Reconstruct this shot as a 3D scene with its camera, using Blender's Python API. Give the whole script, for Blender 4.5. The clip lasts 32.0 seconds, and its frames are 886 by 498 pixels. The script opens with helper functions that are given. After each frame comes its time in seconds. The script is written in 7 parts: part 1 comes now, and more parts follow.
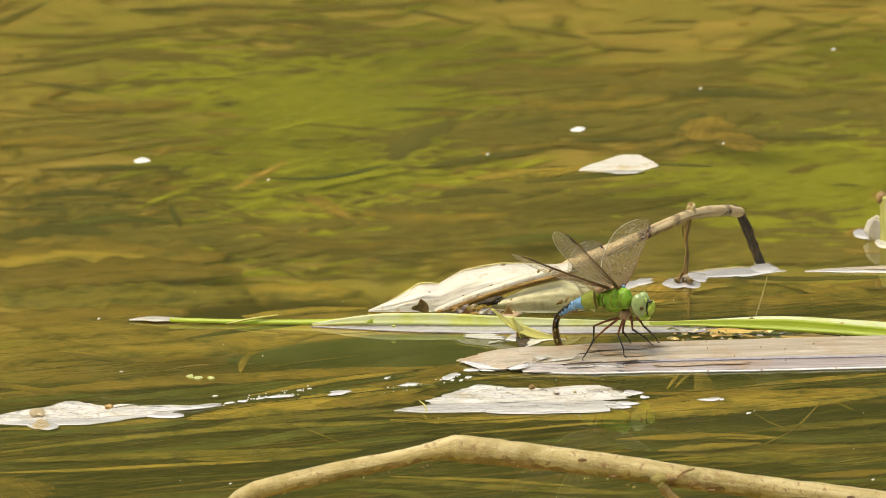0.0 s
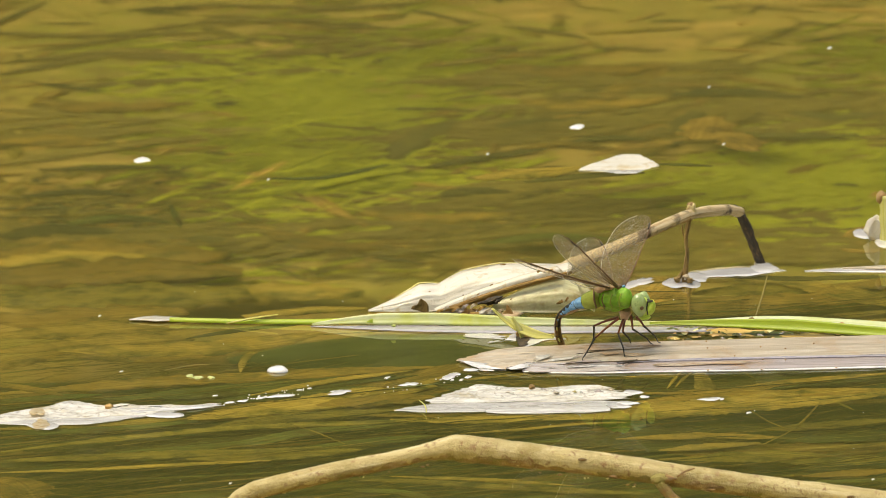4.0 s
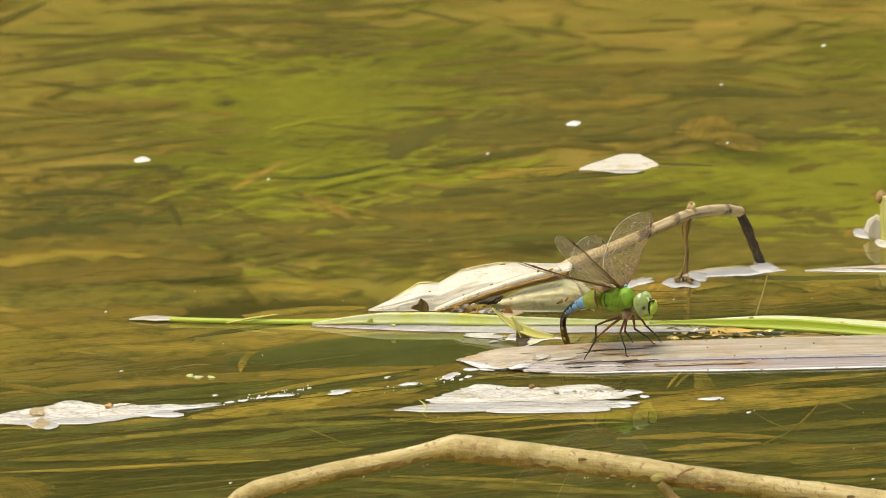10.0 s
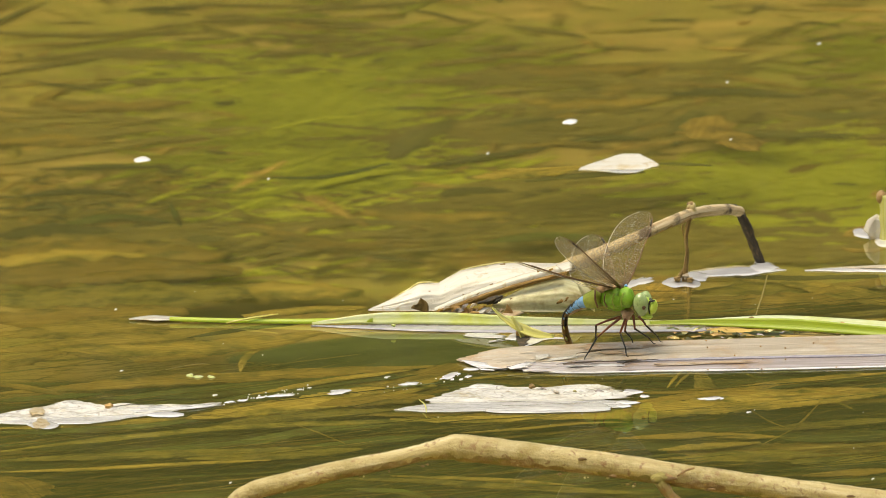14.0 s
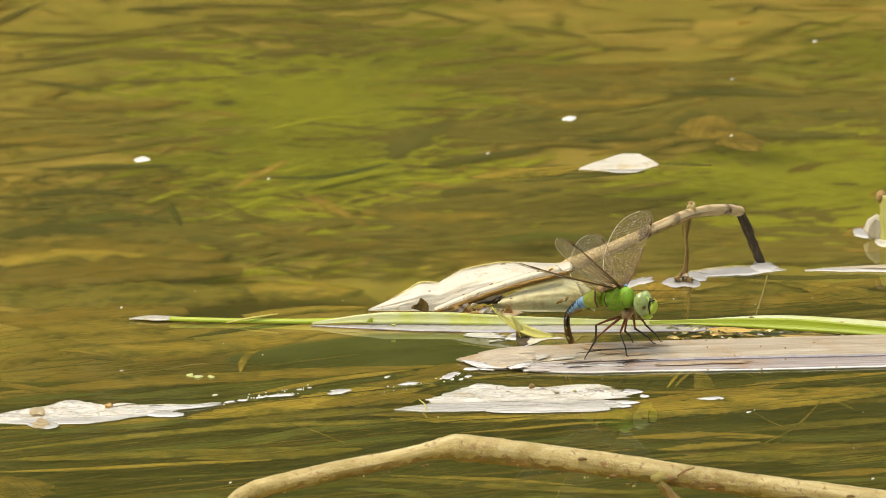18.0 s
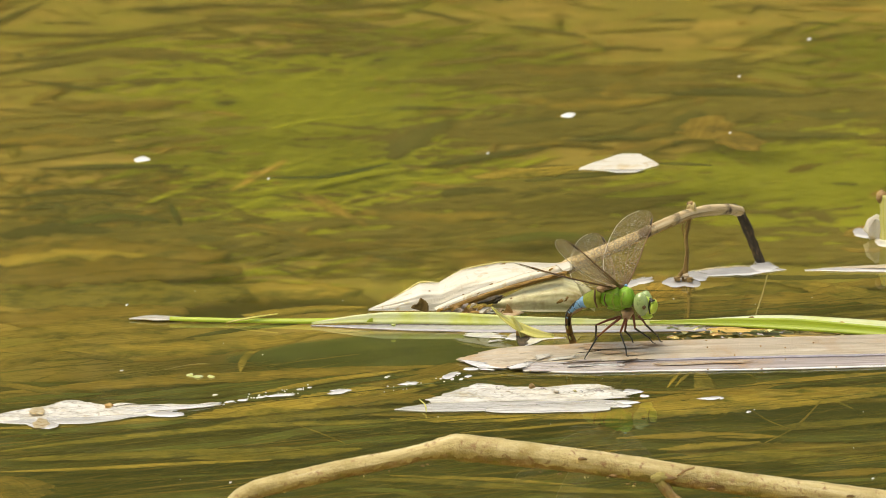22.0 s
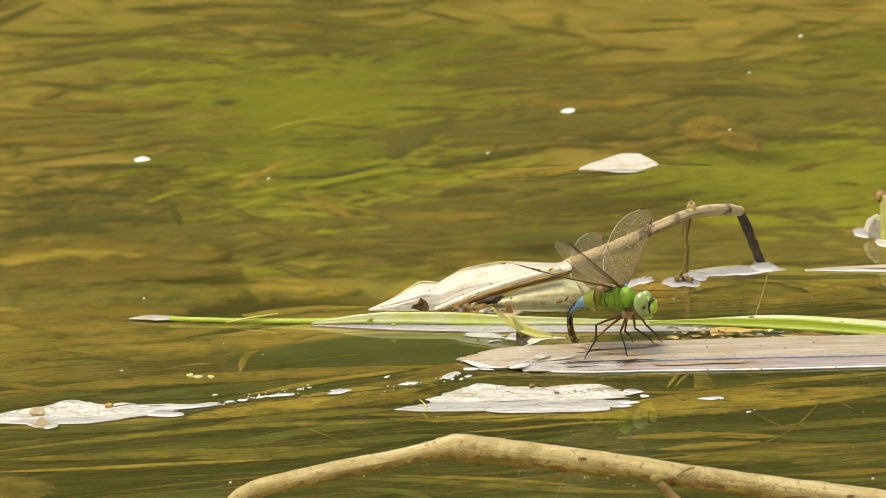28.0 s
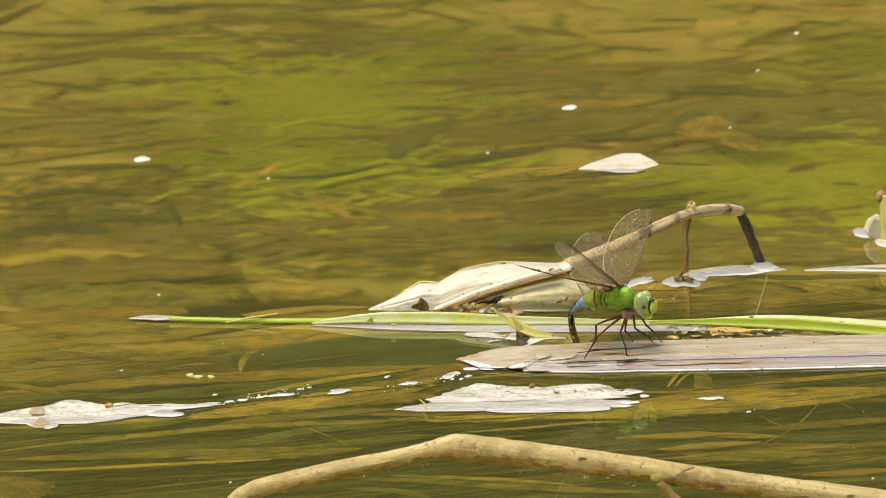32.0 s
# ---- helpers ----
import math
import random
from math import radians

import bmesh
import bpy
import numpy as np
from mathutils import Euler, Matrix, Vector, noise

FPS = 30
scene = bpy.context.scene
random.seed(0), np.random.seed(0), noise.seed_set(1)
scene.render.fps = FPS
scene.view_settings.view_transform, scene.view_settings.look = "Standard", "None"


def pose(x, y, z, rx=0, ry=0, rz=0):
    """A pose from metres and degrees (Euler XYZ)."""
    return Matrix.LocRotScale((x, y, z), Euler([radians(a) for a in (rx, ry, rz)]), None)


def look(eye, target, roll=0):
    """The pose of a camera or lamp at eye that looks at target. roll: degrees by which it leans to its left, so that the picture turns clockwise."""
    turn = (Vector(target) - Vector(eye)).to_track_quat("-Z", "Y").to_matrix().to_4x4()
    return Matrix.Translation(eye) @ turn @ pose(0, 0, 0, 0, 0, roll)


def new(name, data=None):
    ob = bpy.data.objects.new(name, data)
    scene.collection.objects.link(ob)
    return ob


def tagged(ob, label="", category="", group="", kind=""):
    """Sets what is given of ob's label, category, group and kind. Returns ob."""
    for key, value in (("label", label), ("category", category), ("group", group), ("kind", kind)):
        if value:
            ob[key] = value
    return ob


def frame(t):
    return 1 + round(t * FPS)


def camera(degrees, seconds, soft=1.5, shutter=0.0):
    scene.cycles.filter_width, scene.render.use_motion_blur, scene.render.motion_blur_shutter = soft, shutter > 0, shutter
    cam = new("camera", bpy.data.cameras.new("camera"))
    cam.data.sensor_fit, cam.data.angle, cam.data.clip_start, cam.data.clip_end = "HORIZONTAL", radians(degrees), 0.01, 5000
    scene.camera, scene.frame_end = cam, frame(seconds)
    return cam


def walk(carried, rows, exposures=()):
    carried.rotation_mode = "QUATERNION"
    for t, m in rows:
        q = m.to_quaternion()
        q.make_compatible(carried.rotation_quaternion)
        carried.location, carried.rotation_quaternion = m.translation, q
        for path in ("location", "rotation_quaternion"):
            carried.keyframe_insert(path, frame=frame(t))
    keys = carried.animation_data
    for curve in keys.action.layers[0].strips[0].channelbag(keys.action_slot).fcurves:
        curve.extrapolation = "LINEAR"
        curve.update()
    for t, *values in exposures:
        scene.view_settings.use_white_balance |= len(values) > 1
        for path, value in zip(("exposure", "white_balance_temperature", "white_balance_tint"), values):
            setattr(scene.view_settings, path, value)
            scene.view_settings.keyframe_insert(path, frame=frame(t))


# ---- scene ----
SECONDS = 32.0
cam = camera(6.03, SECONDS, soft=0.8)
EYE = (0.0, -3.2, 0.698)
cam.data.dof.use_dof, cam.data.dof.focus_distance, cam.data.dof.aperture_fstop = True, 3.24, 60.0
# a tripod that settles by a hair
walk(cam, [(0.0, pose(*EYE, 78.4455, 0, 0)), (8.0, pose(*EYE, 78.4420, 0, 0)), (32.0, pose(*EYE, 78.4370, 0, 0))],
     exposures=[(0.0, 0.35, 7500, 4), (32.0, 0.35, 7500, 4)])

# ---- light: bright hazy day over a pond ----
world = bpy.data.worlds.new("sky")
scene.world = world
world.use_nodes = True
wn, wl = world.node_tree.nodes, world.node_tree.links
wn.clear()
sky = wn.new("ShaderNodeTexSky")
sky.sky_type = "NISHITA"
sky.sun_disc = False
sky.sun_elevation, sky.sun_rotation = radians(70), radians(-125)
sky.dust_density, sky.air_density, sky.ozone_density = 4.0, 1.2, 1.0
back = wn.new("ShaderNodeBackground")
back.inputs["Strength"].default_value = 0.15
wo = wn.new("ShaderNodeOutputWorld")
wl.new(sky.outputs["Color"], back.inputs["Color"])
wl.new(back.outputs["Background"], wo.inputs["Surface"])

sun_data = bpy.data.lights.new("sun", "SUN")
sun_data.energy, sun_data.angle, sun_data.color = 1.7, radians(35), (1.0, 0.94, 0.82)
sun = new("sun", sun_data)
sun.matrix_world = look((-1.4, -0.98, 4.7), (0, 0, 0))


# ---- materials ----
def nodes_of(name):
    m = bpy.data.materials.new(name)
    m.use_nodes = True
    nt = m.node_tree
    nt.nodes.clear()
    out = nt.nodes.new("ShaderNodeOutputMaterial")
    return m, nt, out


def node(nt, kind, **props):
    n = nt.nodes.new(kind)
    for k, v in props.items():
        if k in ("noise_dimensions", "feature", "blend_type", "data_type", "operation"):
            if k == "feature":
                n.feature = v
            elif k == "blend_type":
                n.blend_type = v
            elif k == "data_type":
                n.data_type = v
            elif k == "operation":
                n.operation = v
        else:
            n.inputs[k].default_value = v
    return n


def ramp(nt, fac, stops):
    r = nt.nodes.new("ShaderNodeValToRGB")
    els = r.color_ramp.elements
    while len(els) < len(stops):
        els.new(0.5)
    for e, (p, c) in zip(els, stops):
        e.position, e.color = p, (*c, 1)
    nt.links.new(fac, r.inputs["Fac"])
    return r.outputs["Color"]


def mix_rgb(nt, fac, a, b, blend="MIX"):
    n = nt.nodes.new("ShaderNodeMix")
    n.data_type, n.blend_type = "RGBA", blend
    for key, v in (("Factor", fac), ("A", a), ("B", b)):
        socket = [s for s in n.inputs if s.name == key and s.type == ("VALUE" if key == "Factor" else "RGBA")][0]
        if isinstance(v, (int, float)):
            socket.default_value = v
        elif isinstance(v, tuple):
            socket.default_value = (*v, 1)
        else:
            nt.links.new(v, socket)
    return [s for s in n.outputs if s.type == "RGBA"][0]


def surface(name, colours, grain=(60, 900), stain=None, stain_size=45, stain_at=(0.5, 0.7), rough=0.55, bump=0.3,
            coat=0.0, thin=0.0, vary=0.25, metal=0.0, stain2=None):
    """A fibrous natural surface: grain along UV (metres), stains at a larger size, random value per piece."""
    m, nt, out = nodes_of(name)
    L = nt.links
    uv = node(nt, "ShaderNodeUVMap")
    mp = node(nt, "ShaderNodeMapping", Scale=(grain[0], grain[1], 1))
    L.new(uv.outputs["UV"], mp.inputs["Vector"])
    n1 = node(nt, "ShaderNodeTexNoise", Scale=1.0, Detail=6.0, Roughness=0.65, Distortion=0.4)
    L.new(mp.outputs["Vector"], n1.inputs["Vector"])
    k = len(colours)
    col = ramp(nt, n1.outputs["Fac"], [(0.3 + 0.4 * i / max(1, k - 1), c) for i, c in enumerate(colours)])
    tc = node(nt, "ShaderNodeTexCoord")
    if stain:
        n2 = node(nt, "ShaderNodeTexNoise", Scale=stain_size, Detail=5.0, Roughness=0.7)
        L.new(tc.outputs["Object"], n2.inputs["Vector"])
        f = ramp(nt, n2.outputs["Fac"], [(stain_at[0], (0, 0, 0)), (stain_at[1], (1, 1, 1))])
        col = mix_rgb(nt, f, col, stain)
    if stain2:
        n4 = node(nt, "ShaderNodeTexNoise", Scale=stain2[1], Detail=4.0, Roughness=0.7, Distortion=0.8)
        L.new(tc.outputs["Object"], n4.inputs["Vector"])
        col = mix_rgb(nt, ramp(nt, n4.outputs["Fac"], [(0.56, (0, 0, 0)), (0.66, (1, 1, 1))]), col, stain2[0])
    oi = node(nt, "ShaderNodeObjectInfo")
    hs = node(nt, "ShaderNodeHueSaturation")
    mr = node(nt, "ShaderNodeMapRange")
    mr.inputs["To Min"].default_value, mr.inputs["To Max"].default_value = 1 - vary, 1 + vary
    L.new(oi.outputs["Random"], mr.inputs["Value"])
    L.new(mr.outputs["Result"], hs.inputs["Value"])
    L.new(col, hs.inputs["Color"])
    col = hs.outputs["Color"]
    bs = node(nt, "ShaderNodeBsdfPrincipled", Roughness=rough, Metallic=metal)
    bs.inputs["Coat Weight"].default_value = coat
    bs.inputs["Coat Roughness"].default_value = 0.12
    L.new(col, bs.inputs["Base Color"])
    if bump:
        n3 = node(nt, "ShaderNodeTexNoise", Scale=1400.0, Detail=3.0)
        L.new(tc.outputs["Object"], n3.inputs["Vector"])
        add = node(nt, "ShaderNodeMath", operation="ADD")
        L.new(n1.outputs["Fac"], add.inputs[0])
        L.new(n3.outputs["Fac"], add.inputs[1])
        bp = node(nt, "ShaderNodeBump", Strength=bump, Distance=0.0006)
        L.new(add.outputs["Value"], bp.inputs["Height"])
        L.new(bp.outputs["Normal"], bs.inputs["Normal"])
    shader = bs.outputs["BSDF"]
    if thin:
        tr = node(nt, "ShaderNodeBsdfTranslucent")
        L.new(col, tr.inputs["Color"])
        mx = node(nt, "ShaderNodeMixShader", Fac=thin)
        L.new(shader, mx.inputs[1])
        L.new(tr.outputs["BSDF"], mx.inputs[2])
        shader = mx.outputs["Shader"]
    L.new(shader, out.inputs["Surface"])
    return m


def water_material(name, blur, tint, ripple, strength, murk=0.0, ruffle=0.0):
    m, nt, out = nodes_of(name)
    L = nt.links
    tc = node(nt, "ShaderNodeTexCoord")
    heights = None
    for size, gain in ripple:
        mp = node(nt, "ShaderNodeMapping", Scale=size, Rotation=(0, 0, 0.12))
        L.new(tc.outputs["Object"], mp.inputs["Vector"])
        n = node(nt, "ShaderNodeTexNoise", Scale=1.0, Detail=2.0, Roughness=0.45, Distortion=0.5)
        L.new(mp.outputs["Vector"], n.inputs["Vector"])
        g = node(nt, "ShaderNodeMath", operation="MULTIPLY")
        g.inputs[1].default_value = gain
        L.new(n.outputs["Fac"], g.inputs[0])
        if heights is None:
            heights = g.outputs["Value"]
        else:
            a = node(nt, "ShaderNodeMath", operation="ADD")
            L.new(heights, a.inputs[0])
            L.new(g.outputs["Value"], a.inputs[1])
            heights = a.outputs["Value"]
    if ruffle:
        # a light breeze ruffles the open water beyond the reeds
        sp = node(nt, "ShaderNodeSeparateXYZ")
        L.new(tc.outputs["Object"], sp.inputs["Vector"])
        far = node(nt, "ShaderNodeMapRange")
        far.inputs["From Min"].default_value, far.inputs["From Max"].default_value = 0.14, 0.55
        L.new(sp.outputs["Y"], far.inputs["Value"])
        mp = node(nt, "ShaderNodeMapping", Scale=(22, 210, 1))
        L.new(tc.outputs["Object"], mp.inputs["Vector"])
        n = node(nt, "ShaderNodeTexNoise", Scale=1.0, Detail=2.0, Roughness=0.5, Distortion=0.6)
        L.new(mp.outputs["Vector"], n.inputs["Vector"])
        g = node(nt, "ShaderNodeMath", operation="MULTIPLY")
        L.new(n.outputs["Fac"], g.inputs[0])
        L.new(far.outputs["Result"], g.inputs[1])
        h = node(nt, "ShaderNodeMath", operation="MULTIPLY_ADD")
        h.inputs[1].default_value = ruffle
        L.new(g.outputs["Value"], h.inputs[0])
        L.new(heights, h.inputs[2])
        heights = h.outputs["Value"]
    bp = node(nt, "ShaderNodeBump", Strength=1.0, Distance=strength)
    L.new(heights, bp.inputs["Height"])
    rf = node(nt, "ShaderNodeBsdfRefraction", Roughness=blur, IOR=1.333)
    rf.inputs["Color"].default_value = (*tint, 1)
    under = rf.outputs["BSDF"]
    if murk:
        # fine silt held in the water: its haze is painted as a diffuse surface veil
        df = node(nt, "ShaderNodeBsdfDiffuse")
        df.inputs["Color"].default_value = (0.175, 0.178, 0.046, 1)
        mk = node(nt, "ShaderNodeMixShader", Fac=murk)
        L.new(under, mk.inputs[1])
        L.new(df.outputs["BSDF"], mk.inputs[2])
        under = mk.outputs["Shader"]
    gl = node(nt, "ShaderNodeBsdfGlossy", Roughness=0.0)
    fr = node(nt, "ShaderNodeFresnel", IOR=1.333)
    mx = node(nt, "ShaderNodeMixShader")
    for n in (rf, gl, fr):
        L.new(bp.outputs["Normal"], n.inputs["Normal"])
    L.new(fr.outputs["Fac"], mx.inputs["Fac"])
    L.new(under, mx.inputs[1])
    L.new(gl.outputs["BSDF"], mx.inputs[2])
    L.new(mx.outputs["Shader"], out.inputs["Surface"])
    return m


WATER = water_material("pond water", 0.145, (0.92, 0.88, 0.62), [((4, 16, 1), 1.0), ((10, 60, 1), 0.15)], 0.00010, murk=0.24, ruffle=1.4)


def sky_film_material(name, low, high, coat=1.0):
    """Wet film and meniscus: water bent upward, its bright sky reflection painted as opaque pale colour."""
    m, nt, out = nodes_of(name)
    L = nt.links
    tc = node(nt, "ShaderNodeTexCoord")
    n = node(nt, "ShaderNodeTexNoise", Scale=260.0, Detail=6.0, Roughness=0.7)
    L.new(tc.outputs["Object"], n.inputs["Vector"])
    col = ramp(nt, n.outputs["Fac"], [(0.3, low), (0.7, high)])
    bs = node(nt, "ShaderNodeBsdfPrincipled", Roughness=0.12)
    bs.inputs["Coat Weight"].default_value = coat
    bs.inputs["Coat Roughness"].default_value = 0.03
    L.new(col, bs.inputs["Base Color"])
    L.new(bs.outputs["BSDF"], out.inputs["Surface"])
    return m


# Opaque pale colours stand in for sky mirrored on wet rims and ripples.
FILM = sky_film_material("pale wet film, painted shine", (0.70, 0.68, 0.675), (0.86, 0.845, 0.845))
RIPPLE = sky_film_material("pale ripple, painted sky sheen", (0.46, 0.45, 0.47), (0.64, 0.63, 0.655))
MARGIN = sky_film_material("dull wet film, painted sky sheen", (0.31, 0.29, 0.335), (0.45, 0.43, 0.475), 0.35)
BED = surface("pond silt", [(0.29, 0.215, 0.062), (0.47, 0.35, 0.118), (0.62, 0.475, 0.17)], (14, 40), (0.34, 0.32, 0.072), 9, (0.44, 0.62), 0.9, 0.5, vary=0, stain2=((0.24, 0.19, 0.055), 30))
LITTER = surface("sodden brown litter", [(0.24, 0.165, 0.035), (0.49, 0.325, 0.09), (0.66, 0.455, 0.15)], (30, 500), (0.05, 0.05, 0.015), 30, (0.5, 0.75), 0.8, 0.3, vary=0.4)
DARKLITTER = surface("black rotten litter", [(0.075, 0.078, 0.026), (0.15, 0.135, 0.042)], (30, 300), None, rough=0.9, bump=0.3, vary=0.4)
STRAND = surface("tan weed strand", [(0.26, 0.20, 0.038), (0.50, 0.37, 0.09), (0.66, 0.50, 0.155)], (25, 900), (0.13, 0.13, 0.02), 40, (0.45, 0.65), 0.7, 0.3, thin=0.2, vary=0.35)
RUSSET = surface("russet weed strand", [(0.18, 0.12, 0.024), (0.36, 0.25, 0.055), (0.53, 0.38, 0.10)], (25, 900), (0.14, 0.13, 0.025), 50, (0.48, 0.66), 0.7, 0.3, thin=0.2, vary=0.25)
MOSSY = surface("brown olive weed strand", [(0.16, 0.14, 0.028), (0.31, 0.255, 0.052), (0.44, 0.35, 0.088)], (25, 900), (0.11, 0.115, 0.022), 60, (0.46, 0.64), 0.7, 0.3, thin=0.2, vary=0.2)
OLIVE = surface("olive weed strand", [(0.05, 0.066, 0.018), (0.12, 0.15, 0.034), (0.23, 0.235, 0.055)], (25, 700), (0.10, 0.08, 0.02), 40, (0.45, 0.65), 0.7, 0.3, thin=0.2, vary=0.35)
MURKWEED = surface("murky rotting weed", [(0.14, 0.115, 0.033), (0.22, 0.18, 0.05), (0.30, 0.245, 0.07)], (25, 200), None, rough=0.85, bump=0.2, vary=0.2)
DEEPGREEN = surface("deep green weed", [(0.034, 0.056, 0.018), (0.066, 0.098, 0.030), (0.12, 0.145, 0.042)], (25, 300), None, rough=0.8, bump=0.2, vary=0.2)
ALGAE = surface("bright green algae", [(0.34, 0.38, 0.035), (0.49, 0.53, 0.06), (0.60, 0.64, 0.11)], (60, 600), None, rough=0.7, bump=0.2, thin=0.35, vary=0.3)
BLEACHED = surface("bleached reed sheath", [(0.72, 0.65, 0.49), (0.83, 0.79, 0.69), (0.88, 0.86, 0.80)], (9, 220), (0.60, 0.45, 0.18), 42, (0.54, 0.70), 0.36, 0.35, coat=0.3, thin=0.15, vary=0.05, stain2=((0.66, 0.55, 0.34), 130))
PALEGREEN = surface("pale green sheath", [(0.58, 0.54, 0.25), (0.75, 0.71, 0.43), (0.84, 0.80, 0.58)], (30, 600), (0.40, 0.27, 0.08), 40, (0.58, 0.75), 0.42, 0.3, coat=0.2, thin=0.15, vary=0.06)
BROWNEDGE = surface("rotting brown edge", [(0.14, 0.07, 0.015), (0.42, 0.24, 0.05), (0.60, 0.42, 0.15)], (60, 500), (0.04, 0.025, 0.01), 70, (0.55, 0.70), 0.6, 0.5, vary=0.2)
STALK = surface("tan reed stalk", [(0.36, 0.28, 0.18), (0.58, 0.49, 0.36), (0.74, 0.67, 0.56)], (5, 330), (0.50, 0.34, 0.18), 40, (0.50, 0.66), 0.32, 0.8, coat=0.5, vary=0.06)
STALKWET = surface("wet mauve reed", [(0.27, 0.21, 0.18), (0.44, 0.37, 0.34), (0.60, 0.54, 0.52)], (6, 500), (0.45, 0.30, 0.18), 30, (0.58, 0.72), 0.2, 0.2, coat=0.8, vary=0.06)
STICK = surface("weathered tan cane", [(0.40, 0.29, 0.11), (0.60, 0.49, 0.23), (0.76, 0.67, 0.42)], (30, 320), (0.40, 0.31, 0.11), 60, (0.48, 0.68), 0.55, 0.8, vary=0.04, stain2=((0.34, 0.20, 0.09), 260))
DRYSTEM = surface("pale dry stem", [(0.34, 0.21, 0.08), (0.66, 0.52, 0.30), (0.80, 0.70, 0.50)], (20, 500), (0.10, 0.06, 0.025), 90, (0.50, 0.62), 0.5, 0.6, vary=0.04)
STICKDARK = surface("dark bud scale", [(0.10, 0.05, 0.02), (0.28, 0.17, 0.06), (0.40, 0.28, 0.12)], (120, 400), None, rough=0.6, bump=0.6, vary=0.2)
RUST = surface("rust brown rot", [(0.32, 0.19, 0.09), (0.46, 0.32, 0.18), (0.55, 0.44, 0.31)], (10, 500), (0.54, 0.46, 0.37), 150, (0.50, 0.62), 0.35, 0.4, coat=0.3, vary=0.06)
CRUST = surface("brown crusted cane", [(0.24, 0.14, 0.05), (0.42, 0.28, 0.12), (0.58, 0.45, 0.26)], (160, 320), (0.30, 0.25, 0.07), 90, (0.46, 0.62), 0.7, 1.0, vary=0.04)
BLACKSTEM = surface("blackened stem", [(0.010, 0.008, 0.005), (0.040, 0.028, 0.013), (0.19, 0.12, 0.05)], (240, 500), None, rough=0.55, bump=0.7, vary=0.1)
TWIG = surface("thin brown rootlet", [(0.14, 0.08, 0.02), (0.42, 0.28, 0.09)], (120, 600), None, rough=0.6, bump=0.5, vary=0.15)
GREENLEAF = surface("fresh green blade", [(0.34, 0.48, 0.02), (0.48, 0.60, 0.05), (0.58, 0.68, 0.12)], (12, 900), None, rough=0.35, bump=0.15, coat=0.2, thin=0.25, vary=0.08)
PALELEAF = surface("pale green blade", [(0.58, 0.66, 0.26), (0.71, 0.76, 0.43), (0.80, 0.83, 0.58)], (12, 900), (0.60, 0.66, 0.10), 30, (0.45, 0.7), 0.35, 0.15, coat=0.3, thin=0.2, vary=0.06)
YELLOWLEAF = surface("yellowing leaf", [(0.62, 0.58, 0.10), (0.77, 0.74, 0.24), (0.84, 0.82, 0.44)], (30, 800), None, rough=0.4, bump=0.2, coat=0.2, thin=0.3, vary=0.06)
FLAKE = surface("white papery leaf", [(0.52, 0.47, 0.37), (0.72, 0.69, 0.62), (0.81, 0.79, 0.76)], (60, 170), (0.50, 0.40, 0.20), 60, (0.54, 0.72), 0.25, 0.7, coat=0.5, vary=0.04, stain2=((0.46, 0.42, 0.35), 300))
# Bleached leaf white, raised further to hold the sky's reflection on wet faces.
PEARL = surface("white wet leaf, painted sheen", [(0.60, 0.57, 0.51), (0.77, 0.75, 0.73), (0.84, 0.825, 0.81)], (10, 700), (0.54, 0.47, 0.33), 60, (0.58, 0.78), 0.14, 0.25, coat=1.0, vary=0.04)
PEARLBROWN = surface("wet lilac reed skin", [(0.36, 0.29, 0.24), (0.56, 0.50, 0.47), (0.70, 0.66, 0.64)], (8, 900), (0.50, 0.35, 0.18), 60, (0.56, 0.70), 0.16, 0.3, coat=1.0, vary=0.04)
PARCHMENT = surface("yellowed papery leaf", [(0.46, 0.37, 0.20), (0.62, 0.54, 0.36), (0.72, 0.66, 0.52)], (22, 500), None, rough=0.25, bump=0.4, coat=0.6, vary=0.04)
SEED = surface("brown seed husk", [(0.20, 0.10, 0.03), (0.45, 0.27, 0.09), (0.62, 0.46, 0.20)], (200, 200), None, rough=0.5, bump=0.4, vary=0.4)
DUCKWEED = surface("yellowed debris", [(0.30, 0.26, 0.05), (0.52, 0.45, 0.15), (0.70, 0.66, 0.40)], (200, 200), None, rough=0.5, bump=0.3, vary=0.4)
FOAM = surface("white foam fleck", [(0.80, 0.80, 0.80), (0.90, 0.90, 0.90)], (300, 300), None, rough=0.3, bump=0.3, coat=0.5, vary=0.03)
GALL = surface("amber gall spot", [(0.56, 0.42, 0.20), (0.68, 0.56, 0.34), (0.74, 0.66, 0.48)], (200, 200), (0.42, 0.25, 0.08), 320, (0.52, 0.66), 0.35, 0.3, coat=0.4, thin=0.2, vary=0.05)
BANKLEAF = surface("bank foliage", [(0.058, 0.055, 0.018), (0.12, 0.105, 0.040), (0.18, 0.155, 0.072)], (3, 9), None, rough=0.7, bump=0.0, thin=0.3, vary=0.2)
# dragonfly
CHITIN = surface("apple green cuticle", [(0.13, 0.30, 0.012), (0.20, 0.42, 0.02), (0.28, 0.50, 0.04)], (180, 260), (0.16, 0.20, 0.03), 300, (0.50, 0.70), 0.42, 0.6, vary=0.03)
CHITINDULL = surface("olive green cuticle", [(0.18, 0.24, 0.02), (0.32, 0.38, 0.05), (0.42, 0.46, 0.10)], (180, 260), None, rough=0.42, bump=0.2, vary=0.03)
BLUE = surface("sky blue cuticle", [(0.08, 0.25, 0.55), (0.20, 0.43, 0.74), (0.50, 0.70, 0.86)], (260, 420), None, rough=0.35, bump=0.2, vary=0.04)
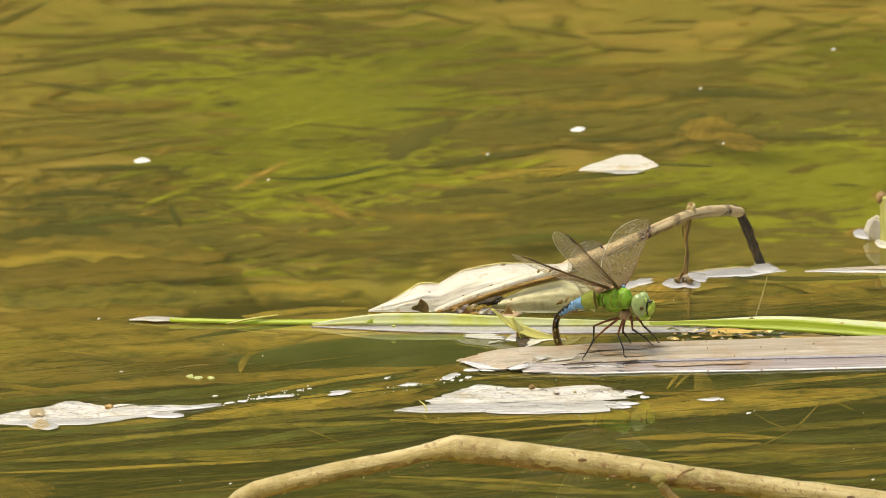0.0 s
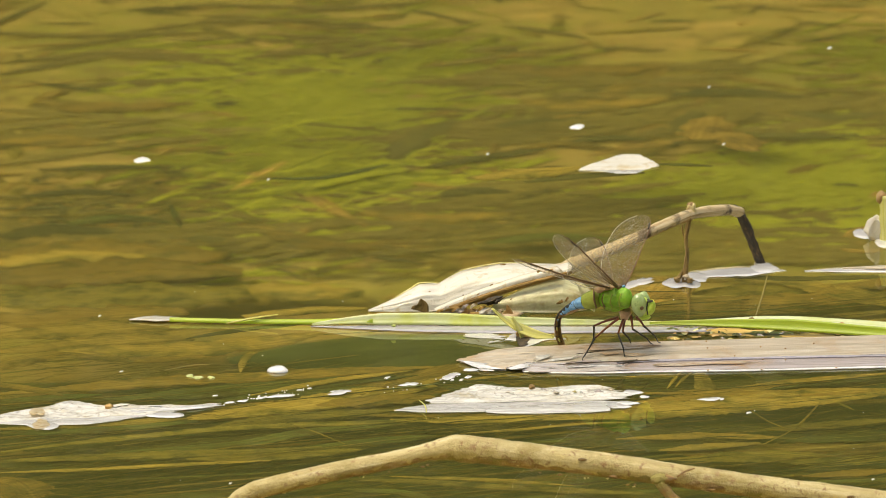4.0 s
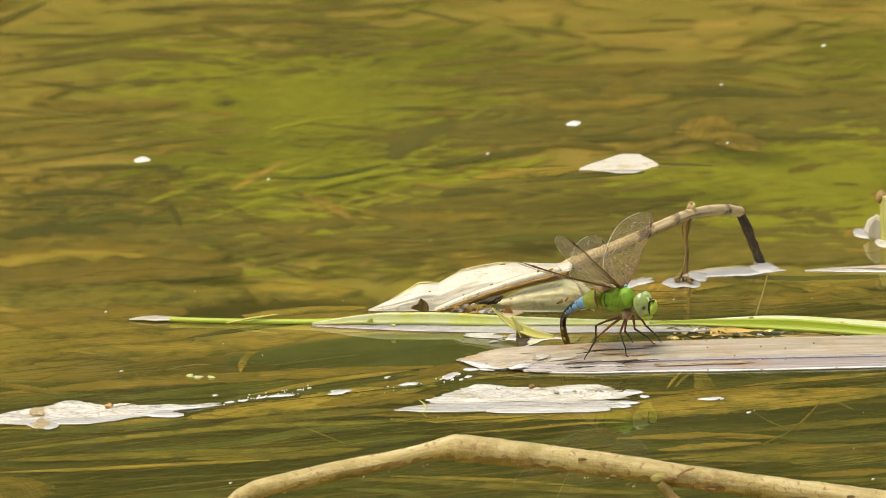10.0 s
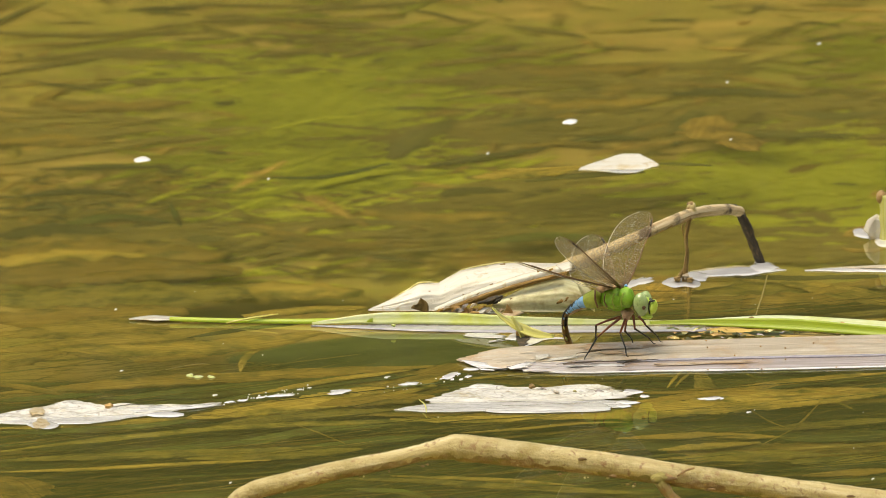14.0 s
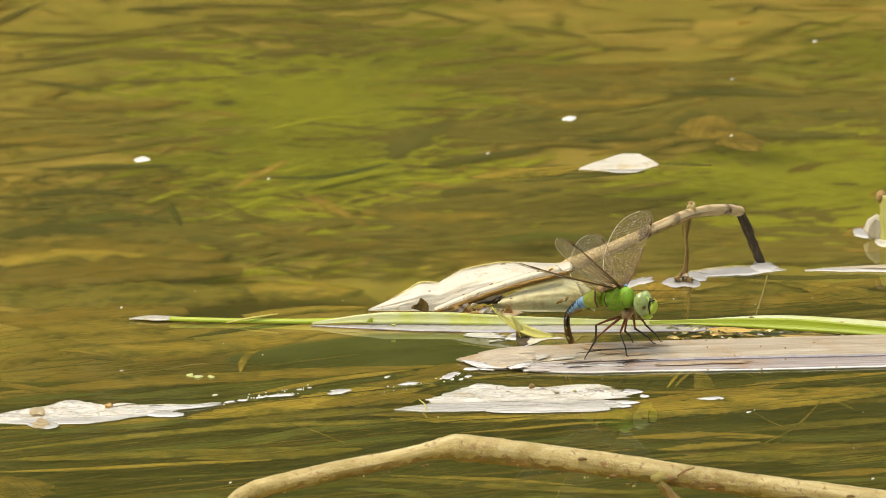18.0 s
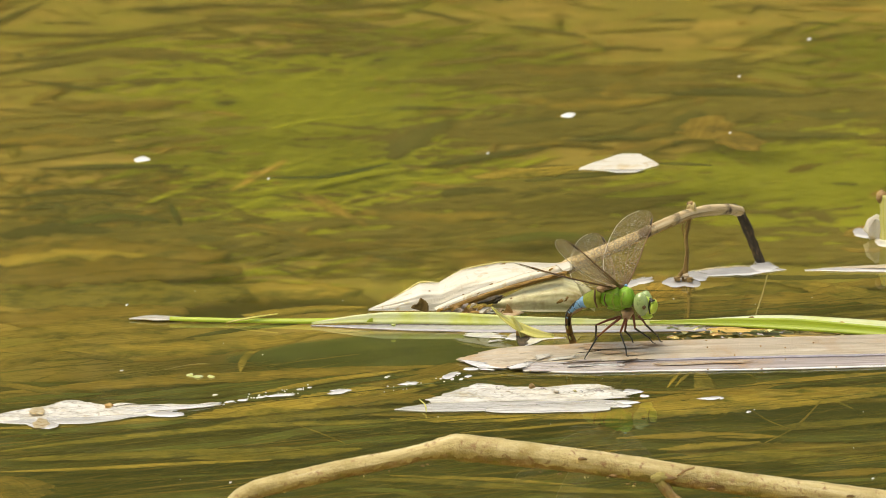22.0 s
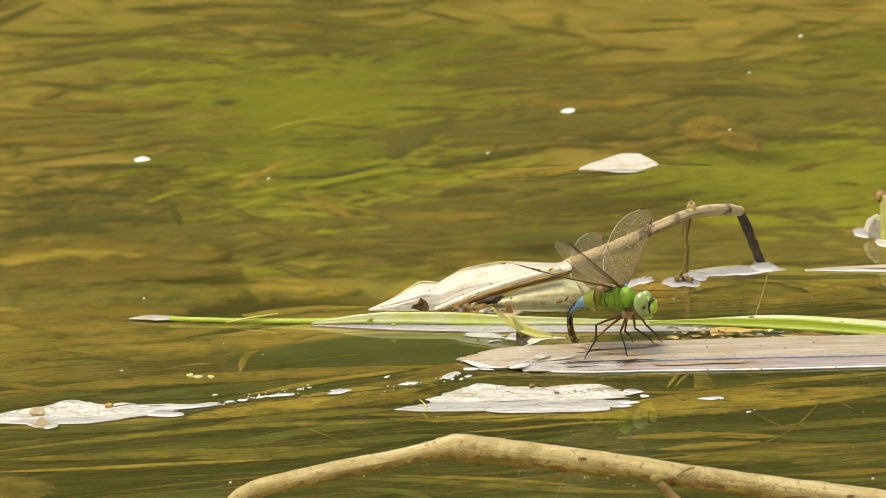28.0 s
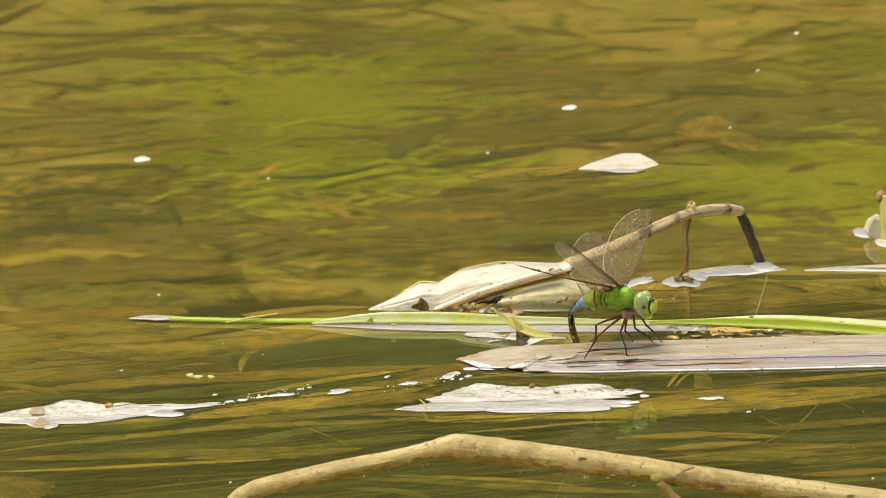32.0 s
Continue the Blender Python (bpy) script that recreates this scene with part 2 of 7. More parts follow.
BLACK = surface("black cuticle", [(0.008, 0.007, 0.006), (0.03, 0.024, 0.016)], (200, 300), None, rough=0.35, bump=0.2, vary=0.05)
BROWNCHITIN = surface("brown cuticle", [(0.05, 0.026, 0.010), (0.16, 0.085, 0.03), (0.28, 0.15, 0.055)], (200, 400), None, rough=0.38, bump=0.2, vary=0.08)
AMBERCHITIN = surface("amber brown cuticle", [(0.13, 0.06, 0.016), (0.30, 0.16, 0.045), (0.48, 0.30, 0.11)], (300, 500), (0.02, 0.012, 0.006), 420, (0.52, 0.64), 0.35, 0.2, vary=0.08)
THIGH = surface("reddish brown leg", [(0.06, 0.02, 0.008), (0.20, 0.06, 0.022), (0.30, 0.11, 0.04)], (200, 400), None, rough=0.35, bump=0.2, vary=0.1)
PINKBROWN = surface("pinkish brown cuticle", [(0.22, 0.12, 0.06), (0.42, 0.27, 0.16), (0.52, 0.38, 0.26)], (200, 400), None, rough=0.42, bump=0.2, vary=0.08)
EYE_MAT = surface("grey green compound eye", [(0.20, 0.30, 0.09), (0.34, 0.44, 0.17), (0.44, 0.52, 0.26)], (160, 200), (0.06, 0.10, 0.03), 330, (0.60, 0.72), 0.22, 0.05, coat=0.6, vary=0.03)
FACE = surface("yellow green face", [(0.30, 0.44, 0.03), (0.44, 0.58, 0.06), (0.55, 0.66, 0.14)], (200, 300), None, rough=0.35, bump=0.1, coat=0.2, vary=0.03)


def wing_material():
    m, nt, out = nodes_of("veined clear wing")
    L = nt.links
    uv = node(nt, "ShaderNodeUVMap")
    mp = node(nt, "ShaderNodeMapping", Scale=(900, 1200, 1))
    L.new(uv.outputs["UV"], mp.inputs["Vector"])
    vo = node(nt, "ShaderNodeTexVoronoi", feature="DISTANCE_TO_EDGE", Scale=1.0, Randomness=0.8)
    L.new(mp.outputs["Vector"], vo.inputs["Vector"])
    veins = ramp(nt, vo.outputs["Distance"], [(0.04, (1, 1, 1)), (0.13, (0, 0, 0))])
    n = node(nt, "ShaderNodeTexNoise", Scale=1500.0, Detail=3.0)
    L.new(uv.outputs["UV"], n.inputs["Vector"])
    amber = ramp(nt, n.outputs["Fac"], [(0.35, (0.74, 0.56, 0.24)), (0.65, (0.80, 0.72, 0.50))])
    # Noise speckles paint bright glints into the vein colour.
    painted_glint = ramp(nt, n.outputs["Fac"], [(0.40, (0.09, 0.06, 0.025)), (0.50, (0.38, 0.32, 0.21)), (0.64, (0.80, 0.77, 0.69))])
    lumps = node(nt, "ShaderNodeBump", Strength=0.4, Distance=0.0002)
    L.new(vo.outputs["Distance"], lumps.inputs["Height"])
    col = mix_rgb(nt, veins, amber, painted_glint)
    bs = node(nt, "ShaderNodeBsdfPrincipled", Roughness=0.18)
    bs.inputs["Coat Weight"].default_value = 0.6
    L.new(col, bs.inputs["Base Color"])
    L.new(lumps.outputs["Normal"], bs.inputs["Normal"])
    tr = node(nt, "ShaderNodeBsdfTransparent")
    tr.inputs["Color"].default_value = (0.97, 0.93, 0.80, 1)
    mr = node(nt, "ShaderNodeMapRange")
    mr.inputs["To Min"].default_value, mr.inputs["To Max"].default_value = 0.04, 0.58
    L.new(veins, mr.inputs["Value"])
    mx = node(nt, "ShaderNodeMixShader")
    L.new(mr.outputs["Result"], mx.inputs["Fac"])
    glow = node(nt, "ShaderNodeBsdfTranslucent")
    L.new(col, glow.inputs["Color"])
    both = node(nt, "ShaderNodeMixShader", Fac=0.55)
    L.new(bs.outputs["BSDF"], both.inputs[1])
    L.new(glow.outputs["BSDF"], both.inputs[2])
    L.new(tr.outputs["BSDF"], mx.inputs[1])
    L.new(both.outputs["Shader"], mx.inputs[2])
    L.new(mx.outputs["Shader"], out.inputs["Surface"])
    return m


WING = wing_material()
VEIN = surface("pale glassy vein", [(0.22, 0.17, 0.09), (0.60, 0.56, 0.46), (0.80, 0.78, 0.72)], (500, 500), None, rough=0.2, bump=0.2, coat=0.5, thin=0.35, vary=0.05)


# ---- shape helpers ----
def mesh_of(name, geo, material):
    verts, faces, uvs = geo
    me = bpy.data.meshes.new(name)
    me.from_pydata([tuple(v) for v in verts], [], faces)
    layer = me.uv_layers.new(name="UVMap")
    idx = np.empty(len(me.loops), dtype=np.int32)
    me.loops.foreach_get("vertex_index", idx)
    layer.data.foreach_set("uv", np.asarray(uvs, dtype=np.float32)[idx].ravel())
    me.polygons.foreach_set("use_smooth", np.ones(len(me.polygons), dtype=bool))
    me.materials.append(material)
    me.update()
    return me


def part(name, geo, material, parent, label=""):
    ob = new(name, mesh_of(name, geo, material))
    ob.parent = parent
    return tagged(ob, label) if label else ob


def thing(name, label, category, place=(0, 0, 0), geo=None, material=None, group="", kind=""):
    ob = new(name, mesh_of(name, geo, material) if geo else None)
    ob.location = place
    return tagged(ob, label, category, group, kind)


def join(*geos):
    v, f, u = [], [], []
    for a, b, c in geos:
        o = len(v)
        v += list(a)
        f += [tuple(i + o for i in q) for q in b]
        u += list(c)
    return v, f, u


def smooth_path(points, n):
    """n points along a soft curve through the given ones."""
    p = np.array(points, dtype=float)
    k = len(p)
    seg = np.linalg.norm(np.diff(p, axis=0), axis=1)
    s = np.concatenate([[0], np.cumsum(seg)])
    m = np.zeros_like(p)
    for i in range(k):
        a, b = max(0, i - 1), min(k - 1, i + 1)
        m[i] = (p[b] - p[a]) / max(1e-9, s[b] - s[a])
    out = []
    for t in np.linspace(0, s[-1], n):
        i = min(k - 2, max(0, int(np.searchsorted(s, t) - 1)))
        h = max(1e-9, s[i + 1] - s[i])
        x = (t - s[i]) / h
        out.append((2 * x**3 - 3 * x**2 + 1) * p[i] + (x**3 - 2 * x**2 + x) * h * m[i]
                   + (-2 * x**3 + 3 * x**2) * p[i + 1] + (x**3 - x**2) * h * m[i + 1])
    return np.array(out)


def straight_path(points, n):
    p = np.array(points, dtype=float)
    seg = np.linalg.norm(np.diff(p, axis=0), axis=1)
    s = np.concatenate([[0], np.cumsum(seg)])
    t = np.linspace(0, s[-1], n)
    return np.stack([np.interp(t, s, p[:, i]) for i in range(3)], 1)


def spread(values, n):
    return np.interp(np.linspace(0, 1, n), np.linspace(0, 1, len(values)), values)


def tube(points, radii, n=24, sides=10, flat=1.0, rough=0.0, seed=0, soft=True, up=(0, 0, 1), caps=True):
    """A tapered rod along a path; flat squeezes it along up."""
    path = smooth_path(points, n) if soft else straight_path(points, n)
    r = spread(radii, n)
    tan = np.gradient(path, axis=0)
    tan /= np.linalg.norm(tan, axis=1)[:, None] + 1e-12
    verts, faces, uvs = [], [], []
    run = 0.0
    for i in range(n):
        if i:
            run += float(np.linalg.norm(path[i] - path[i - 1]))
        ref = np.array(up, dtype=float)
        if abs(ref @ tan[i]) > 0.9:
            ref = np.array((1.0, 0.0, 0.0)) if abs(tan[i][0]) < 0.8 else np.array((0.0, 1.0, 0.0))
        a = np.cross(tan[i], ref)
        a /= np.linalg.norm(a)
        b = np.cross(a, tan[i])
        for j in range(sides + 1):
            q = 2 * math.pi * (j % sides) / sides
            k = r[i]
            if rough:
                k *= 1 + rough * noise.noise(Vector((run / max(1e-4, r[i]) * 0.6 + seed * 7.3, math.cos(q) * 1.3, math.sin(q) * 1.3)))
            verts.append(path[i] + a * math.cos(q) * k + b * math.sin(q) * k * flat)
            uvs.append((run, 2 * math.pi * j / sides * float(np.mean(r))))
    w = sides + 1
    for i in range(n - 1):
        for j in range(sides):
            faces.append((i * w + j, i * w + j + 1, (i + 1) * w + j + 1, (i + 1) * w + j))
    if caps:
        for i, flip in ((0, True), (n - 1, False)):
            ring = [i * w + j for j in range(sides)]
            faces.append(tuple(ring if not flip else ring[::-1]))
    return verts, faces, uvs


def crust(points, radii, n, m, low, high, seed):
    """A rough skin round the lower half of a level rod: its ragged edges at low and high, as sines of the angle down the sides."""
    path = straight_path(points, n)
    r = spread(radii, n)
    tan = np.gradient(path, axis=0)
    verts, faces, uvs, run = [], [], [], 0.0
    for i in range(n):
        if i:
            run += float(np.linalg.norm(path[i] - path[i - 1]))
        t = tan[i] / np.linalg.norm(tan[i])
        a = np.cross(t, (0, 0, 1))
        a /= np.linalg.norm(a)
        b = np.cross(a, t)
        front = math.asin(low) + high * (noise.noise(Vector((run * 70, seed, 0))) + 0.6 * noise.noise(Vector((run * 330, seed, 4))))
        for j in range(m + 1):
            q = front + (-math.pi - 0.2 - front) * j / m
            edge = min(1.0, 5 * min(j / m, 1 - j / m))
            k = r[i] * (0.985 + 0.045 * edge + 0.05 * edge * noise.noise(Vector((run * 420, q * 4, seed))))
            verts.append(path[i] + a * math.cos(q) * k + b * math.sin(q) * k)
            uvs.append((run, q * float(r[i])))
    w = m + 1
    for i in range(n - 1):
        for j in range(m):
            faces.append((i * w + j, (i + 1) * w + j, (i + 1) * w + j + 1, i * w + j + 1))
    return verts, faces, uvs


def blade(points, widths, normal=(0, 0, 1), n=40, m=6, thick=0.0004, cup=0.0, jag=0.0, seed=0, curl=0.0, soft=True, wave=0.0, crumple=0.0):
    """A leaf: a thin closed slab along a spine, cupped across and ragged along its edges. normal: its face's side."""
    path = smooth_path(points, n) if soft else straight_path(points, n)
    w = spread(widths, n)
    tan = np.gradient(path, axis=0)
    verts, faces, uvs = [], [], []
    run = 0.0
    cols = m + 1
    rows = []
    for i in range(n):
        if i:
            run += float(np.linalg.norm(path[i] - path[i - 1]))
        t = tan[i] / (np.linalg.norm(tan[i]) + 1e-12)
        nn = np.array(normal, dtype=float)
        nn = nn - t * (nn @ t)
        nn /= np.linalg.norm(nn) + 1e-12
        a = np.cross(t, nn)
        row = []
        for j in range(cols):
            s = 2 * j / m - 1
            half = w[i] / 2
            if jag:
                half *= 1 + jag * (noise.noise(Vector((run * 120 + (40 if s > 0 else 0), seed * 1.7, 0))) + 0.6 * noise.noise(Vector((run * 420 + (90 if s > 0 else 0), seed * 2.3, 5))))
            h = cup * w[i] * (s * s - 0.4) + curl * w[i] * s
            if wave:
                h += wave * noise.noise(Vector((run * 45, s * 1.2, seed * 3.7)))
            if crumple:
                h += crumple * noise.noise(Vector((run * 260, s * 4.5, seed * 1.3))) + crumple * abs(noise.noise(Vector((run * 90, s * 3.0, seed * 2.9 + 7))))
            row.append((path[i] + a * s * half + nn * h, nn, (run, s * half)))
        rows.append(row)
    for side in (0.5, -0.5):
        for row in rows:
            for p, nn, uvv in row:
                verts.append(p + nn * thick * side)
                uvs.append(uvv)
    off = n * cols
    for i in range(n - 1):
        for j in range(m):
            q = (i * cols + j, i * cols + j + 1, (i + 1) * cols + j + 1, (i + 1) * cols + j)
            faces.append(q)
            faces.append(tuple(x + off for x in q[::-1]))
        for j in (0, m):
            q = (i * cols + j, (i + 1) * cols + j, (i + 1) * cols + j + off, i * cols + j + off)
            faces.append(q if j == 0 else q[::-1])
    for i in (0, n - 1):
        for j in range(m):
            q = (i * cols + j, i * cols + j + 1, i * cols + j + 1 + off, i * cols + j + off)
            faces.append(q[::-1] if i == 0 else q)
    return verts, faces, uvs


def torn_sheet(rows, nu=90, nv=30, fray=0.002, relief=0.0003, seed=0, thick=0.0002, fingers=16):
    """A flat rotting sheet between pairs of end points, listed from its far side to its near one: frayed ends, fine lengthwise relief."""
    rows = np.array(rows, dtype=float)
    at = np.linspace(0, 1, len(rows))
    verts, uvs, faces = [], [], []
    for i in range(nv):
        v = i / (nv - 1)
        a, b = (np.array([np.interp(v, at, rows[:, e, c]) for c in range(3)]) for e in (0, 1))
        d = (b - a) / (np.linalg.norm(b - a) + 1e-9)
        k = min(1.0, 6 * min(v, 1 - v) + 0.25)
        a = a + d * fray * k * 0.45 * noise.noise(Vector((v * fingers, seed * 3.1, 0)))
        b = b + d * fray * k * 1.6 * noise.noise(Vector((v * fingers * 1.4, seed * 3.1, 9)))
        for j in range(nu):
            u = j / (nu - 1)
            p = a + (b - a) * u
            q = min(1.0, 8 * min(u, 1 - u) + 0.15) * min(1.0, 8 * min(v, 1 - v) + 0.2)
            p[1] += 0.0016 * noise.noise(Vector((p[0] * 70, v * 2, seed)))
            p[2] += q * relief * (abs(noise.noise(Vector((p[0] * 45, p[1] * 230, seed)))) * 1.4 + 0.5 * noise.noise(Vector((p[0] * 420, p[1] * 420, seed + 4))) + 0.7 * noise.noise(Vector((p[0] * 30, p[1] * 40, seed + 8))))
            verts.append(p)
            uvs.append((p[0], p[1]))
    off = len(verts)
    for i in range(off):
        verts.append(verts[i] - np.array((0, 0, thick)))
        uvs.append(uvs[i])
    for i in range(nv - 1):
        for j in range(nu - 1):
            q = (i * nu + j, (i + 1) * nu + j, (i + 1) * nu + j + 1, i * nu + j + 1)
            faces.append(q)
            faces.append(tuple(x + off for x in q[::-1]))
    rim = [j for j in range(nu)] + [i * nu + nu - 1 for i in range(1, nv)] + [(nv - 1) * nu + j for j in range(nu - 2, -1, -1)] + [i * nu for i in range(nv - 2, 0, -1)]
    for k, r in enumerate(rim):
        t = rim[(k + 1) % len(rim)]
        faces.append((r, t, t + off, r + off))
    return verts, faces, uvs


def loft(upper, lower, n=60, m=14, bulge=0.2, wrinkle=0.0, seed=0, thick=0.0006, out=(0, -0.93, 0.36), soft=False, folds=9.0):
    """A skin between two edges, bulging outward, with lengthwise wrinkles and a back face."""
    a, b = (smooth_path(q, n) if soft else straight_path(q, n) for q in (upper, lower))
    d = np.array(out, dtype=float)
    verts, uvs, faces, run = [], [], [], 0.0
    for i in range(n):
        if i:
            run += float(np.linalg.norm(a[i] - a[i - 1]))
        tall = float(np.linalg.norm(a[i] - b[i]))
        for j in range(m + 1):
            v = j / m
            h = bulge * tall * math.sin(math.pi * v)
            if wrinkle:
                h += wrinkle * min(1.0, 8 * min(v, 1 - v) + 0.1) * (noise.noise(Vector((run * 40, v * folds, seed))) + 0.5 * noise.noise(Vector((run * 150, v * folds * 2.3, seed + 3))))
            verts.append(a[i] + (b[i] - a[i]) * v + d * h)
            uvs.append((run, v * tall))
    w, off = m + 1, len(verts)
    for i in range(off):
        verts.append(verts[i] - d * thick)
        uvs.append(uvs[i])
    for i in range(n - 1):
        for j in range(m):
            q = (i * w + j, i * w + j + 1, (i + 1) * w + j + 1, (i + 1) * w + j)
            faces.append(q)
            faces.append(tuple(x + off for x in q[::-1]))
    rim = [j for j in range(w)] + [i * w + m for i in range(1, n)] + [(n - 1) * w + j for j in range(m - 1, -1, -1)] + [i * w for i in range(n - 2, 0, -1)]
    for k, r in enumerate(rim):
        t = rim[(k + 1) % len(rim)]
        faces.append((r, t, t + off, r + off))
    return verts, faces, uvs


def blob(centre, size, seed=0, rough=0.12, nu=16, nv=10, freq=1.6, turn=None, low=-1.0):
    """A lumpy ellipsoid, cut flat at low times its half height."""
    verts, faces, uvs = [], [], []
    for i in range(nv + 1):
        la = math.pi * (i / nv - 0.5)
        for j in range(nu + 1):
            lo = 2 * math.pi * (j % nu) / nu
            d = Vector((math.cos(la) * math.cos(lo), math.cos(la) * math.sin(lo), math.sin(la)))
            k = 1 + rough * noise.noise(d * freq + Vector((seed * 5.1, seed * 2.7, 0)))
            v = Vector((d.x * size[0] * k, d.y * size[1] * k, max(low, d.z) * size[2] * k))
            if turn is not None:
                v = turn @ v
            verts.append(np.array(centre) + np.array(v))
            uvs.append((lo * size[0], la * size[2]))
    w = nu + 1
    for i in range(nv):
        for j in range(nu):
            faces.append((i * w + j, i * w + j + 1, (i + 1) * w + j + 1, (i + 1) * w + j))
    return verts, faces, uvs


def puddle(centre, size, seed=0, rise=0.0002, n=28, rings=5, rough=0.35, turn=0.0, skew=0.0):
    """A flat floating patch with a lobed rim and softly domed top, a hair above the water."""
    verts, faces, uvs = [], [], []
    c, s = math.cos(turn), math.sin(turn)
    for i in range(rings + 1):
        q = i / rings
        for j in range(n):
            a = 2 * math.pi * j / n
            k = 1 + rough * noise.noise(Vector((math.cos(a) * 1.5 + seed * 3.3, math.sin(a) * 1.5, seed * 1.9)))
            x, y = math.cos(a) * size[0] * q * k, math.sin(a) * size[1] * q * k
            x += skew * y
            z = rise * (1 - q**3) + (0.0003 if i < rings else 0.00002)
            verts.append(np.array((centre[0] + c * x - s * y, centre[1] + s * x + c * y, (centre[2] if len(centre) > 2 else 0) + z)))
            uvs.append((x, y))
    for i in range(rings):
        for j in range(n):
            k = (j + 1) % n
            faces.append((i * n + j, (i + 1) * n + j, (i + 1) * n + k, i * n + k))
    return verts, faces, uvs


# ---- the pond: bed, water, far bank ----
def bed_height(x, y):
    """The silt lies a hand below the surface and falls into a dark pool before the reeds."""
    edge = 0.13 - 0.07 * min(1.0, max(0.0, (-0.06 - x) / 0.10))
    z = -0.088 - 0.20 * min(1.0, max(0.0, (edge - y) / 0.07))
    return z + 0.012 * noise.noise(Vector((x * 3.1, y * 3.1, 2.0))) + 0.004 * noise.noise(Vector((x * 11, y * 11, 5.0)))


def build_pond():
    rng = random.Random(4)
    xs = np.concatenate([[-900, -60, -9, -2.5], np.linspace(-0.8, 0.8, 65), [2.5, 9, 60, 900]])
    ys = np.concatenate([[-900, -60, -12, -5.2, -4.4, -3.0, -1.5], np.linspace(-0.5, 1.9, 97), [2.5, 4, 7, 9.0, 10.0, 14, 60, 900]])
    verts, faces, uvs = [], [], []
    for y in ys:
        for x in xs:
            z = bed_height(x, y)
            if y > 9.5 or y < -4.2:
                z = 0.25 + 0.1 * noise.noise(Vector((x * 0.2, y * 0.2, 1)))
            elif y > 8 or y < -2.6:
                z = -0.1
            verts.append((x, y, z))
            uvs.append((x, y))
    w = len(xs)
    for i in range(len(ys) - 1):
        for j in range(w - 1):
            faces.append((i * w + j, i * w + j + 1, (i + 1) * w + j + 1, (i + 1) * w + j))
    thing("ground", "brown silty pond bed rising to bare muddy banks", "ground", geo=(verts, faces, uvs), material=BED, kind="structure")
    wx = np.array([-60, -8, -1.2, 0, 1.2, 8, 60.0])
    wy = np.array([-4.6, -2.6, -0.6, 0.4, 1.4, 4, 9.8])
    verts = [(x, y, 0.0) for y in wy for x in wx]
    faces = [(i * 7 + j, i * 7 + j + 1, i * 7 + j + 8, i * 7 + j + 7) for i in range(6) for j in range(6)]
    water = thing("water", "still olive pond water with faint ripples", "water", geo=(verts, faces, [(v[0], v[1]) for v in verts]), material=WATER, kind="structure")
    water.visible_shadow = False
    # reeds and bushes on the far bank, seen only mirrored in the water
    verts, faces, uvs = [], [], []
    for i in range(20000):
        near = i < 16000
        x, y = (rng.uniform(-2.2, 2.2) if near else rng.choice((-1, 1)) * rng.uniform(2.4, 14)), rng.uniform(9.9, 12.0)
        z = rng.uniform(0.2, 5.0)
        r = rng.uniform(0.025, 0.06) if near else rng.uniform(0.15, 0.5)
        u = Vector((rng.gauss(0, 1), rng.gauss(0, 0.6), rng.gauss(0, 1))).normalized()
        w = u.cross(Vector((rng.gauss(0, 0.4), -1, rng.gauss(0.4, 0.4)))).normalized()
        o, k = Vector((x, y, z)), len(verts)
        verts += [o - u * r, o + w * r * 0.4, o + u * r, o - w * r * 0.4]
        faces.append((k, k + 1, k + 2, k + 3))
        uvs += [(x + z, z)] * 4
    # Unseen foliage added behind the camera and at the sides to close the surroundings.
    for i in range(9000):
        x, y, z = rng.uniform(-16, 16), rng.uniform(-8.5, -6.0), rng.uniform(0.2, 5.5)
        if i % 3 == 0:
            x, y = rng.choice((-1, 1)) * rng.uniform(12, 15), rng.uniform(-8, 11)
        r = rng.uniform(0.15, 0.45)
        u = Vector((rng.gauss(0, 1), rng.gauss(0, 1), rng.gauss(0, 1))).normalized()
        w = u.cross(Vector((rng.gauss(0, 0.6), rng.gauss(0, 1), rng.gauss(0.3, 0.5)))).normalized()
        o, k = Vector((x, y, z)), len(verts)
        verts += [o - u * r, o + w * r * 0.5, o + u * r, o - w * r * 0.5]
        faces.append((k, k + 1, k + 2, k + 3))
        uvs += [(x + z, z)] * 4
    geos = [(verts, faces, uvs)]
    geos.append(blob((0, 13.5, 1.5), (16, 1.2, 4.2), 3, 0.3, 60, 16, freq=3))
    thing("bank_foliage", "tall dense green foliage on the banks, out of view, added round the pond", "foliage", geo=join(*geos), material=BANKLEAF, kind="stuff")
    return water


water = build_pond()


# ---- sunken weed ----
def flow(x, y):
    """Slope of the sunken strands: they lie across, drifting away to the right."""
    return 0.40 + 0.30 * noise.noise(Vector((x * 6, y * 5, 9.0)))


def clear_pool(x, y, length):
    """The open dark pool before the green blade holds no weed."""
    return -0.022 + 0.15 * max(0.0, -0.03 - x) < y < 0.075 and x + length / 2 > -0.100 and x - length / 2 < 0.0


def strand(rng, x, y, z, length, width, slope, sag=0.004):
    pts = []
    for k in range(5):
        s = k / 4 - 0.5
        pts.append((x + s * length, y + s * length * slope + 0.006 * noise.noise(Vector((x * 9 + s * 3, y * 20, 1))), z - sag * 4 * s * s + rng.uniform(-0.001, 0.001)))
    return blade(pts, [width * 0.25, width, width * 1.05, width * 0.9, width * 0.2], normal=(0, rng.uniform(-0.7, 0.1), 1), n=14, m=2, thick=0.0007, cup=rng.uniform(-0.2, 0.2))


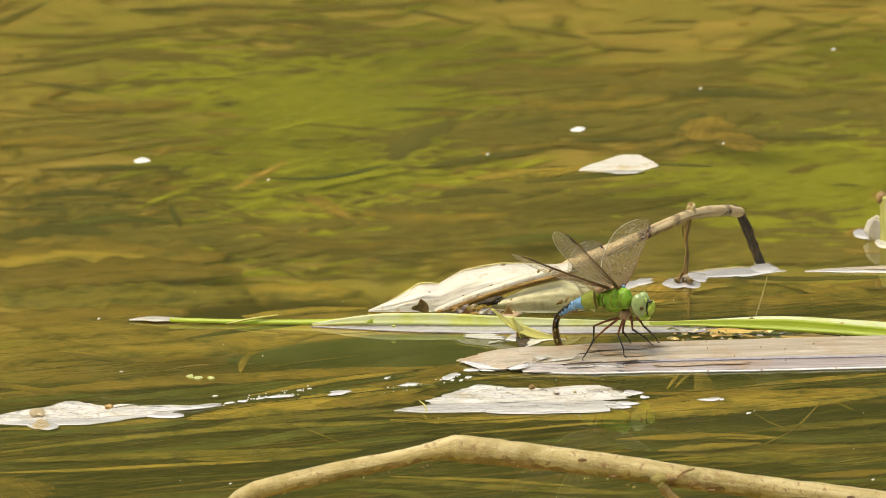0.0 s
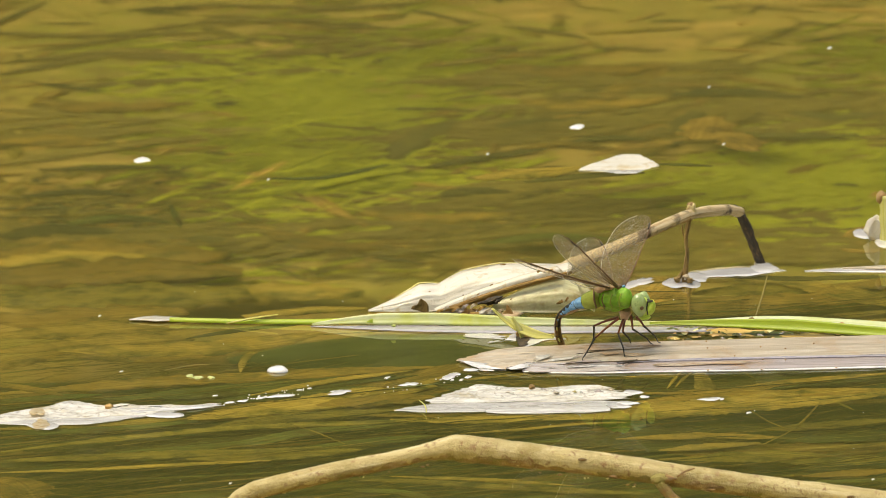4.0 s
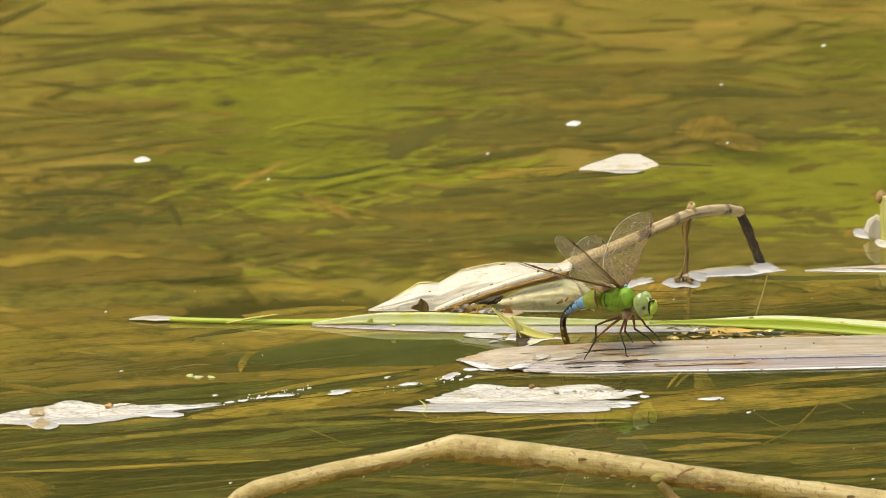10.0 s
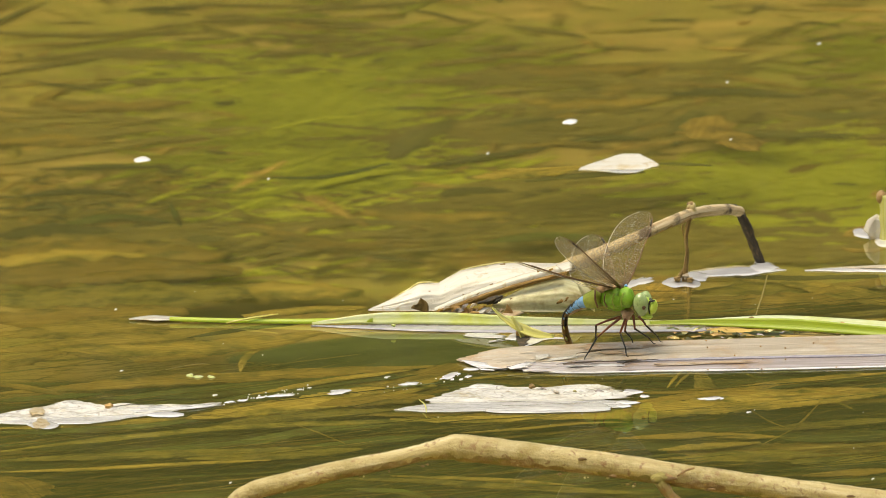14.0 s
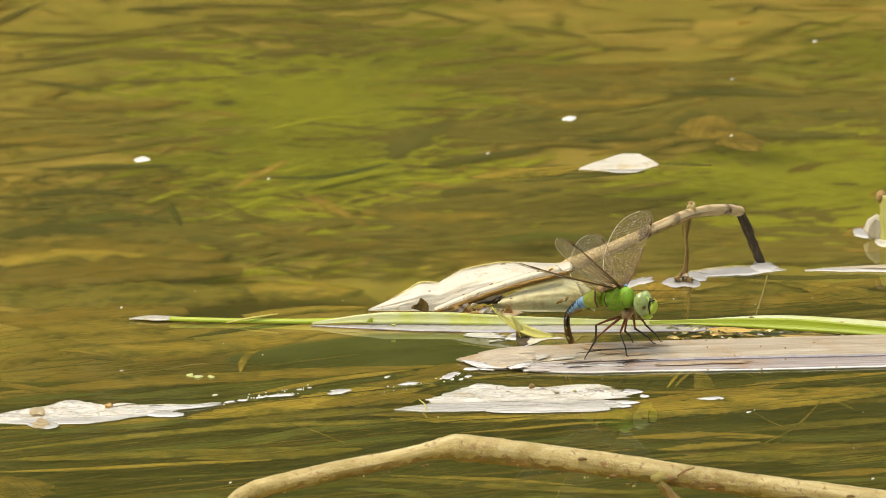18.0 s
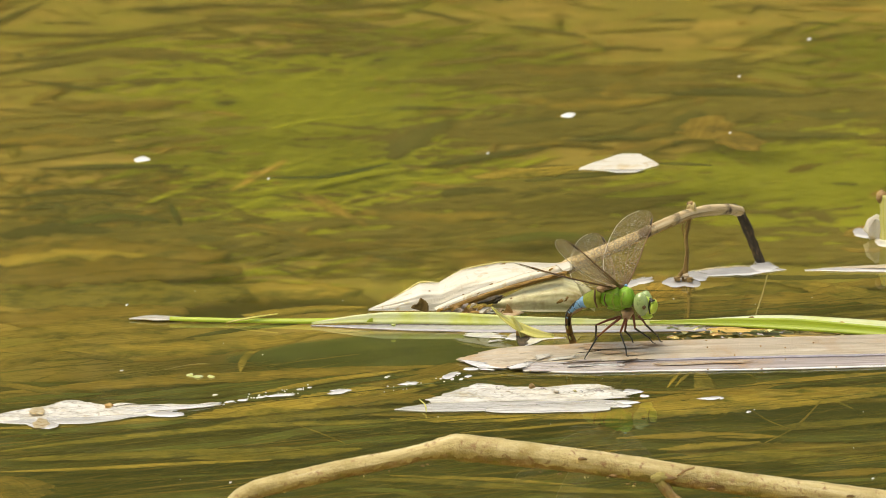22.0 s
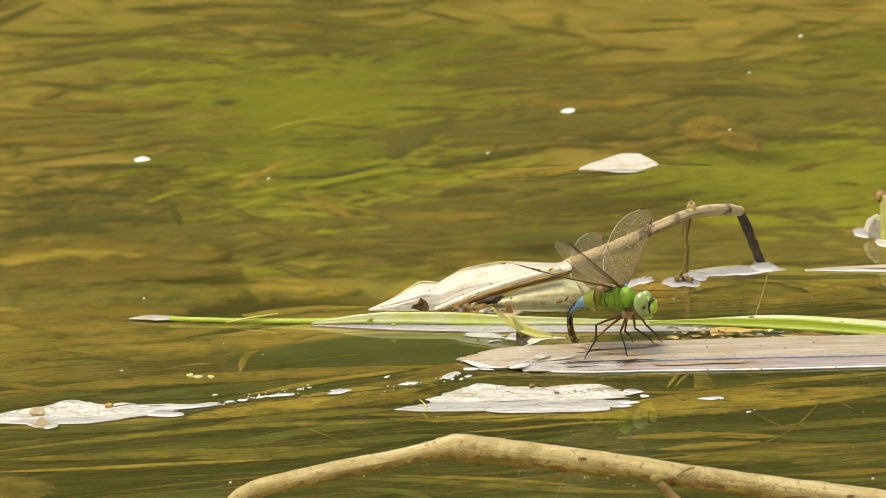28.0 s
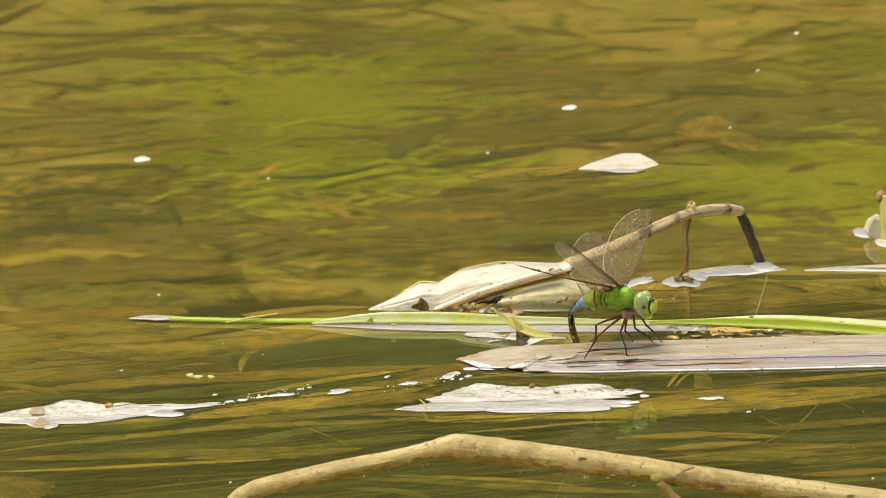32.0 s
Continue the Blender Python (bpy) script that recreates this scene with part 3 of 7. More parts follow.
def build_weed():
    rng = random.Random(11)
    # single broad sunken leaves, each told apart through the clear water
    made = 0
    while made < 26:
        x = rng.uniform(-0.19, 0.19)
        y = rng.uniform(-0.24, 0.05 if x < 0.06 else 0.13)
        z = -rng.uniform(0.006, 0.020)
        mat = STRAND if rng.random() < 0.4 else OLIVE
        L = rng.uniform(0.10, 0.40)
        if clear_pool(x, y, L):
            continue
        made += 1
        g = strand(rng, 0, 0, 0, L, rng.choice((0.0008, 0.0012, 0.002, 0.003, 0.005)), flow(x, y))
        thing("sunken_reed_leaf", "long sodden tan reed leaf just under the water" if mat is STRAND else "long olive weed leaf just under the water", "reed leaf",
              (x, y, z), g, mat, group="sunken reed leaves")
    geos = {0: [], 1: []}
    for i in range(100):
        x = rng.uniform(-0.22, 0.22)
        y = rng.uniform(-0.30, 0.05 if x < 0.06 else 0.14)
        L = rng.uniform(0.05, 0.30)
        if clear_pool(x, y, L):
            continue
        wide = rng.random() < 0.25
        geos[i % 2].append(strand(rng, x, y, -rng.uniform(0.03, 0.08) if wide else -rng.uniform(0.006, 0.030), L, rng.uniform(0.008, 0.020) if wide else rng.uniform(0.0006, 0.0030), flow(x, y) + rng.uniform(-0.2, 0.2)))
    thing("sunken_weed", "mass of tan and brown weed strands under water", "water weed", geo=join(*geos[0]), material=STRAND, kind="stuff")
    thing("sunken_weed", "mass of olive weed strands under water", "water weed", geo=join(*geos[1]), material=OLIVE, kind="stuff")
    fuzz = []
    for i in range(3600):
        x = rng.uniform(-0.20, 0.20)
        y = rng.uniform(-0.24, 0.04 if x < 0.06 else 0.12)
        L = rng.uniform(0.005, 0.030)
        if clear_pool(x, y, L):
            continue
        z, sl = -rng.uniform(0.001, 0.012), flow(x, y) + rng.gauss(0, 0.45)
        fuzz.append(blade([(x, y, z), (x + L / 2, y + sl * L / 2, z + rng.uniform(-0.001, 0.001)), (x + L, y + sl * L + rng.uniform(-0.003, 0.003), z)], [0.0001, rng.uniform(0.0002, 0.0007), 0.0001], n=5, m=1, thick=0.0002))
    thing("weed_fuzz", "fine thread weed clinging to the sunken leaves", "water weed", geo=join(*fuzz), material=MOSSY, kind="stuff")
    threads = {0: [], 1: []}
    for i in range(110):
        x, y = rng.uniform(-0.19, 0.19), rng.uniform(-0.24, 0.03)
        L = rng.uniform(0.03, 0.12)
        if i % 7 == 0:
            x, y = rng.uniform(0.03, 0.19), rng.uniform(0.03, 0.15)
        if clear_pool(x, y, L):
            continue
        threads[i % 2].append(strand(rng, x, y, -rng.uniform(0.0006, 0.004), L, rng.uniform(0.0003, 0.0009), flow(x, y) + rng.gauss(0, 0.12), sag=0.001))
    thing("weed_threads", "long fine tan threads of weed at the surface", "water weed", geo=join(*threads[0]), material=STRAND, kind="stuff")
    thing("weed_threads", "long fine olive threads of weed at the surface", "water weed", geo=join(*threads[1]), material=OLIVE, kind="stuff")
    # leaves that stand out on the bed of the open water
    for i, (pts, wd, mat) in enumerate((
            (((0.0247, 0.5706, -0.0800), (0.0404, 0.5869, -0.0800), (0.0560, 0.5910, -0.0800)), 0.0106, DARKLITTER),
            (((-0.0237, 0.4886, -0.0850), (-0.0113, 0.5438, -0.0850), (0.0041, 0.5924, -0.0850)), 0.0165, DARKLITTER),
            (((-0.0010, 0.4126, -0.0850), (0.0139, 0.4238, -0.0850), (0.0288, 0.4200, -0.0850)), 0.0165, DARKLITTER),
            (((0.1068, 0.6504, -0.0900), (0.1360, 0.6588, -0.0900), (0.1671, 0.6448, -0.0900)), 0.0189, DARKLITTER),
            (((0.1604, 0.6101, -0.0900), (0.1808, 0.6004, -0.0900), (0.2041, 0.6086, -0.0900)), 0.0165, DARKLITTER),
            (((0.1326, 0.5570, -0.0800), (0.1580, 0.5516, -0.0800), (0.1889, 0.5543, -0.0800)), 0.0142, DARKLITTER),
            (((0.1106, 0.5543, -0.0800), (0.1133, 0.5855, -0.0800), (0.1175, 0.6116, -0.0800)), 0.0189, DARKLITTER),
            (((0.0551, 0.5317, -0.0800), (0.0758, 0.5436, -0.0800), (0.0936, 0.5383, -0.0800)), 0.0106, DARKLITTER),
            (((-0.0060, 0.4729, -0.0800), (0.0192, 0.4962, -0.0800), (0.0447, 0.5145, -0.0800)), 0.0118, DARKLITTER),
            (((0.0346, 0.5170, -0.0750), (0.0551, 0.5275, -0.0750), (0.0778, 0.5169, -0.0750)), 0.0083, RUSSET),
            (((0.1154, 0.5000, -0.0400), (0.1199, 0.5323, -0.0400), (0.1227, 0.5542, -0.0400)), 0.0260, LITTER),
            (((0.1210, 0.5000, -0.0400), (0.1283, 0.5081, -0.0400), (0.1384, 0.4709, -0.0400)), 0.0212, LITTER),
            (((0.0137, 0.3697, -0.0040), (0.0358, 0.3825, -0.0040), (0.0605, 0.3940, -0.0040)), 0.0177, STRAND),
            (((0.0297, 0.3814, -0.0030), (0.0432, 0.3878, -0.0030), (0.0593, 0.3955, -0.0030)), 0.0071, STRAND),
            (((0.0939, 0.4019, -0.0030), (0.1050, 0.4007, -0.0030), (0.1172, 0.3968, -0.0030)), 0.0059, OLIVE),
            (((0.0357, 0.3686, -0.0100), (0.0579, 0.3813, -0.0100), (0.0875, 0.3903, -0.0100)), 0.0094, DARKLITTER),
            (((-0.0774, 0.5215, -0.0400), (-0.0574, 0.5460, -0.0400), (-0.0370, 0.5542, -0.0400)), 0.0059, ALGAE),
            (((-0.0708, 0.4402, -0.0500), (-0.0513, 0.4792, -0.0500), (-0.0339, 0.4977, -0.0500)), 0.0059, ALGAE),
            (((-0.0556, 0.4238, -0.0700), (-0.0360, 0.4492, -0.0700), (-0.0160, 0.4620, -0.0700)), 0.0094, ALGAE),
            (((-0.1894, 0.3244, -0.0800), (-0.1683, 0.3388, -0.0800), (-0.1415, 0.3340, -0.0800)), 0.0212, DARKLITTER),
            (((-0.1838, 0.4075, -0.0850), (-0.1620, 0.4174, -0.0850), (-0.1371, 0.4125, -0.0850)), 0.0118, DARKLITTER),
            (((-0.1615, 0.3484, -0.0800), (-0.1401, 0.3629, -0.0800), (-0.1179, 0.3532, -0.0800)), 0.0142, OLIVE),
            (((-0.1852, 0.2444, -0.0600), (-0.1578, 0.2652, -0.0600), (-0.1195, 0.2583, -0.0600)), 0.0236, STRAND),
            (((-0.1596, 0.1995, -0.0500), (-0.1228, 0.2154, -0.0500), (-0.0830, 0.2177, -0.0500)), 0.0212, RUSSET),
            (((-0.1809, 0.1607, -0.0450), (-0.1467, 0.1718, -0.0450), (-0.1123, 0.1807, -0.0450)), 0.0189, DARKLITTER),
            (((-0.1075, 0.2920, -0.0500), (-0.0985, 0.2873, -0.0500), (-0.0953, 0.2825, -0.0500)), 0.0142, DARKLITTER),
            (((-0.1169, 0.3404, -0.0300), (-0.1136, 0.3135, -0.0300), (-0.1110, 0.2918, -0.0300)), 0.0035, OLIVE),
            (((-0.0751, 0.4089, -0.0400), (-0.0504, 0.4127, -0.0400), (-0.0234, 0.4422, -0.0400)), 0.0059, DEEPGREEN),
            (((-0.0736, 0.3323, -0.0850), (-0.0442, 0.3064, -0.0850), (-0.0203, 0.3181, -0.0850)), 0.0165, RUSSET),
            (((-0.0353, 0.3781, -0.0850), (-0.0059, 0.3635, -0.0850), (0.0284, 0.3720, -0.0850)), 0.0189, RUSSET),
            (((-0.0799, 0.0880, -0.0080), (-0.0508, 0.1010, -0.0080), (-0.0304, 0.1043, -0.0080)), 0.0118, STRAND),
            (((-0.2002, 0.5330, -0.0850), (-0.1776, 0.5410, -0.0850), (-0.1466, 0.5331, -0.0850)), 0.0189, RUSSET),
            (((-0.1899, 0.6393, -0.0850), (-0.1527, 0.6254, -0.0850), (-0.1164, 0.6365, -0.0850)), 0.0236, RUSSET),
            (((0.0257, 0.7252, -0.0850), (0.0684, 0.7106, -0.0850), (0.1062, 0.7281, -0.0850)), 0.0283, RUSSET),
            (((0.0357, 0.6394, -0.0850), (0.0722, 0.6254, -0.0850), (0.1040, 0.6422, -0.0850)), 0.0212, RUSSET),
            (((-0.1906, 0.2780, -0.0750), (-0.1445, 0.2885, -0.0750), (-0.0917, 0.2815, -0.0750)), 0.0472, RUSSET),
            (((-0.1876, 0.2216, -0.0600), (-0.1376, 0.2330, -0.0600), (-0.0834, 0.2353, -0.0600)), 0.0519, RUSSET),
            (((-0.1841, 0.1553, -0.0400), (-0.1347, 0.1597, -0.0400), (-0.0796, 0.1719, -0.0400)), 0.0519, MOSSY),
            (((-0.1812, 0.1009, -0.0250), (-0.1417, 0.1063, -0.0250), (-0.1034, 0.1172, -0.0250)), 0.0401, RUSSET),
            (((-0.1122, 0.1769, -0.0600), (-0.0708, 0.1936, -0.0600), (-0.0335, 0.1880, -0.0600)), 0.0354, STRAND),
            (((0.1698, 0.2595, -0.0200), (0.1776, 0.2737, -0.0200), (0.1875, 0.2893, -0.0200)), 0.0118, LITTER),
            (((0.1658, 0.2251, -0.0100), (0.1749, 0.2192, -0.0100), (0.1841, 0.2251, -0.0100)), 0.0071, LITTER))):
        pts = [(x, y, max(z, bed_height(x, y) + 0.007) if z < -0.07 else z) for x, y, z in pts]
        c = np.array(pts[1])
        lab = {STRAND: "broad sodden tan leaf under the water", RUSSET: "broad russet leaf on the pond bed", MOSSY: "broad brown-olive leaf on the pond bed", OLIVE: "broad olive weed leaf under the water", LITTER: "broad brown dead leaf under the water",
               DARKLITTER: "black rotten leaf mass under the water", ALGAE: "bright green streak of thread algae under water", DEEPGREEN: "deep green weed leaf under the water"}[mat]
        thing("sunken_broad_leaf", lab, "leaf", tuple(c), blade([np.array(p) - c for p in pts], [wd * 0.4, wd, wd * 0.9, wd * 0.3], normal=(0, -0.15, 1), n=24, m=4, thick=0.0008, cup=-0.1, jag=0.5 if wd > 0.012 else 0.2, seed=i + 60), mat, group="sunken broad leaves")
    # flat ribbon leaves lying just under the surface, one over another: spine, width, stuff
    for i, (pts, wd, mat) in enumerate((
            (((-0.1781, 0.0446, -0.0025), (-0.1528, 0.0520, -0.0025), (-0.1176, 0.0659, -0.0025), (-0.0909, 0.0755, -0.0025)), 0.0300, STRAND),
            (((-0.1765, 0.0138, -0.0022), (-0.1408, 0.0305, -0.0022), (-0.1079, 0.0442, -0.0022), (-0.0793, 0.0613, -0.0022)), 0.0213, STRAND),
            (((-0.1749, -0.0178, -0.0025), (-0.1595, 0.0048, -0.0025), (-0.1477, 0.0173, -0.0025)), 0.0138, STRAND),
            (((-0.1487, 0.0183, -0.0025), (-0.1354, 0.0079, -0.0025), (-0.1207, -0.0034, -0.0025)), 0.0112, STRAND),
            (((-0.1536, 0.0201, -0.0022), (-0.1225, 0.0169, -0.0022), (-0.0961, 0.0211, -0.0022), (-0.0676, 0.0358, -0.0022), (-0.0478, 0.0506, -0.0022)), 0.0250, STRAND),
            (((-0.1240, -0.0029, -0.0030), (-0.1001, 0.0064, -0.0030), (-0.0740, 0.0230, -0.0030)), 0.0112, RUSSET),
            (((-0.1011, 0.0398, -0.0020), (-0.0748, 0.0589, -0.0020), (-0.0503, 0.0707, -0.0020)), 0.0063, OLIVE),
            (((-0.0640, 0.0441, -0.0060), (-0.0752, 0.0158, -0.0060), (-0.0779, 0.0014, -0.0060), (-0.0785, -0.0191, -0.0060)), 0.0037, STRAND),
            (((-0.1726, -0.0611, -0.0025), (-0.1439, -0.0511, -0.0025), (-0.1053, -0.0370, -0.0025), (-0.0728, -0.0300, -0.0025), (-0.0402, -0.0208, -0.0025), (-0.0031, -0.0116, -0.0025)), 0.0175, RUSSET),
            (((-0.1736, -0.0416, -0.0020), (-0.1579, -0.0526, -0.0020), (-0.1450, -0.0636, -0.0020)), 0.0075, RUSSET),
            (((-0.1719, -0.0733, -0.0040), (-0.1497, -0.0654, -0.0040), (-0.1305, -0.0594, -0.0040)), 0.0088, OLIVE),
            (((-0.1259, -0.0684, -0.0040), (-0.0832, -0.0525, -0.0040), (-0.0487, -0.0374, -0.0040), (-0.0183, -0.0253, -0.0040)), 0.0200, OLIVE),
            (((-0.0968, -0.1031, -0.0035), (-0.0652, -0.0836, -0.0035), (-0.0311, -0.0620, -0.0035), (-0.0030, -0.0440, -0.0035)), 0.0238, STRAND),
            (((-0.0803, -0.0826, -0.0045), (-0.0484, -0.0619, -0.0045), (-0.0183, -0.0419, -0.0045), (0.0046, -0.0156, -0.0045)), 0.0213, RUSSET),
            (((-0.0869, -0.0734, -0.0030), (-0.0570, -0.0605, -0.0030), (-0.0269, -0.0465, -0.0030)), 0.0163, OLIVE),
            (((-0.0481, -0.0793, -0.0030), (-0.0224, -0.0694, -0.0030), (-0.0030, -0.0645, -0.0030)), 0.0175, RUSSET),
            (((-0.0225, -0.0491, -0.0025), (-0.0052, -0.0269, -0.0025), (0.0112, -0.0034, -0.0025)), 0.0150, RUSSET),
            (((-0.0311, -0.0656, -0.0020), (-0.0096, -0.0426, -0.0020), (0.0035, -0.0275, -0.0020)), 0.0075, STRAND),
            (((-0.0920, -0.1229, -0.0030), (-0.0563, -0.1007, -0.0030), (-0.0180, -0.0881, -0.0030)), 0.0150, MOSSY),
            (((-0.1691, -0.1275, -0.0040), (-0.1282, -0.1170, -0.0040), (-0.0925, -0.1055, -0.0040)), 0.0150, OLIVE),
            (((-0.1694, -0.1210, -0.0030), (-0.1348, -0.1133, -0.0030), (-0.0947, -0.1017, -0.0030)), 0.0088, STRAND),
            (((-0.1673, -0.1612, -0.0025), (-0.1397, -0.1462, -0.0025), (-0.1107, -0.1320, -0.0025), (-0.0772, -0.1186, -0.0025), (-0.0306, -0.1100, -0.0025), (0.0077, -0.1042, -0.0025)), 0.0075, MOSSY),
            (((-0.1667, -0.1737, -0.0030), (-0.1221, -0.1663, -0.0030), (-0.0805, -0.1597, -0.0030), (-0.0450, -0.1504, -0.0030)), 0.0112, MOSSY),
            (((-0.1656, -0.1936, -0.0025), (-0.1316, -0.1881, -0.0025), (-0.0966, -0.1798, -0.0025), (-0.0634, -0.1733, -0.0025)), 0.0050, STRAND),
            (((-0.1224, -0.1587, -0.0040), (-0.0766, -0.1446, -0.0040), (-0.0475, -0.1218, -0.0040), (-0.0136, -0.1113, -0.0040)), 0.0100, OLIVE),
            (((-0.0595, -0.1585, -0.0050), (-0.0304, -0.1407, -0.0050), (-0.0030, -0.1293, -0.0050)), 0.0112, OLIVE),
            (((-0.0948, -0.1698, -0.0040), (-0.0636, -0.1643, -0.0040), (-0.0302, -0.1531, -0.0040)), 0.0138, MOSSY),
            (((-0.1687, -0.1948, -0.0090), (-0.1588, -0.2057, -0.0090), (-0.1518, -0.2344, -0.0090)), 0.0275, RUSSET),
            (((-0.0200, -0.1037, -0.0030), (0.0141, -0.1046, -0.0030), (0.0483, -0.0959, -0.0030)), 0.0112, STRAND),
            (((-0.0308, -0.0958, -0.0040), (0.0034, -0.0948, -0.0040), (0.0376, -0.0968, -0.0040)), 0.0100, RUSSET),
            (((0.0375, -0.1027, -0.0030), (0.0784, -0.0901, -0.0030), (0.1218, -0.0734, -0.0030), (0.1744, -0.0555, -0.0030)), 0.0275, STRAND),
            (((0.0701, -0.0769, -0.0025), (0.1006, -0.0640, -0.0025), (0.1331, -0.0591, -0.0025), (0.1746, -0.0511, -0.0025)), 0.0138, RUSSET),
            (((0.0661, -0.0595, -0.0030), (0.1096, -0.0535, -0.0030), (0.1340, -0.0385, -0.0030), (0.1762, -0.0213, -0.0030)), 0.0088, RUSSET),
            (((0.1182, -0.0535, -0.0040), (0.1450, -0.0354, -0.0040), (0.1759, -0.0273, -0.0040)), 0.0112, OLIVE),
            (((0.0579, -0.0345, -0.0030), (0.0754, -0.0304, -0.0030), (0.0974, -0.0244, -0.0030)), 0.0063, STRAND),
            (((0.0066, -0.1287, -0.0020), (0.0288, -0.1220, -0.0020), (0.0523, -0.1124, -0.0020), (0.0694, -0.1105, -0.0020)), 0.0037, STRAND),
            (((0.0646, -0.1361, -0.0040), (0.0985, -0.1304, -0.0040), (0.1322, -0.1351, -0.0040)), 0.0088, RUSSET),
            (((0.1179, -0.1218, -0.0040), (0.1480, -0.1113, -0.0040), (0.1720, -0.1016, -0.0040)), 0.0112, MOSSY),
            (((0.0799, -0.1565, -0.0025), (0.1000, -0.1500, -0.0025), (0.1181, -0.1434, -0.0025)), 0.0088, STRAND),
            (((0.0848, -0.1697, -0.0050), (0.1184, -0.1641, -0.0050), (0.1391, -0.1688, -0.0050), (0.1685, -0.1660, -0.0050)), 0.0175, MOSSY),
            (((0.1278, -0.1379, -0.0050), (0.1705, -0.1293, -0.0050)), 0.0125, OLIVE),
            (((0.1318, -0.1953, -0.0060), (0.1675, -0.1852, -0.0060)), 0.0100, RUSSET),
            (((-0.0411, -0.2021, -0.0030), (-0.0132, -0.2067, -0.0030), (0.0157, -0.2139, -0.0030), (0.0464, -0.2211, -0.0030), (0.0812, -0.2274, -0.0030)), 0.0088, MOSSY),
            (((-0.0195, -0.1990, -0.0025), (0.0198, -0.2054, -0.0025), (0.0486, -0.2145, -0.0025)), 0.0050, STRAND),
            (((-0.0358, -0.2193, -0.0030), (-0.0172, -0.2238, -0.0030), (-0.0029, -0.2372, -0.0030)), 0.0075, OLIVE),
            (((-0.0742, -0.0641, -0.0015), (-0.0400, -0.0361, -0.0015), (-0.0118, -0.0189, -0.0015)), 0.0063, STRAND),
            (((-0.0528, -0.0542, -0.0015), (-0.0313, -0.0401, -0.0015), (-0.0096, -0.0280, -0.0015)), 0.0050, OLIVE),
            (((0.0807, 0.1010, -0.0080), (0.1128, 0.1130, -0.0080), (0.1450, 0.1196, -0.0080), (0.1842, 0.1296, -0.0080)), 0.0250, RUSSET),
            (((0.0832, 0.1098, -0.0040), (0.0905, 0.1297, -0.0040), (0.0969, 0.1532, -0.0040)), 0.0200, LITTER),
            (((0.1011, 0.1404, -0.0160), (0.1254, 0.1471, -0.0160), (0.1527, 0.1404, -0.0160), (0.1855, 0.1538, -0.0160)), 0.0300, MOSSY),
            (((0.1371, 0.1508, -0.0060), (0.1572, 0.1385, -0.0060), (0.1829, 0.1043, -0.0060)), 0.0200, STRAND),
            (((0.1498, 0.1274, -0.0060), (0.1690, 0.1464, -0.0060), (0.1858, 0.1587, -0.0060)), 0.0150, RUSSET),
            (((0.1122, 0.1633, -0.0050), (0.1420, 0.1588, -0.0050), (0.1860, 0.1633, -0.0050)), 0.0088, DARKLITTER),
            (((0.0895, 0.0923, -0.0100), (0.1169, 0.0977, -0.0100), (0.1533, 0.1031, -0.0100)), 0.0112, STRAND),
            (((0.0182, 0.2910, -0.0600), (0.0423, 0.3029, -0.0600), (0.0758, 0.2969, -0.0600)), 0.0175, OLIVE),
            (((-0.0948, -0.0983, -0.0080), (-0.0482, -0.0710, -0.0080), (0.0013, -0.0452, -0.0080)), 0.0425, RUSSET),
            (((-0.1126, -0.0777, -0.0090), (-0.0658, -0.0541, -0.0090), (-0.0140, -0.0260, -0.0090)), 0.0350, OLIVE),
            (((-0.0787, -0.0599, -0.0100), (-0.0400, -0.0390, -0.0100), (0.0035, -0.0148, -0.0100)), 0.0325, STRAND),
            (((-0.1685, -0.1395, -0.0140), (-0.1131, -0.1244, -0.0140), (-0.0562, -0.1073, -0.0140)), 0.0425, OLIVE),
            (((-0.1707, -0.0972, -0.0090), (-0.1357, -0.0904, -0.0090), (-0.0975, -0.0817, -0.0090)), 0.0275, RUSSET),
            (((0.0415, -0.1256, -0.0120), (0.1092, -0.1285, -0.0120), (0.1711, -0.1190, -0.0120)), 0.0425, OLIVE),
            (((0.0832, -0.1524, -0.0090), (0.1294, -0.1524, -0.0090), (0.1697, -0.1449, -0.0090)), 0.0275, RUSSET),
            (((-0.0479, -0.0969, -0.0120), (-0.0051, -0.0998, -0.0120), (0.0375, -0.1094, -0.0120)), 0.0275, OLIVE),
            (((0.0798, -0.0307, -0.0140), (0.1236, -0.0267, -0.0140), (0.1762, -0.0227, -0.0140)), 0.0300, OLIVE),
            (((0.0101, -0.0169, -0.0080), (0.0384, -0.0251, -0.0080), (0.0688, -0.0331, -0.0080)), 0.0325, RUSSET),
            (((-0.0053, -0.0142, -0.0030), (0.0254, -0.0223, -0.0030), (0.0493, -0.0264, -0.0030)), 0.0100, STRAND),
            (((0.0078, -0.0356, -0.0020), (0.0340, -0.0275, -0.0020), (0.0602, -0.0315, -0.0020)), 0.0075, STRAND))):
        c = np.array(pts[1])
        lab = {STRAND: "flat sodden tan reed leaf just under the water", RUSSET: "flat sodden russet reed leaf just under the water", MOSSY: "flat brown-olive reed leaf just under the water", OLIVE: "flat olive weed leaf just under the water",
               LITTER: "broad brown dead leaf under the water", DARKLITTER: "black rotten leaf under the water"}[mat]
        thing("sunken_reed_leaf", lab, "reed leaf", tuple(c), blade([np.array(p) - c for p in pts], [wd * 0.15, wd * 0.85, wd, wd * 0.9, wd * 0.15], normal=(0, -0.05, 1), n=110, m=4, thick=0.0005, cup=0.02, jag=0.34, seed=i + 3), mat, group="sunken reed leaves")
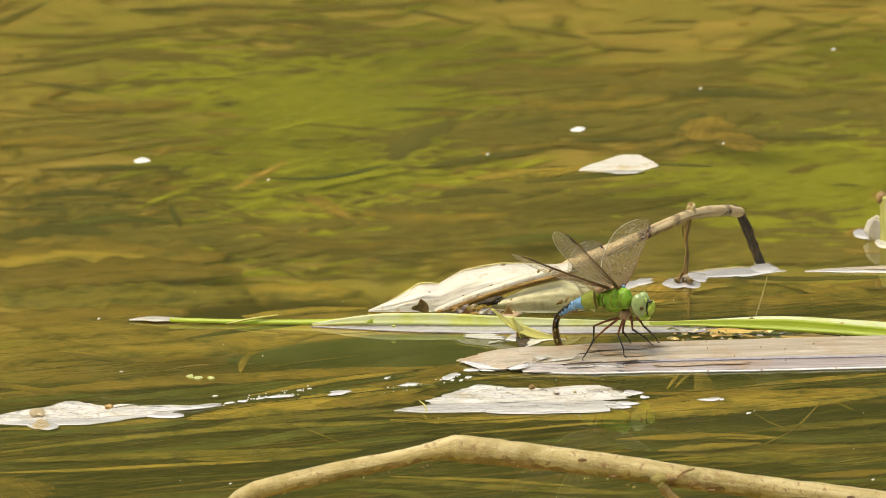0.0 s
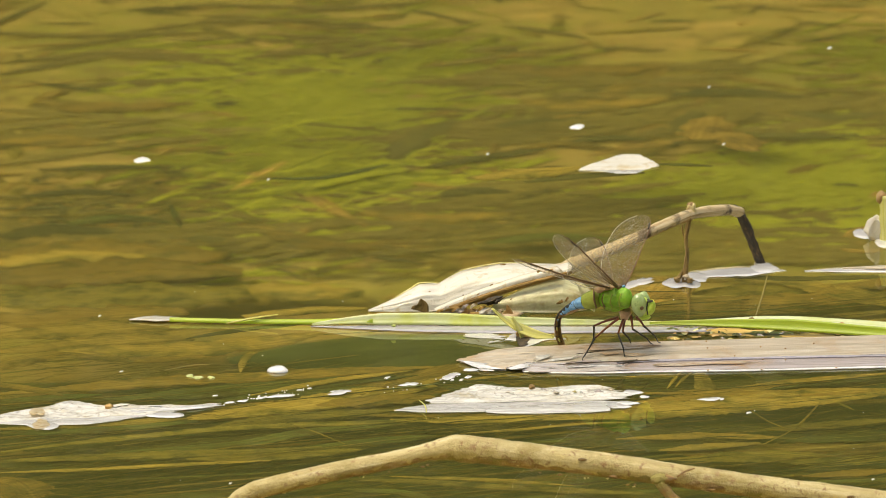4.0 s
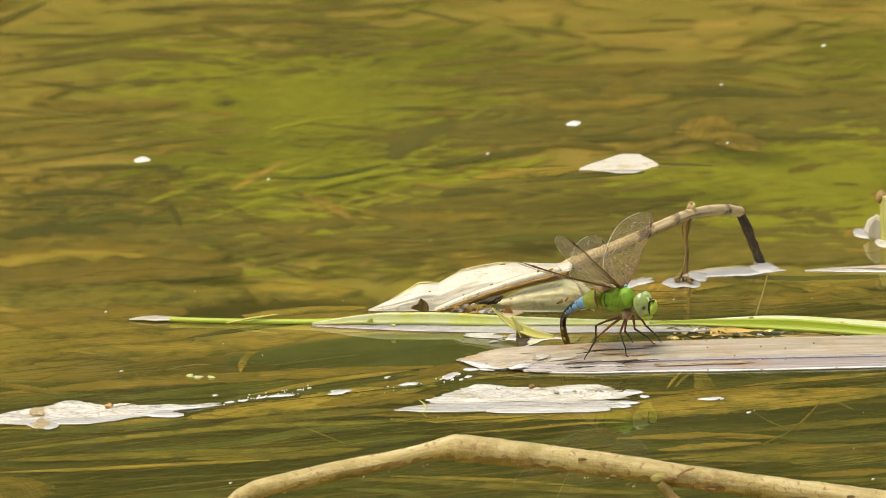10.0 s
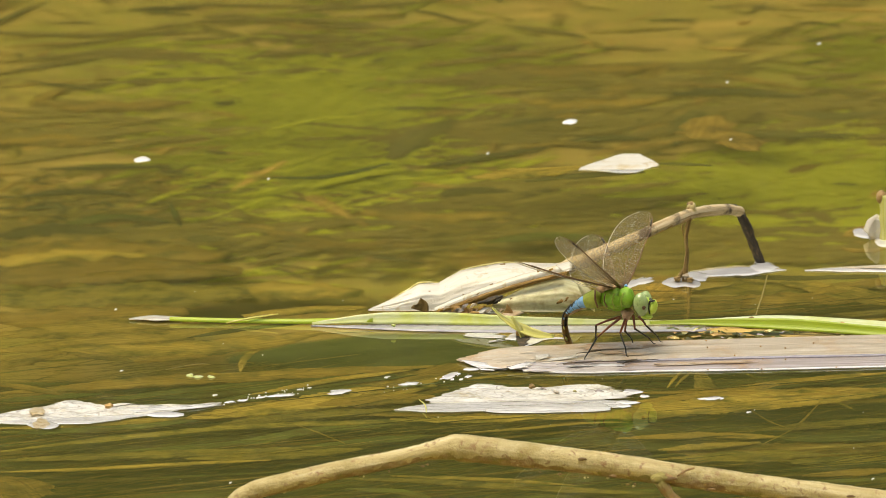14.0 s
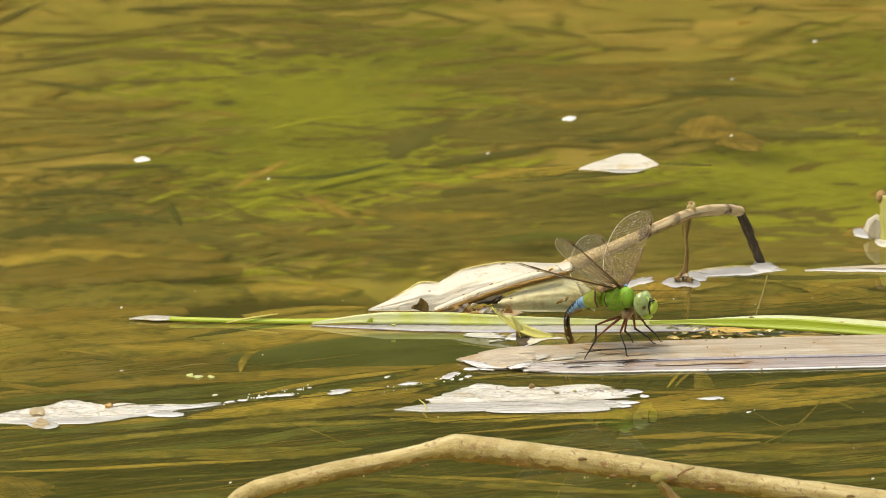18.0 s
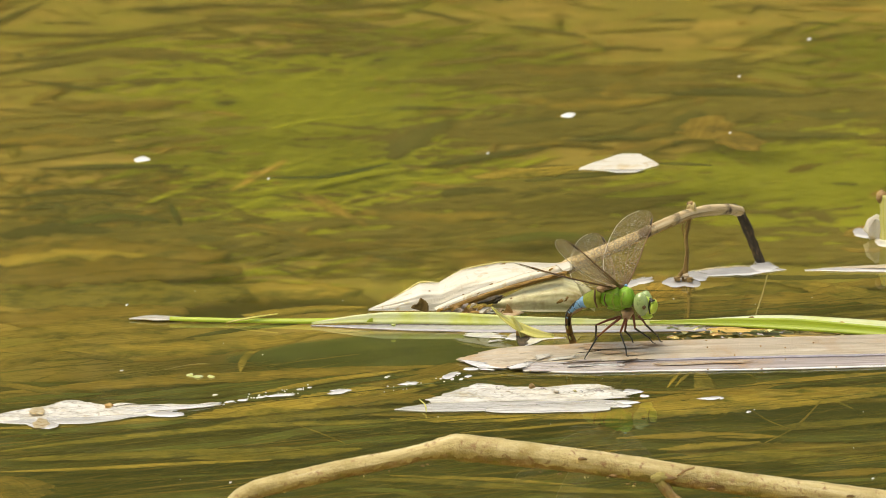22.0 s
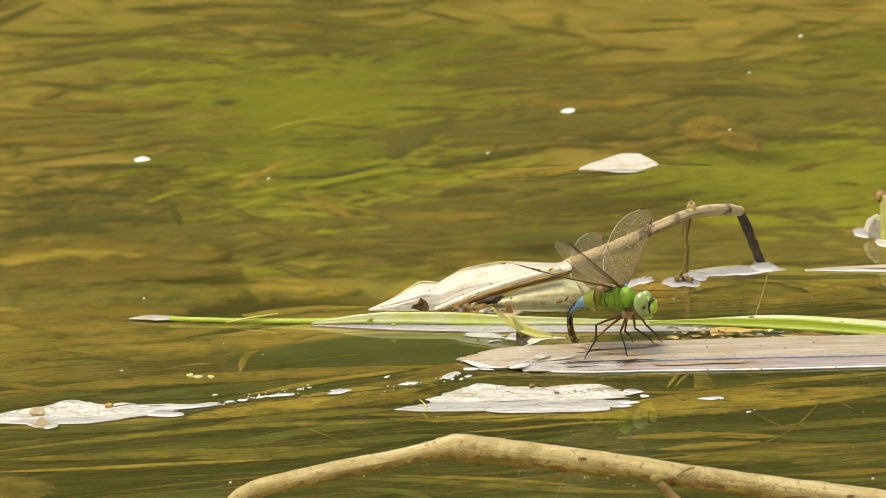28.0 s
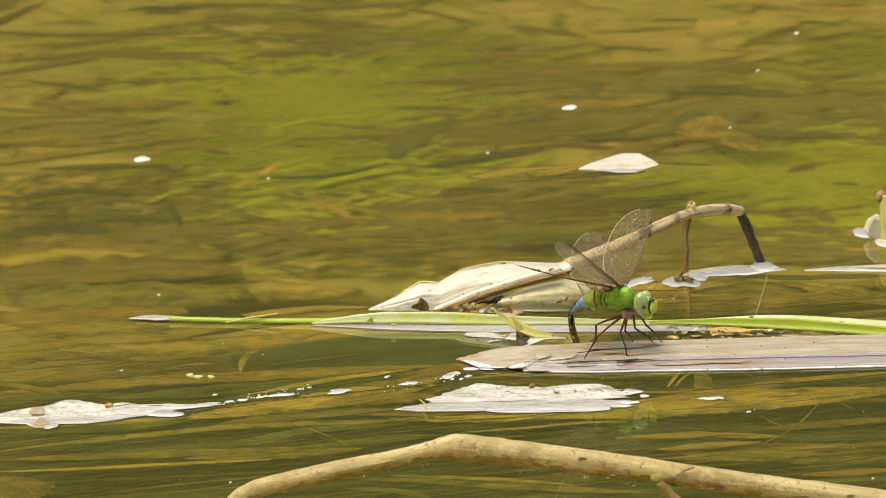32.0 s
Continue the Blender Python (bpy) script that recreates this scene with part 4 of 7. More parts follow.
    # litter strewn on the bed further out
    for i in range(120):
        x, y = rng.uniform(-0.3, 0.3), rng.uniform(0.22, 1.15)
        dark = rng.random() < 0.22
        L, wd = rng.uniform(0.015, 0.07), rng.uniform(0.003, 0.012)
        sl = rng.uniform(-1.0, 1.0) * rng.choice((0.3, 1, 3))
        g = blade([(-L / 2, -sl * L / 2, 0), (0, 0, rng.uniform(0, 0.004)), (L / 2, sl * L / 2, 0)], [wd * 0.2, wd, wd * 0.8, wd * 0.1], n=10, m=2, thick=0.001, cup=0.1, jag=0.3, seed=i)
        thing("sunken_litter_leaf", "black rotten leaf lying on the silt" if dark else "brown dead reed leaf lying on the silt", "dead leaf",
              (x, y, bed_height(x, y) + 0.002), g, DARKLITTER if dark else (LITTER, MOSSY, RUSSET)[i % 3], group="sunken litter")
    small = {0: [], 1: [], 2: []}
    for i in range(600):
        x, y = rng.uniform(-0.3, 0.3), rng.uniform(0.18, 1.2)
        L, wd, a = rng.uniform(0.006, 0.035), rng.uniform(0.002, 0.007), rng.uniform(0, math.pi)
        z = bed_height(x, y) + 0.002
        c, n = math.cos(a) * L / 2, math.sin(a) * L / 2
        small[(0, 0, 1, 1, 2)[i % 5]].append(blade([(x - c, y - n, z), (x, y, z + rng.uniform(0, 0.004)), (x + c, y + n, z)], [wd * 0.3, wd, wd * 0.3], n=5, m=1, thick=0.0008))
    lo, hi = np.array((-0.1879, 0.2940, -0.0850)), np.array((-0.1013, 0.4648, -0.0850))
    for i in range(300):
        x, y, z = rng.uniform(lo[0], hi[0]), rng.uniform(lo[1], hi[1]), 0.0
        L, wd, a, z = rng.uniform(0.006, 0.030), rng.uniform(0.001, 0.004), rng.uniform(0, math.pi), bed_height(x, y) + 0.002
        c, n = math.cos(a) * L / 2, math.sin(a) * L / 2
        small[(1, 0, 1, 2)[i % 4]].append(blade([(x - c, y - n, z), (x, y, z + rng.uniform(0, 0.004)), (x + c, y + n, z)], [wd * 0.3, wd, wd * 0.3], n=5, m=1, thick=0.0008))
    lo, hi = np.array((-0.0530, 0.2482, -0.0850)), np.array((0.1263, 0.3713, -0.0850))
    for i in range(260):
        x, y, z = rng.uniform(lo[0], hi[0]), rng.uniform(lo[1], hi[1]), 0.0
        L, wd, a, z = rng.uniform(0.010, 0.034), rng.uniform(0.001, 0.004), rng.gauss(0.2, 0.6), bed_height(x, y) + 0.002
        c, n = math.cos(a) * L / 2, math.sin(a) * L / 2
        small[(1, 0, 1)[i % 3]].append(blade([(x - c, y - n, z), (x, y, z + rng.uniform(0, 0.004)), (x + c, y + n, z)], [wd * 0.3, wd, wd * 0.3], n=5, m=1, thick=0.0008))
    for k, mat in ((0, LITTER), (1, MOSSY), (2, DARKLITTER)):
        thing("litter_crumbs", ("brown", "olive", "blackish")[k] + " crumbs of rotting litter on the pond bed", "litter", geo=join(*small[k]), material=mat, kind="stuff")
    cover = []
    for i in range(260):
        x, y = rng.uniform(-0.25, 0.25), rng.uniform(-0.12, 0.20)
        if x < -0.02 and y > 0.09 + 0.5 * max(0.0, x + 0.10):
            continue
        cover.append(strand(rng, x, y, -rng.uniform(0.09, 0.20), rng.uniform(0.06, 0.2), rng.uniform(0.015, 0.04), rng.uniform(-0.2, 0.8)))
    thing("deep_weed", "dark green bed of water weed in the deeper pool", "water weed", geo=join(*cover), material=DEEPGREEN, kind="stuff")
    # algae
    for (cx, cy, _), sx, sy, count in (((-0.0429, 0.6285, -0.0750), 0.028, 0.060, 100), ((-0.0667, 0.4933, -0.0750), 0.032, 0.050, 60), ((-0.0254, 0.7586, -0.0750), 0.034, 0.060, 40), ((-0.0943, 0.6997, -0.0750), 0.030, 0.050, 30), ((-0.0358, 0.4292, -0.0750), 0.030, 0.035, 40), ((0.1647, 0.4673, -0.0750), 0.034, 0.030, 60), ((0.1549, 0.3550, -0.0750), 0.030, 0.022, 60), ((0.1282, 0.4292, -0.0750), 0.028, 0.020, 30), ((0.1850, 0.5800, -0.0750), 0.018, 0.020, 20), ((0.2042, 0.7585, -0.0750), 0.020, 0.050, 20), ((-0.0729, 0.2955, -0.0750), 0.034, 0.030, 8)):
        geos = []
        for i in range(count * 3):
            x, y = cx + rng.gauss(0, sx), cy + rng.gauss(0, sy)
            L = rng.uniform(0.015, 0.07)
            geos.append(strand(rng, x, y, bed_height(x, y) + 0.003, L, rng.uniform(0.0015, 0.006), rng.gauss(0.4, 0.8), sag=0.0))
        thing("green_algae", "bright green drift of thread algae under water", "algae", geo=join(*geos), material=ALGAE, kind="stuff")

    # dark drifts of rotting weed on the silt
    for (cx, cy), sx, sy, count in (((0.0531, 0.3853), 0.050, 0.022, 70), ((0.1576, 0.6057), 0.050, 0.030, 80), ((0.0428, 0.5690), 0.030, 0.012, 26), ((-0.0113, 0.5382), 0.016, 0.028, 30), ((-0.1631, 0.3310), 0.040, 0.026, 50), ((0.0164, 0.4224), 0.030, 0.014, 26), ((0.0841, 0.6973), 0.050, 0.040, 40), ((-0.0888, 0.8160), 0.050, 0.060, 40), ((-0.1861, 0.5581), 0.030, 0.030, 26), ((-0.0542, 0.3311), 0.050, 0.020, 30), ((0.1794, 0.3074), 0.022, 0.014, 34), ((0.1235, 0.2899), 0.050, 0.012, 40), ((0.0959, 0.3310), 0.030, 0.016, 30)):
        geos = []
        for i in range(count):
            x, y = cx + rng.gauss(0, sx), cy + rng.gauss(0, sy)
            geos.append(strand(rng, x, y, bed_height(x, y) + 0.004, rng.uniform(0.02, 0.09), rng.uniform(0.003, 0.012), rng.gauss(0.2, 0.5), sag=0.0))
        thing("rotting_weed", "dark olive drift of rotting weed on the silt", "water weed", geo=join(*geos), material=MURKWEED, kind="stuff")


build_weed()


# ---- foreground cane ----
def build_cane():
    cane = thing("bent_cane", "smooth tan bent cane stem with a dark bud, above the water", "stem", (0.0056, -0.2795, 0.0279))
    o = np.array(cane.location)
    q = [np.array(p) - o for p in ((-0.0782, -0.2795, 0.0034), (-0.0717, -0.2795, 0.0105), (-0.0663, -0.2795, 0.0133), (-0.0572, -0.2795, 0.0156), (-0.0370, -0.2795, 0.0204), (-0.0169, -0.2795, 0.0244), (-0.0068, -0.2795, 0.0269), (-0.0004, -0.2795, 0.0281), (0.0044, -0.2795, 0.0288), (0.0060, -0.2795, 0.0284), (0.0133, -0.2795, 0.0278), (0.0233, -0.2795, 0.0266), (0.0435, -0.2795, 0.0243), (0.0636, -0.2795, 0.0216), (0.0838, -0.2795, 0.0184), (0.1039, -0.2795, 0.0156), (0.1241, -0.2795, 0.0129), (0.1402, -0.2795, 0.0109), (0.1624, -0.2795, 0.0080))]
    girth = [0.0034, 0.0034, 0.0034, 0.0033, 0.0033, 0.0033, 0.0033, 0.0033, 0.0033, 0.0033, 0.0032, 0.0032, 0.0031, 0.0030, 0.0030, 0.0029, 0.0034, 0.0043, 0.0050, 0.0048, 0.0047, 0.0046, 0.0045, 0.0045, 0.0044, 0.0044, 0.0043, 0.0043, 0.0043, 0.0042, 0.0042, 0.0042, 0.0042, 0.0041, 0.0041, 0.0041, 0.0041, 0.0041, 0.0041, 0.0041, 0.0041, 0.0041, 0.0041, 0.0041, 0.0041, 0.0041, 0.0041, 0.0041, 0.0041, 0.0041]
    part("stem", tube(q, girth, 220, 28, rough=0.06, seed=1, soft=False), STICK, cane)
    # Brown skin holds both the stains and the shade of the cane's lower half.
    part("underside_crust", crust(q, girth, 260, 16, -0.25, 0.55, 3), CRUST, cane, "brown crusty stained underside, shade painted in")
    rng = random.Random(17)
    for i in range(26):
        k = rng.random()
        a, e = np.array((-0.0633, -0.2769, 0.0126)), np.array((-0.0028, -0.2795, 0.0252))
        if i % 2:
            a, e = np.array((0.0093, -0.2795, 0.0256)), np.array((0.0737, -0.2795, 0.0166))
        p = a + (e - a) * k - o + np.array((0, -0.0030 - 0.0008 * (i % 2), rng.uniform(-0.0022, 0.0002)))
        part("bark_crumb", blob(p, (rng.uniform(0.0003, 0.0009), 0.0004, rng.uniform(0.0002, 0.0004)), i, 0.7, 8, 6), (STICKDARK, STICK, TWIG)[i % 3], cane)
    b = np.array((0.0773, -0.2795, 0.0181)) - o + np.array((0, -0.0040, 0))
    part("bud", blob(b, (0.0036, 0.0023, 0.0021), 3, 0.15), CRUST, cane, "tan bud with a dark pointed scale")
    part("bud_scale", tube([b + np.array((0.002, 0, 0.0)), b + np.array((0.006, -0.001, 0.0002))], [0.0021, 0.0002], 6, 8), STICKDARK, cane)
    part("bud_stub", tube([b + np.array((0.0, 0, -0.001)), b + np.array((0.003, 0, -0.0055)), b + np.array((0.007, 0, -0.009))], [0.0020, 0.0022, 0.0017], 14, 10, rough=0.4), CRUST, cane)
    part("peeling_fibre", tube([b + np.array((0.006, -0.0005, 0.001)), b + np.array((0.009, -0.0007, 0.0030)), b + np.array((0.0122, -0.0004, 0.0040))], [0.0003, 0.0004, 0.0003], 8, 6, rough=0.3), STICKDARK, cane)
    for i in range(4):
        p = np.array({0: (0.0606, -0.2795, 0.0191), 1: (0.0955, -0.2795, 0.0142), 2: (0.1453, -0.2795, 0.0117), 3: (0.0495, -0.2795, 0.0253)}[i]) - o
        part("scar", blob(p + np.array((0, -0.0046, 0)), (0.0016, 0.0004, 0.0005), i, 0.5), STICKDARK, cane)


build_cane()


# ---- bent reed with its bleached sheath ----
def build_bent_reed():
    base = np.array((0.0217, 0.0918, 0.0000))
    reed = thing("bent_reed", "broken dead reed arching from the water, bleached sheath at base", "reed", tuple(base))

    def at(p):
        return np.array(p) - base
    part("stem", tube([at((0.0398, 0.0951, 0.0122)), at((0.0512, 0.1005, 0.0162)), at((0.0718, 0.1148, 0.0221)), at((0.0880, 0.1281, 0.0268)), at((0.1008, 0.1449, 0.0286)), at((0.1168, 0.1698, 0.0252)), at((0.1217, 0.1766, 0.0229))],
                      [0.0030, 0.0029, 0.0023, 0.0022, 0.0021, 0.0023, 0.0022], 60, 14, rough=0.16, seed=5), DRYSTEM, reed)
    part("stem_crust", crust([at((0.0430, 0.0960, 0.0134)), at((0.0512, 0.1005, 0.0162)), at((0.0718, 0.1148, 0.0221)), at((0.0880, 0.1281, 0.0268)), at((0.0990, 0.1425, 0.0284))], [0.0029, 0.0029, 0.0025, 0.0023, 0.0022, 0.0021], 120, 12, -0.2, 0.8, 21), BROWNEDGE, reed, "brown underside of the stem")
    part("blackened_stem", tube([at((0.1188, 0.1744, 0.0250)), at((0.1217, 0.1766, 0.0222)), at((0.1265, 0.1789, 0.0106)), at((0.1301, 0.1812, 0.0014)), at((0.1313, 0.1812, -0.0019))],
                                [0.0018, 0.0021, 0.0020, 0.0019, 0.0019], 30, 12, rough=0.2, seed=6), BLACKSTEM, reed, "blackened broken stem end")
    part("knot", blob(at((0.1008, 0.1449, 0.0300)), (0.0021, 0.0024, 0.0032), 4, 0.6), STICK, reed, "swollen pale knot")
    part("knot_tip", blob(at((0.1004, 0.1449, 0.0323)), (0.0014, 0.0014, 0.0012), 5, 0.3), STICKDARK, reed)
    part("rootlet", tube([at((0.1004, 0.1449, 0.0286)), at((0.0986, 0.1449, 0.0187)), at((0.0991, 0.1449, 0.0117)), at((0.0985, 0.1449, 0.0047)), at((0.0983, 0.1449, -0.0005))], [0.0012, 0.0009, 0.0008, 0.0010, 0.0015], 30, 8, rough=0.35, seed=8), TWIG, reed)
    part("rootlet", tube([at((0.0995, 0.1449, 0.0269)), at((0.0970, 0.1449, 0.0234)), at((0.0977, 0.1449, 0.0192))], [0.0004, 0.0004, 0.0003], 10, 6), TWIG, reed)
    part("rootlet", tube([at((0.0987, 0.1449, 0.0070)), at((0.0962, 0.1449, 0.0028)), at((0.0946, 0.1449, 0.0000))], [0.0006, 0.0008, 0.0008], 10, 6, rough=0.3), TWIG, reed)
    part("sunken_root", tube([at(p) for p in ((0.1323, 0.1601, -0.0010), (0.1292, 0.1264, -0.0030), (0.1248, 0.0858, -0.0060))], [0.0003, 0.0004, 0.0003], 16, 6), PARCHMENT, reed, "pale thread under water")
    part("sunken_root", tube([at(p) for p in ((0.0993, 0.1432, -0.0010), (0.0990, 0.1153, -0.0030), (0.0978, 0.0793, -0.0060))], [0.0008, 0.0007, 0.0004], 16, 6), TWIG, reed, "brown thread under water")
    for i, p in enumerate(((0.1132, 0.1652, 0.0273), (0.1153, 0.1675, 0.0271), (0.1066, 0.1539, 0.0282))):
        part("scar", blob(at(p), (0.0012, 0.0012, 0.0010), i, 0.3), STICKDARK if i == 1 else STICK, reed)
    # bleached sheath: a torn pod tapering to a tip on the water
    part("bleached_sheath", loft([at((-0.0298, 0.0890, 0.0007)), at((-0.0190, 0.0904, 0.0053)), at((-0.0133, 0.0918, 0.0084)), at((-0.0095, 0.0932, 0.0107)), at((-0.0054, 0.0947, 0.0106)), at((-0.0018, 0.0961, 0.0101)), at((0.0029, 0.0975, 0.0126)), at((0.0072, 0.0989, 0.0148)), at((0.0149, 0.1003, 0.0161)), at((0.0229, 0.1018, 0.0172)), at((0.0331, 0.1032, 0.0169)), at((0.0456, 0.1046, 0.0162)), at((0.0517, 0.1060, 0.0175))],
                                 [at((-0.0298, 0.0845, 0.0010)), at((-0.0212, 0.0846, 0.0009)), at((-0.0144, 0.0848, 0.0009)), at((-0.0088, 0.0849, 0.0009)), at((-0.0043, 0.0850, 0.0009)), at((-0.0005, 0.0851, 0.0013)), at((0.0036, 0.0852, 0.0029)), at((0.0070, 0.0854, 0.0040)), at((0.0149, 0.0855, 0.0065)), at((0.0228, 0.0856, 0.0088)), at((0.0329, 0.0857, 0.0118)), at((0.0453, 0.0859, 0.0154)), at((0.0514, 0.0860, 0.0175))], 90, 18, 0.24, 0.0007, 9), BLEACHED, reed, "bleached cream leaf sheath")
    part("sheath_rim", tube([at((-0.0212, 0.0915, 0.0041)), at((-0.0133, 0.0921, 0.0084)), at((-0.0095, 0.0928, 0.0108)), at((-0.0054, 0.0934, 0.0109)), at((-0.0014, 0.0940, 0.0105))], [0.0001, 0.0004, 0.0005, 0.0003, 0.0001], 40, 6, rough=0.5, soft=False), DUCKWEED, reed, "yellow-brown withered rim")
    part("sheath_rim", tube([at((0.0029, 0.0960, 0.0129)), at((0.0072, 0.0972, 0.0151)), at((0.0149, 0.0985, 0.0165)), at((0.0229, 0.0998, 0.0176)), at((0.0331, 0.1010, 0.0174))], [0.0001, 0.0003, 0.0004, 0.0003, 0.0001], 40, 6, rough=0.5, soft=False), DUCKWEED, reed, "yellow-brown withered rim")
    part("sheath_rib", loft([at((-0.0036, 0.0815, 0.0028)), at((0.0036, 0.0821, 0.0061)), at((0.0149, 0.0827, 0.0106)), at((0.0306, 0.0834, 0.0159)), at((0.0453, 0.0840, 0.0197))], [at((-0.0027, 0.0795, 0.0020)), at((0.0036, 0.0801, 0.0042)), at((0.0149, 0.0808, 0.0082)), at((0.0306, 0.0814, 0.0127)), at((0.0480, 0.0820, 0.0176))], 60, 8, 0.22, 0.0002, 12), BLEACHED, reed)
    part("rotten_seam", loft([at((-0.0027, 0.0788, 0.0024)), at((0.0036, 0.0796, 0.0045)), at((0.0149, 0.0804, 0.0085)), at((0.0306, 0.0812, 0.0132)), at((0.0491, 0.0820, 0.0178))], [at((-0.0018, 0.0785, 0.0018)), at((0.0047, 0.0793, 0.0028)), at((0.0149, 0.0800, 0.0058)), at((0.0284, 0.0808, 0.0103)), at((0.0495, 0.0815, 0.0163))], 80, 8, 0.3, 0.0006, 13, folds=5.0), BROWNEDGE, reed, "dark rotten seam")
    part("rotten_hollow", tube([at((0.0137, 0.0765, 0.0057)), at((0.0182, 0.0765, 0.0068)), at((0.0238, 0.0765, 0.0089))], [0.0004, 0.0013, 0.0003], 16, 8, rough=0.8), BLACKSTEM, reed, "black rotten hollow")
    part("rotten_hollow", tube([at((0.0175, 0.0765, 0.0052)), at((0.0216, 0.0765, 0.0070)), at((0.0245, 0.0765, 0.0084))], [0.0003, 0.0010, 0.0002], 16, 8, rough=0.8), BLACKSTEM, reed, "black rotten hollow")
    part("lower_sheath", loft([at((0.0246, 0.0860, 0.0062)), at((0.0329, 0.0868, 0.0102)), at((0.0408, 0.0876, 0.0123)), at((0.0487, 0.0884, 0.0140)), at((0.0537, 0.0892, 0.0122)), at((0.0587, 0.0900, 0.0070))], [at((0.0185, 0.0780, 0.0035)), at((0.0261, 0.0790, 0.0021)), at((0.0374, 0.0800, 0.0015)), at((0.0487, 0.0810, 0.0013)), at((0.0566, 0.0820, 0.0020)), at((0.0600, 0.0830, 0.0036))], 60, 14, 0.30, 0.0007, 14), PALEGREEN, reed, "pale green lower sheath")
    part("lower_fold", loft([at((0.0522, 0.0795, 0.0147)), at((0.0554, 0.0800, 0.0137)), at((0.0590, 0.0805, 0.0108)), at((0.0613, 0.0810, 0.0075))], [at((0.0529, 0.0785, 0.0140)), at((0.0549, 0.0788, 0.0093)), at((0.0563, 0.0792, 0.0046)), at((0.0604, 0.0795, 0.0018))], 40, 8, 0.3, 0.0003, 15), PALEGREEN, reed)
    part("dark_fleck", blob(at((0.0468, 0.0745, 0.0070)), (0.00161, 0.0003, 0.00056), 0, 0.8, 10, 6, turn=Matrix.Rotation(-0.5, 3, "Y")), BROWNEDGE, reed)
    part("dark_fleck", blob(at((0.0492, 0.0745, 0.0079)), (0.00124, 0.0003, 0.00043), 1, 0.8, 10, 6, turn=Matrix.Rotation(-0.9, 3, "Y")), BROWNEDGE, reed)
    part("dark_fleck", blob(at((0.0272, 0.0745, 0.0081)), (0.00056, 0.0003, 0.00025), 2, 0.8, 10, 6, turn=Matrix.Rotation(-0.3, 3, "Y")), BROWNEDGE, reed)
    part("dark_fleck", blob(at((0.0380, 0.0775, 0.0188)), (0.00068, 0.0003, 0.00043), 3, 0.8, 10, 6, turn=Matrix.Rotation(-0.6, 3, "Y")), BROWNEDGE, reed)
    part("dark_fleck", blob(at((0.0193, 0.0775, 0.0133)), (0.00081, 0.0003, 0.00025), 4, 0.8, 10, 6, turn=Matrix.Rotation(-0.4, 3, "Y")), BROWNEDGE, reed)
    part("dark_fleck", blob(at((0.0139, 0.0775, 0.0094)), (0.00068, 0.0003, 0.00025), 5, 0.8, 10, 6, turn=Matrix.Rotation(-0.5, 3, "Y")), BROWNEDGE, reed)
    part("dark_fleck", blob(at((0.0081, 0.0775, 0.0091)), (0.00043, 0.0003, 0.00019), 6, 0.8, 10, 6, turn=Matrix.Rotation(0.0, 3, "Y")), BROWNEDGE, reed)
    part("dark_fleck", blob(at((0.0238, 0.0775, 0.0215)), (0.00124, 0.0003, 0.00025), 7, 0.8, 10, 6, turn=Matrix.Rotation(-0.1, 3, "Y")), BROWNEDGE, reed)
    part("dark_fleck", blob(at((-0.0054, 0.0775, 0.0105)), (0.00043, 0.0003, 0.00019), 8, 0.8, 10, 6, turn=Matrix.Rotation(0.0, 3, "Y")), BROWNEDGE, reed)
    part("dark_fleck", blob(at((0.0429, 0.0775, 0.0192)), (0.00093, 0.0003, 0.00043), 9, 0.8, 10, 6, turn=Matrix.Rotation(-0.5, 3, "Y")), BROWNEDGE, reed)
    for i, (p, s) in enumerate((((-0.0083, 0.0809, 0.0039), 0.0042), ((0.0086, 0.0788, 0.0018), 0.0025), ((0.0261, 0.0766, 0.0023), 0.003))):
        part("torn_scale", blade([at(p) + np.array((-s * 0.2, 0, -0.0022)), at(p) + np.array((0, 0, 0.0004)), at(p) + np.array((-s * 0.15, 0, 0.0030))], [s * 1.9, s * 1.2, s * 0.1], normal=(0.2, -1, 0.2), n=12, m=4, jag=0.2, seed=i, cup=0.1), TWIG if i == 0 else SEED, reed, "brown torn scale")
    # debris under the pod
    for i, (p, s) in enumerate((((0.0014, 0.0770, 0.0039), 0.0018), ((0.0050, 0.0770, 0.0035), 0.0022), ((0.0086, 0.0770, 0.0042), 0.0020), ((0.0122, 0.0770, 0.0049), 0.0018), ((0.0153, 0.0770, 0.0037), 0.0022), ((0.0180, 0.0770, 0.0026), 0.0026), ((0.0115, 0.0770, 0.0028), 0.0022), ((0.0070, 0.0770, 0.0023), 0.0020), ((0.0225, 0.0770, 0.0023), 0.0020), ((-0.0014, 0.0770, 0.0026), 0.0018))):
        q, s = at(p), s * 0.7
        part("caught_scrap", blade([q + np.array((-s, 0, -0.0012)), q + np.array((0, -0.001, 0.0005)), q + np.array((s, 0, 0.0006 * (i % 3)))], [s * 0.3, s * 0.9, s * 0.3], normal=(0.3 * (i % 3 - 1), -1, 0.5), n=12, m=4, jag=0.5, seed=i + 5, cup=0.15), (STALK, SEED, STALKWET, STALK, BROWNEDGE)[i % 5], reed, "scrap of dead leaf")
    for i, p in enumerate(((0.0036, 0.0838, 0.0010), (0.0115, 0.0816, 0.0010), (0.0171, 0.0829, 0.0012), (0.0272, 0.0784, 0.0010))):
        part("seam_crumb", blob(at(p), (0.005, 0.004, 0.0012), i, 0.5, turn=Matrix.Rotation(0.3 * i, 3, "Z")), (STALK, BROWNEDGE, FLAKE, STALK)[i], reed)


build_bent_reed()


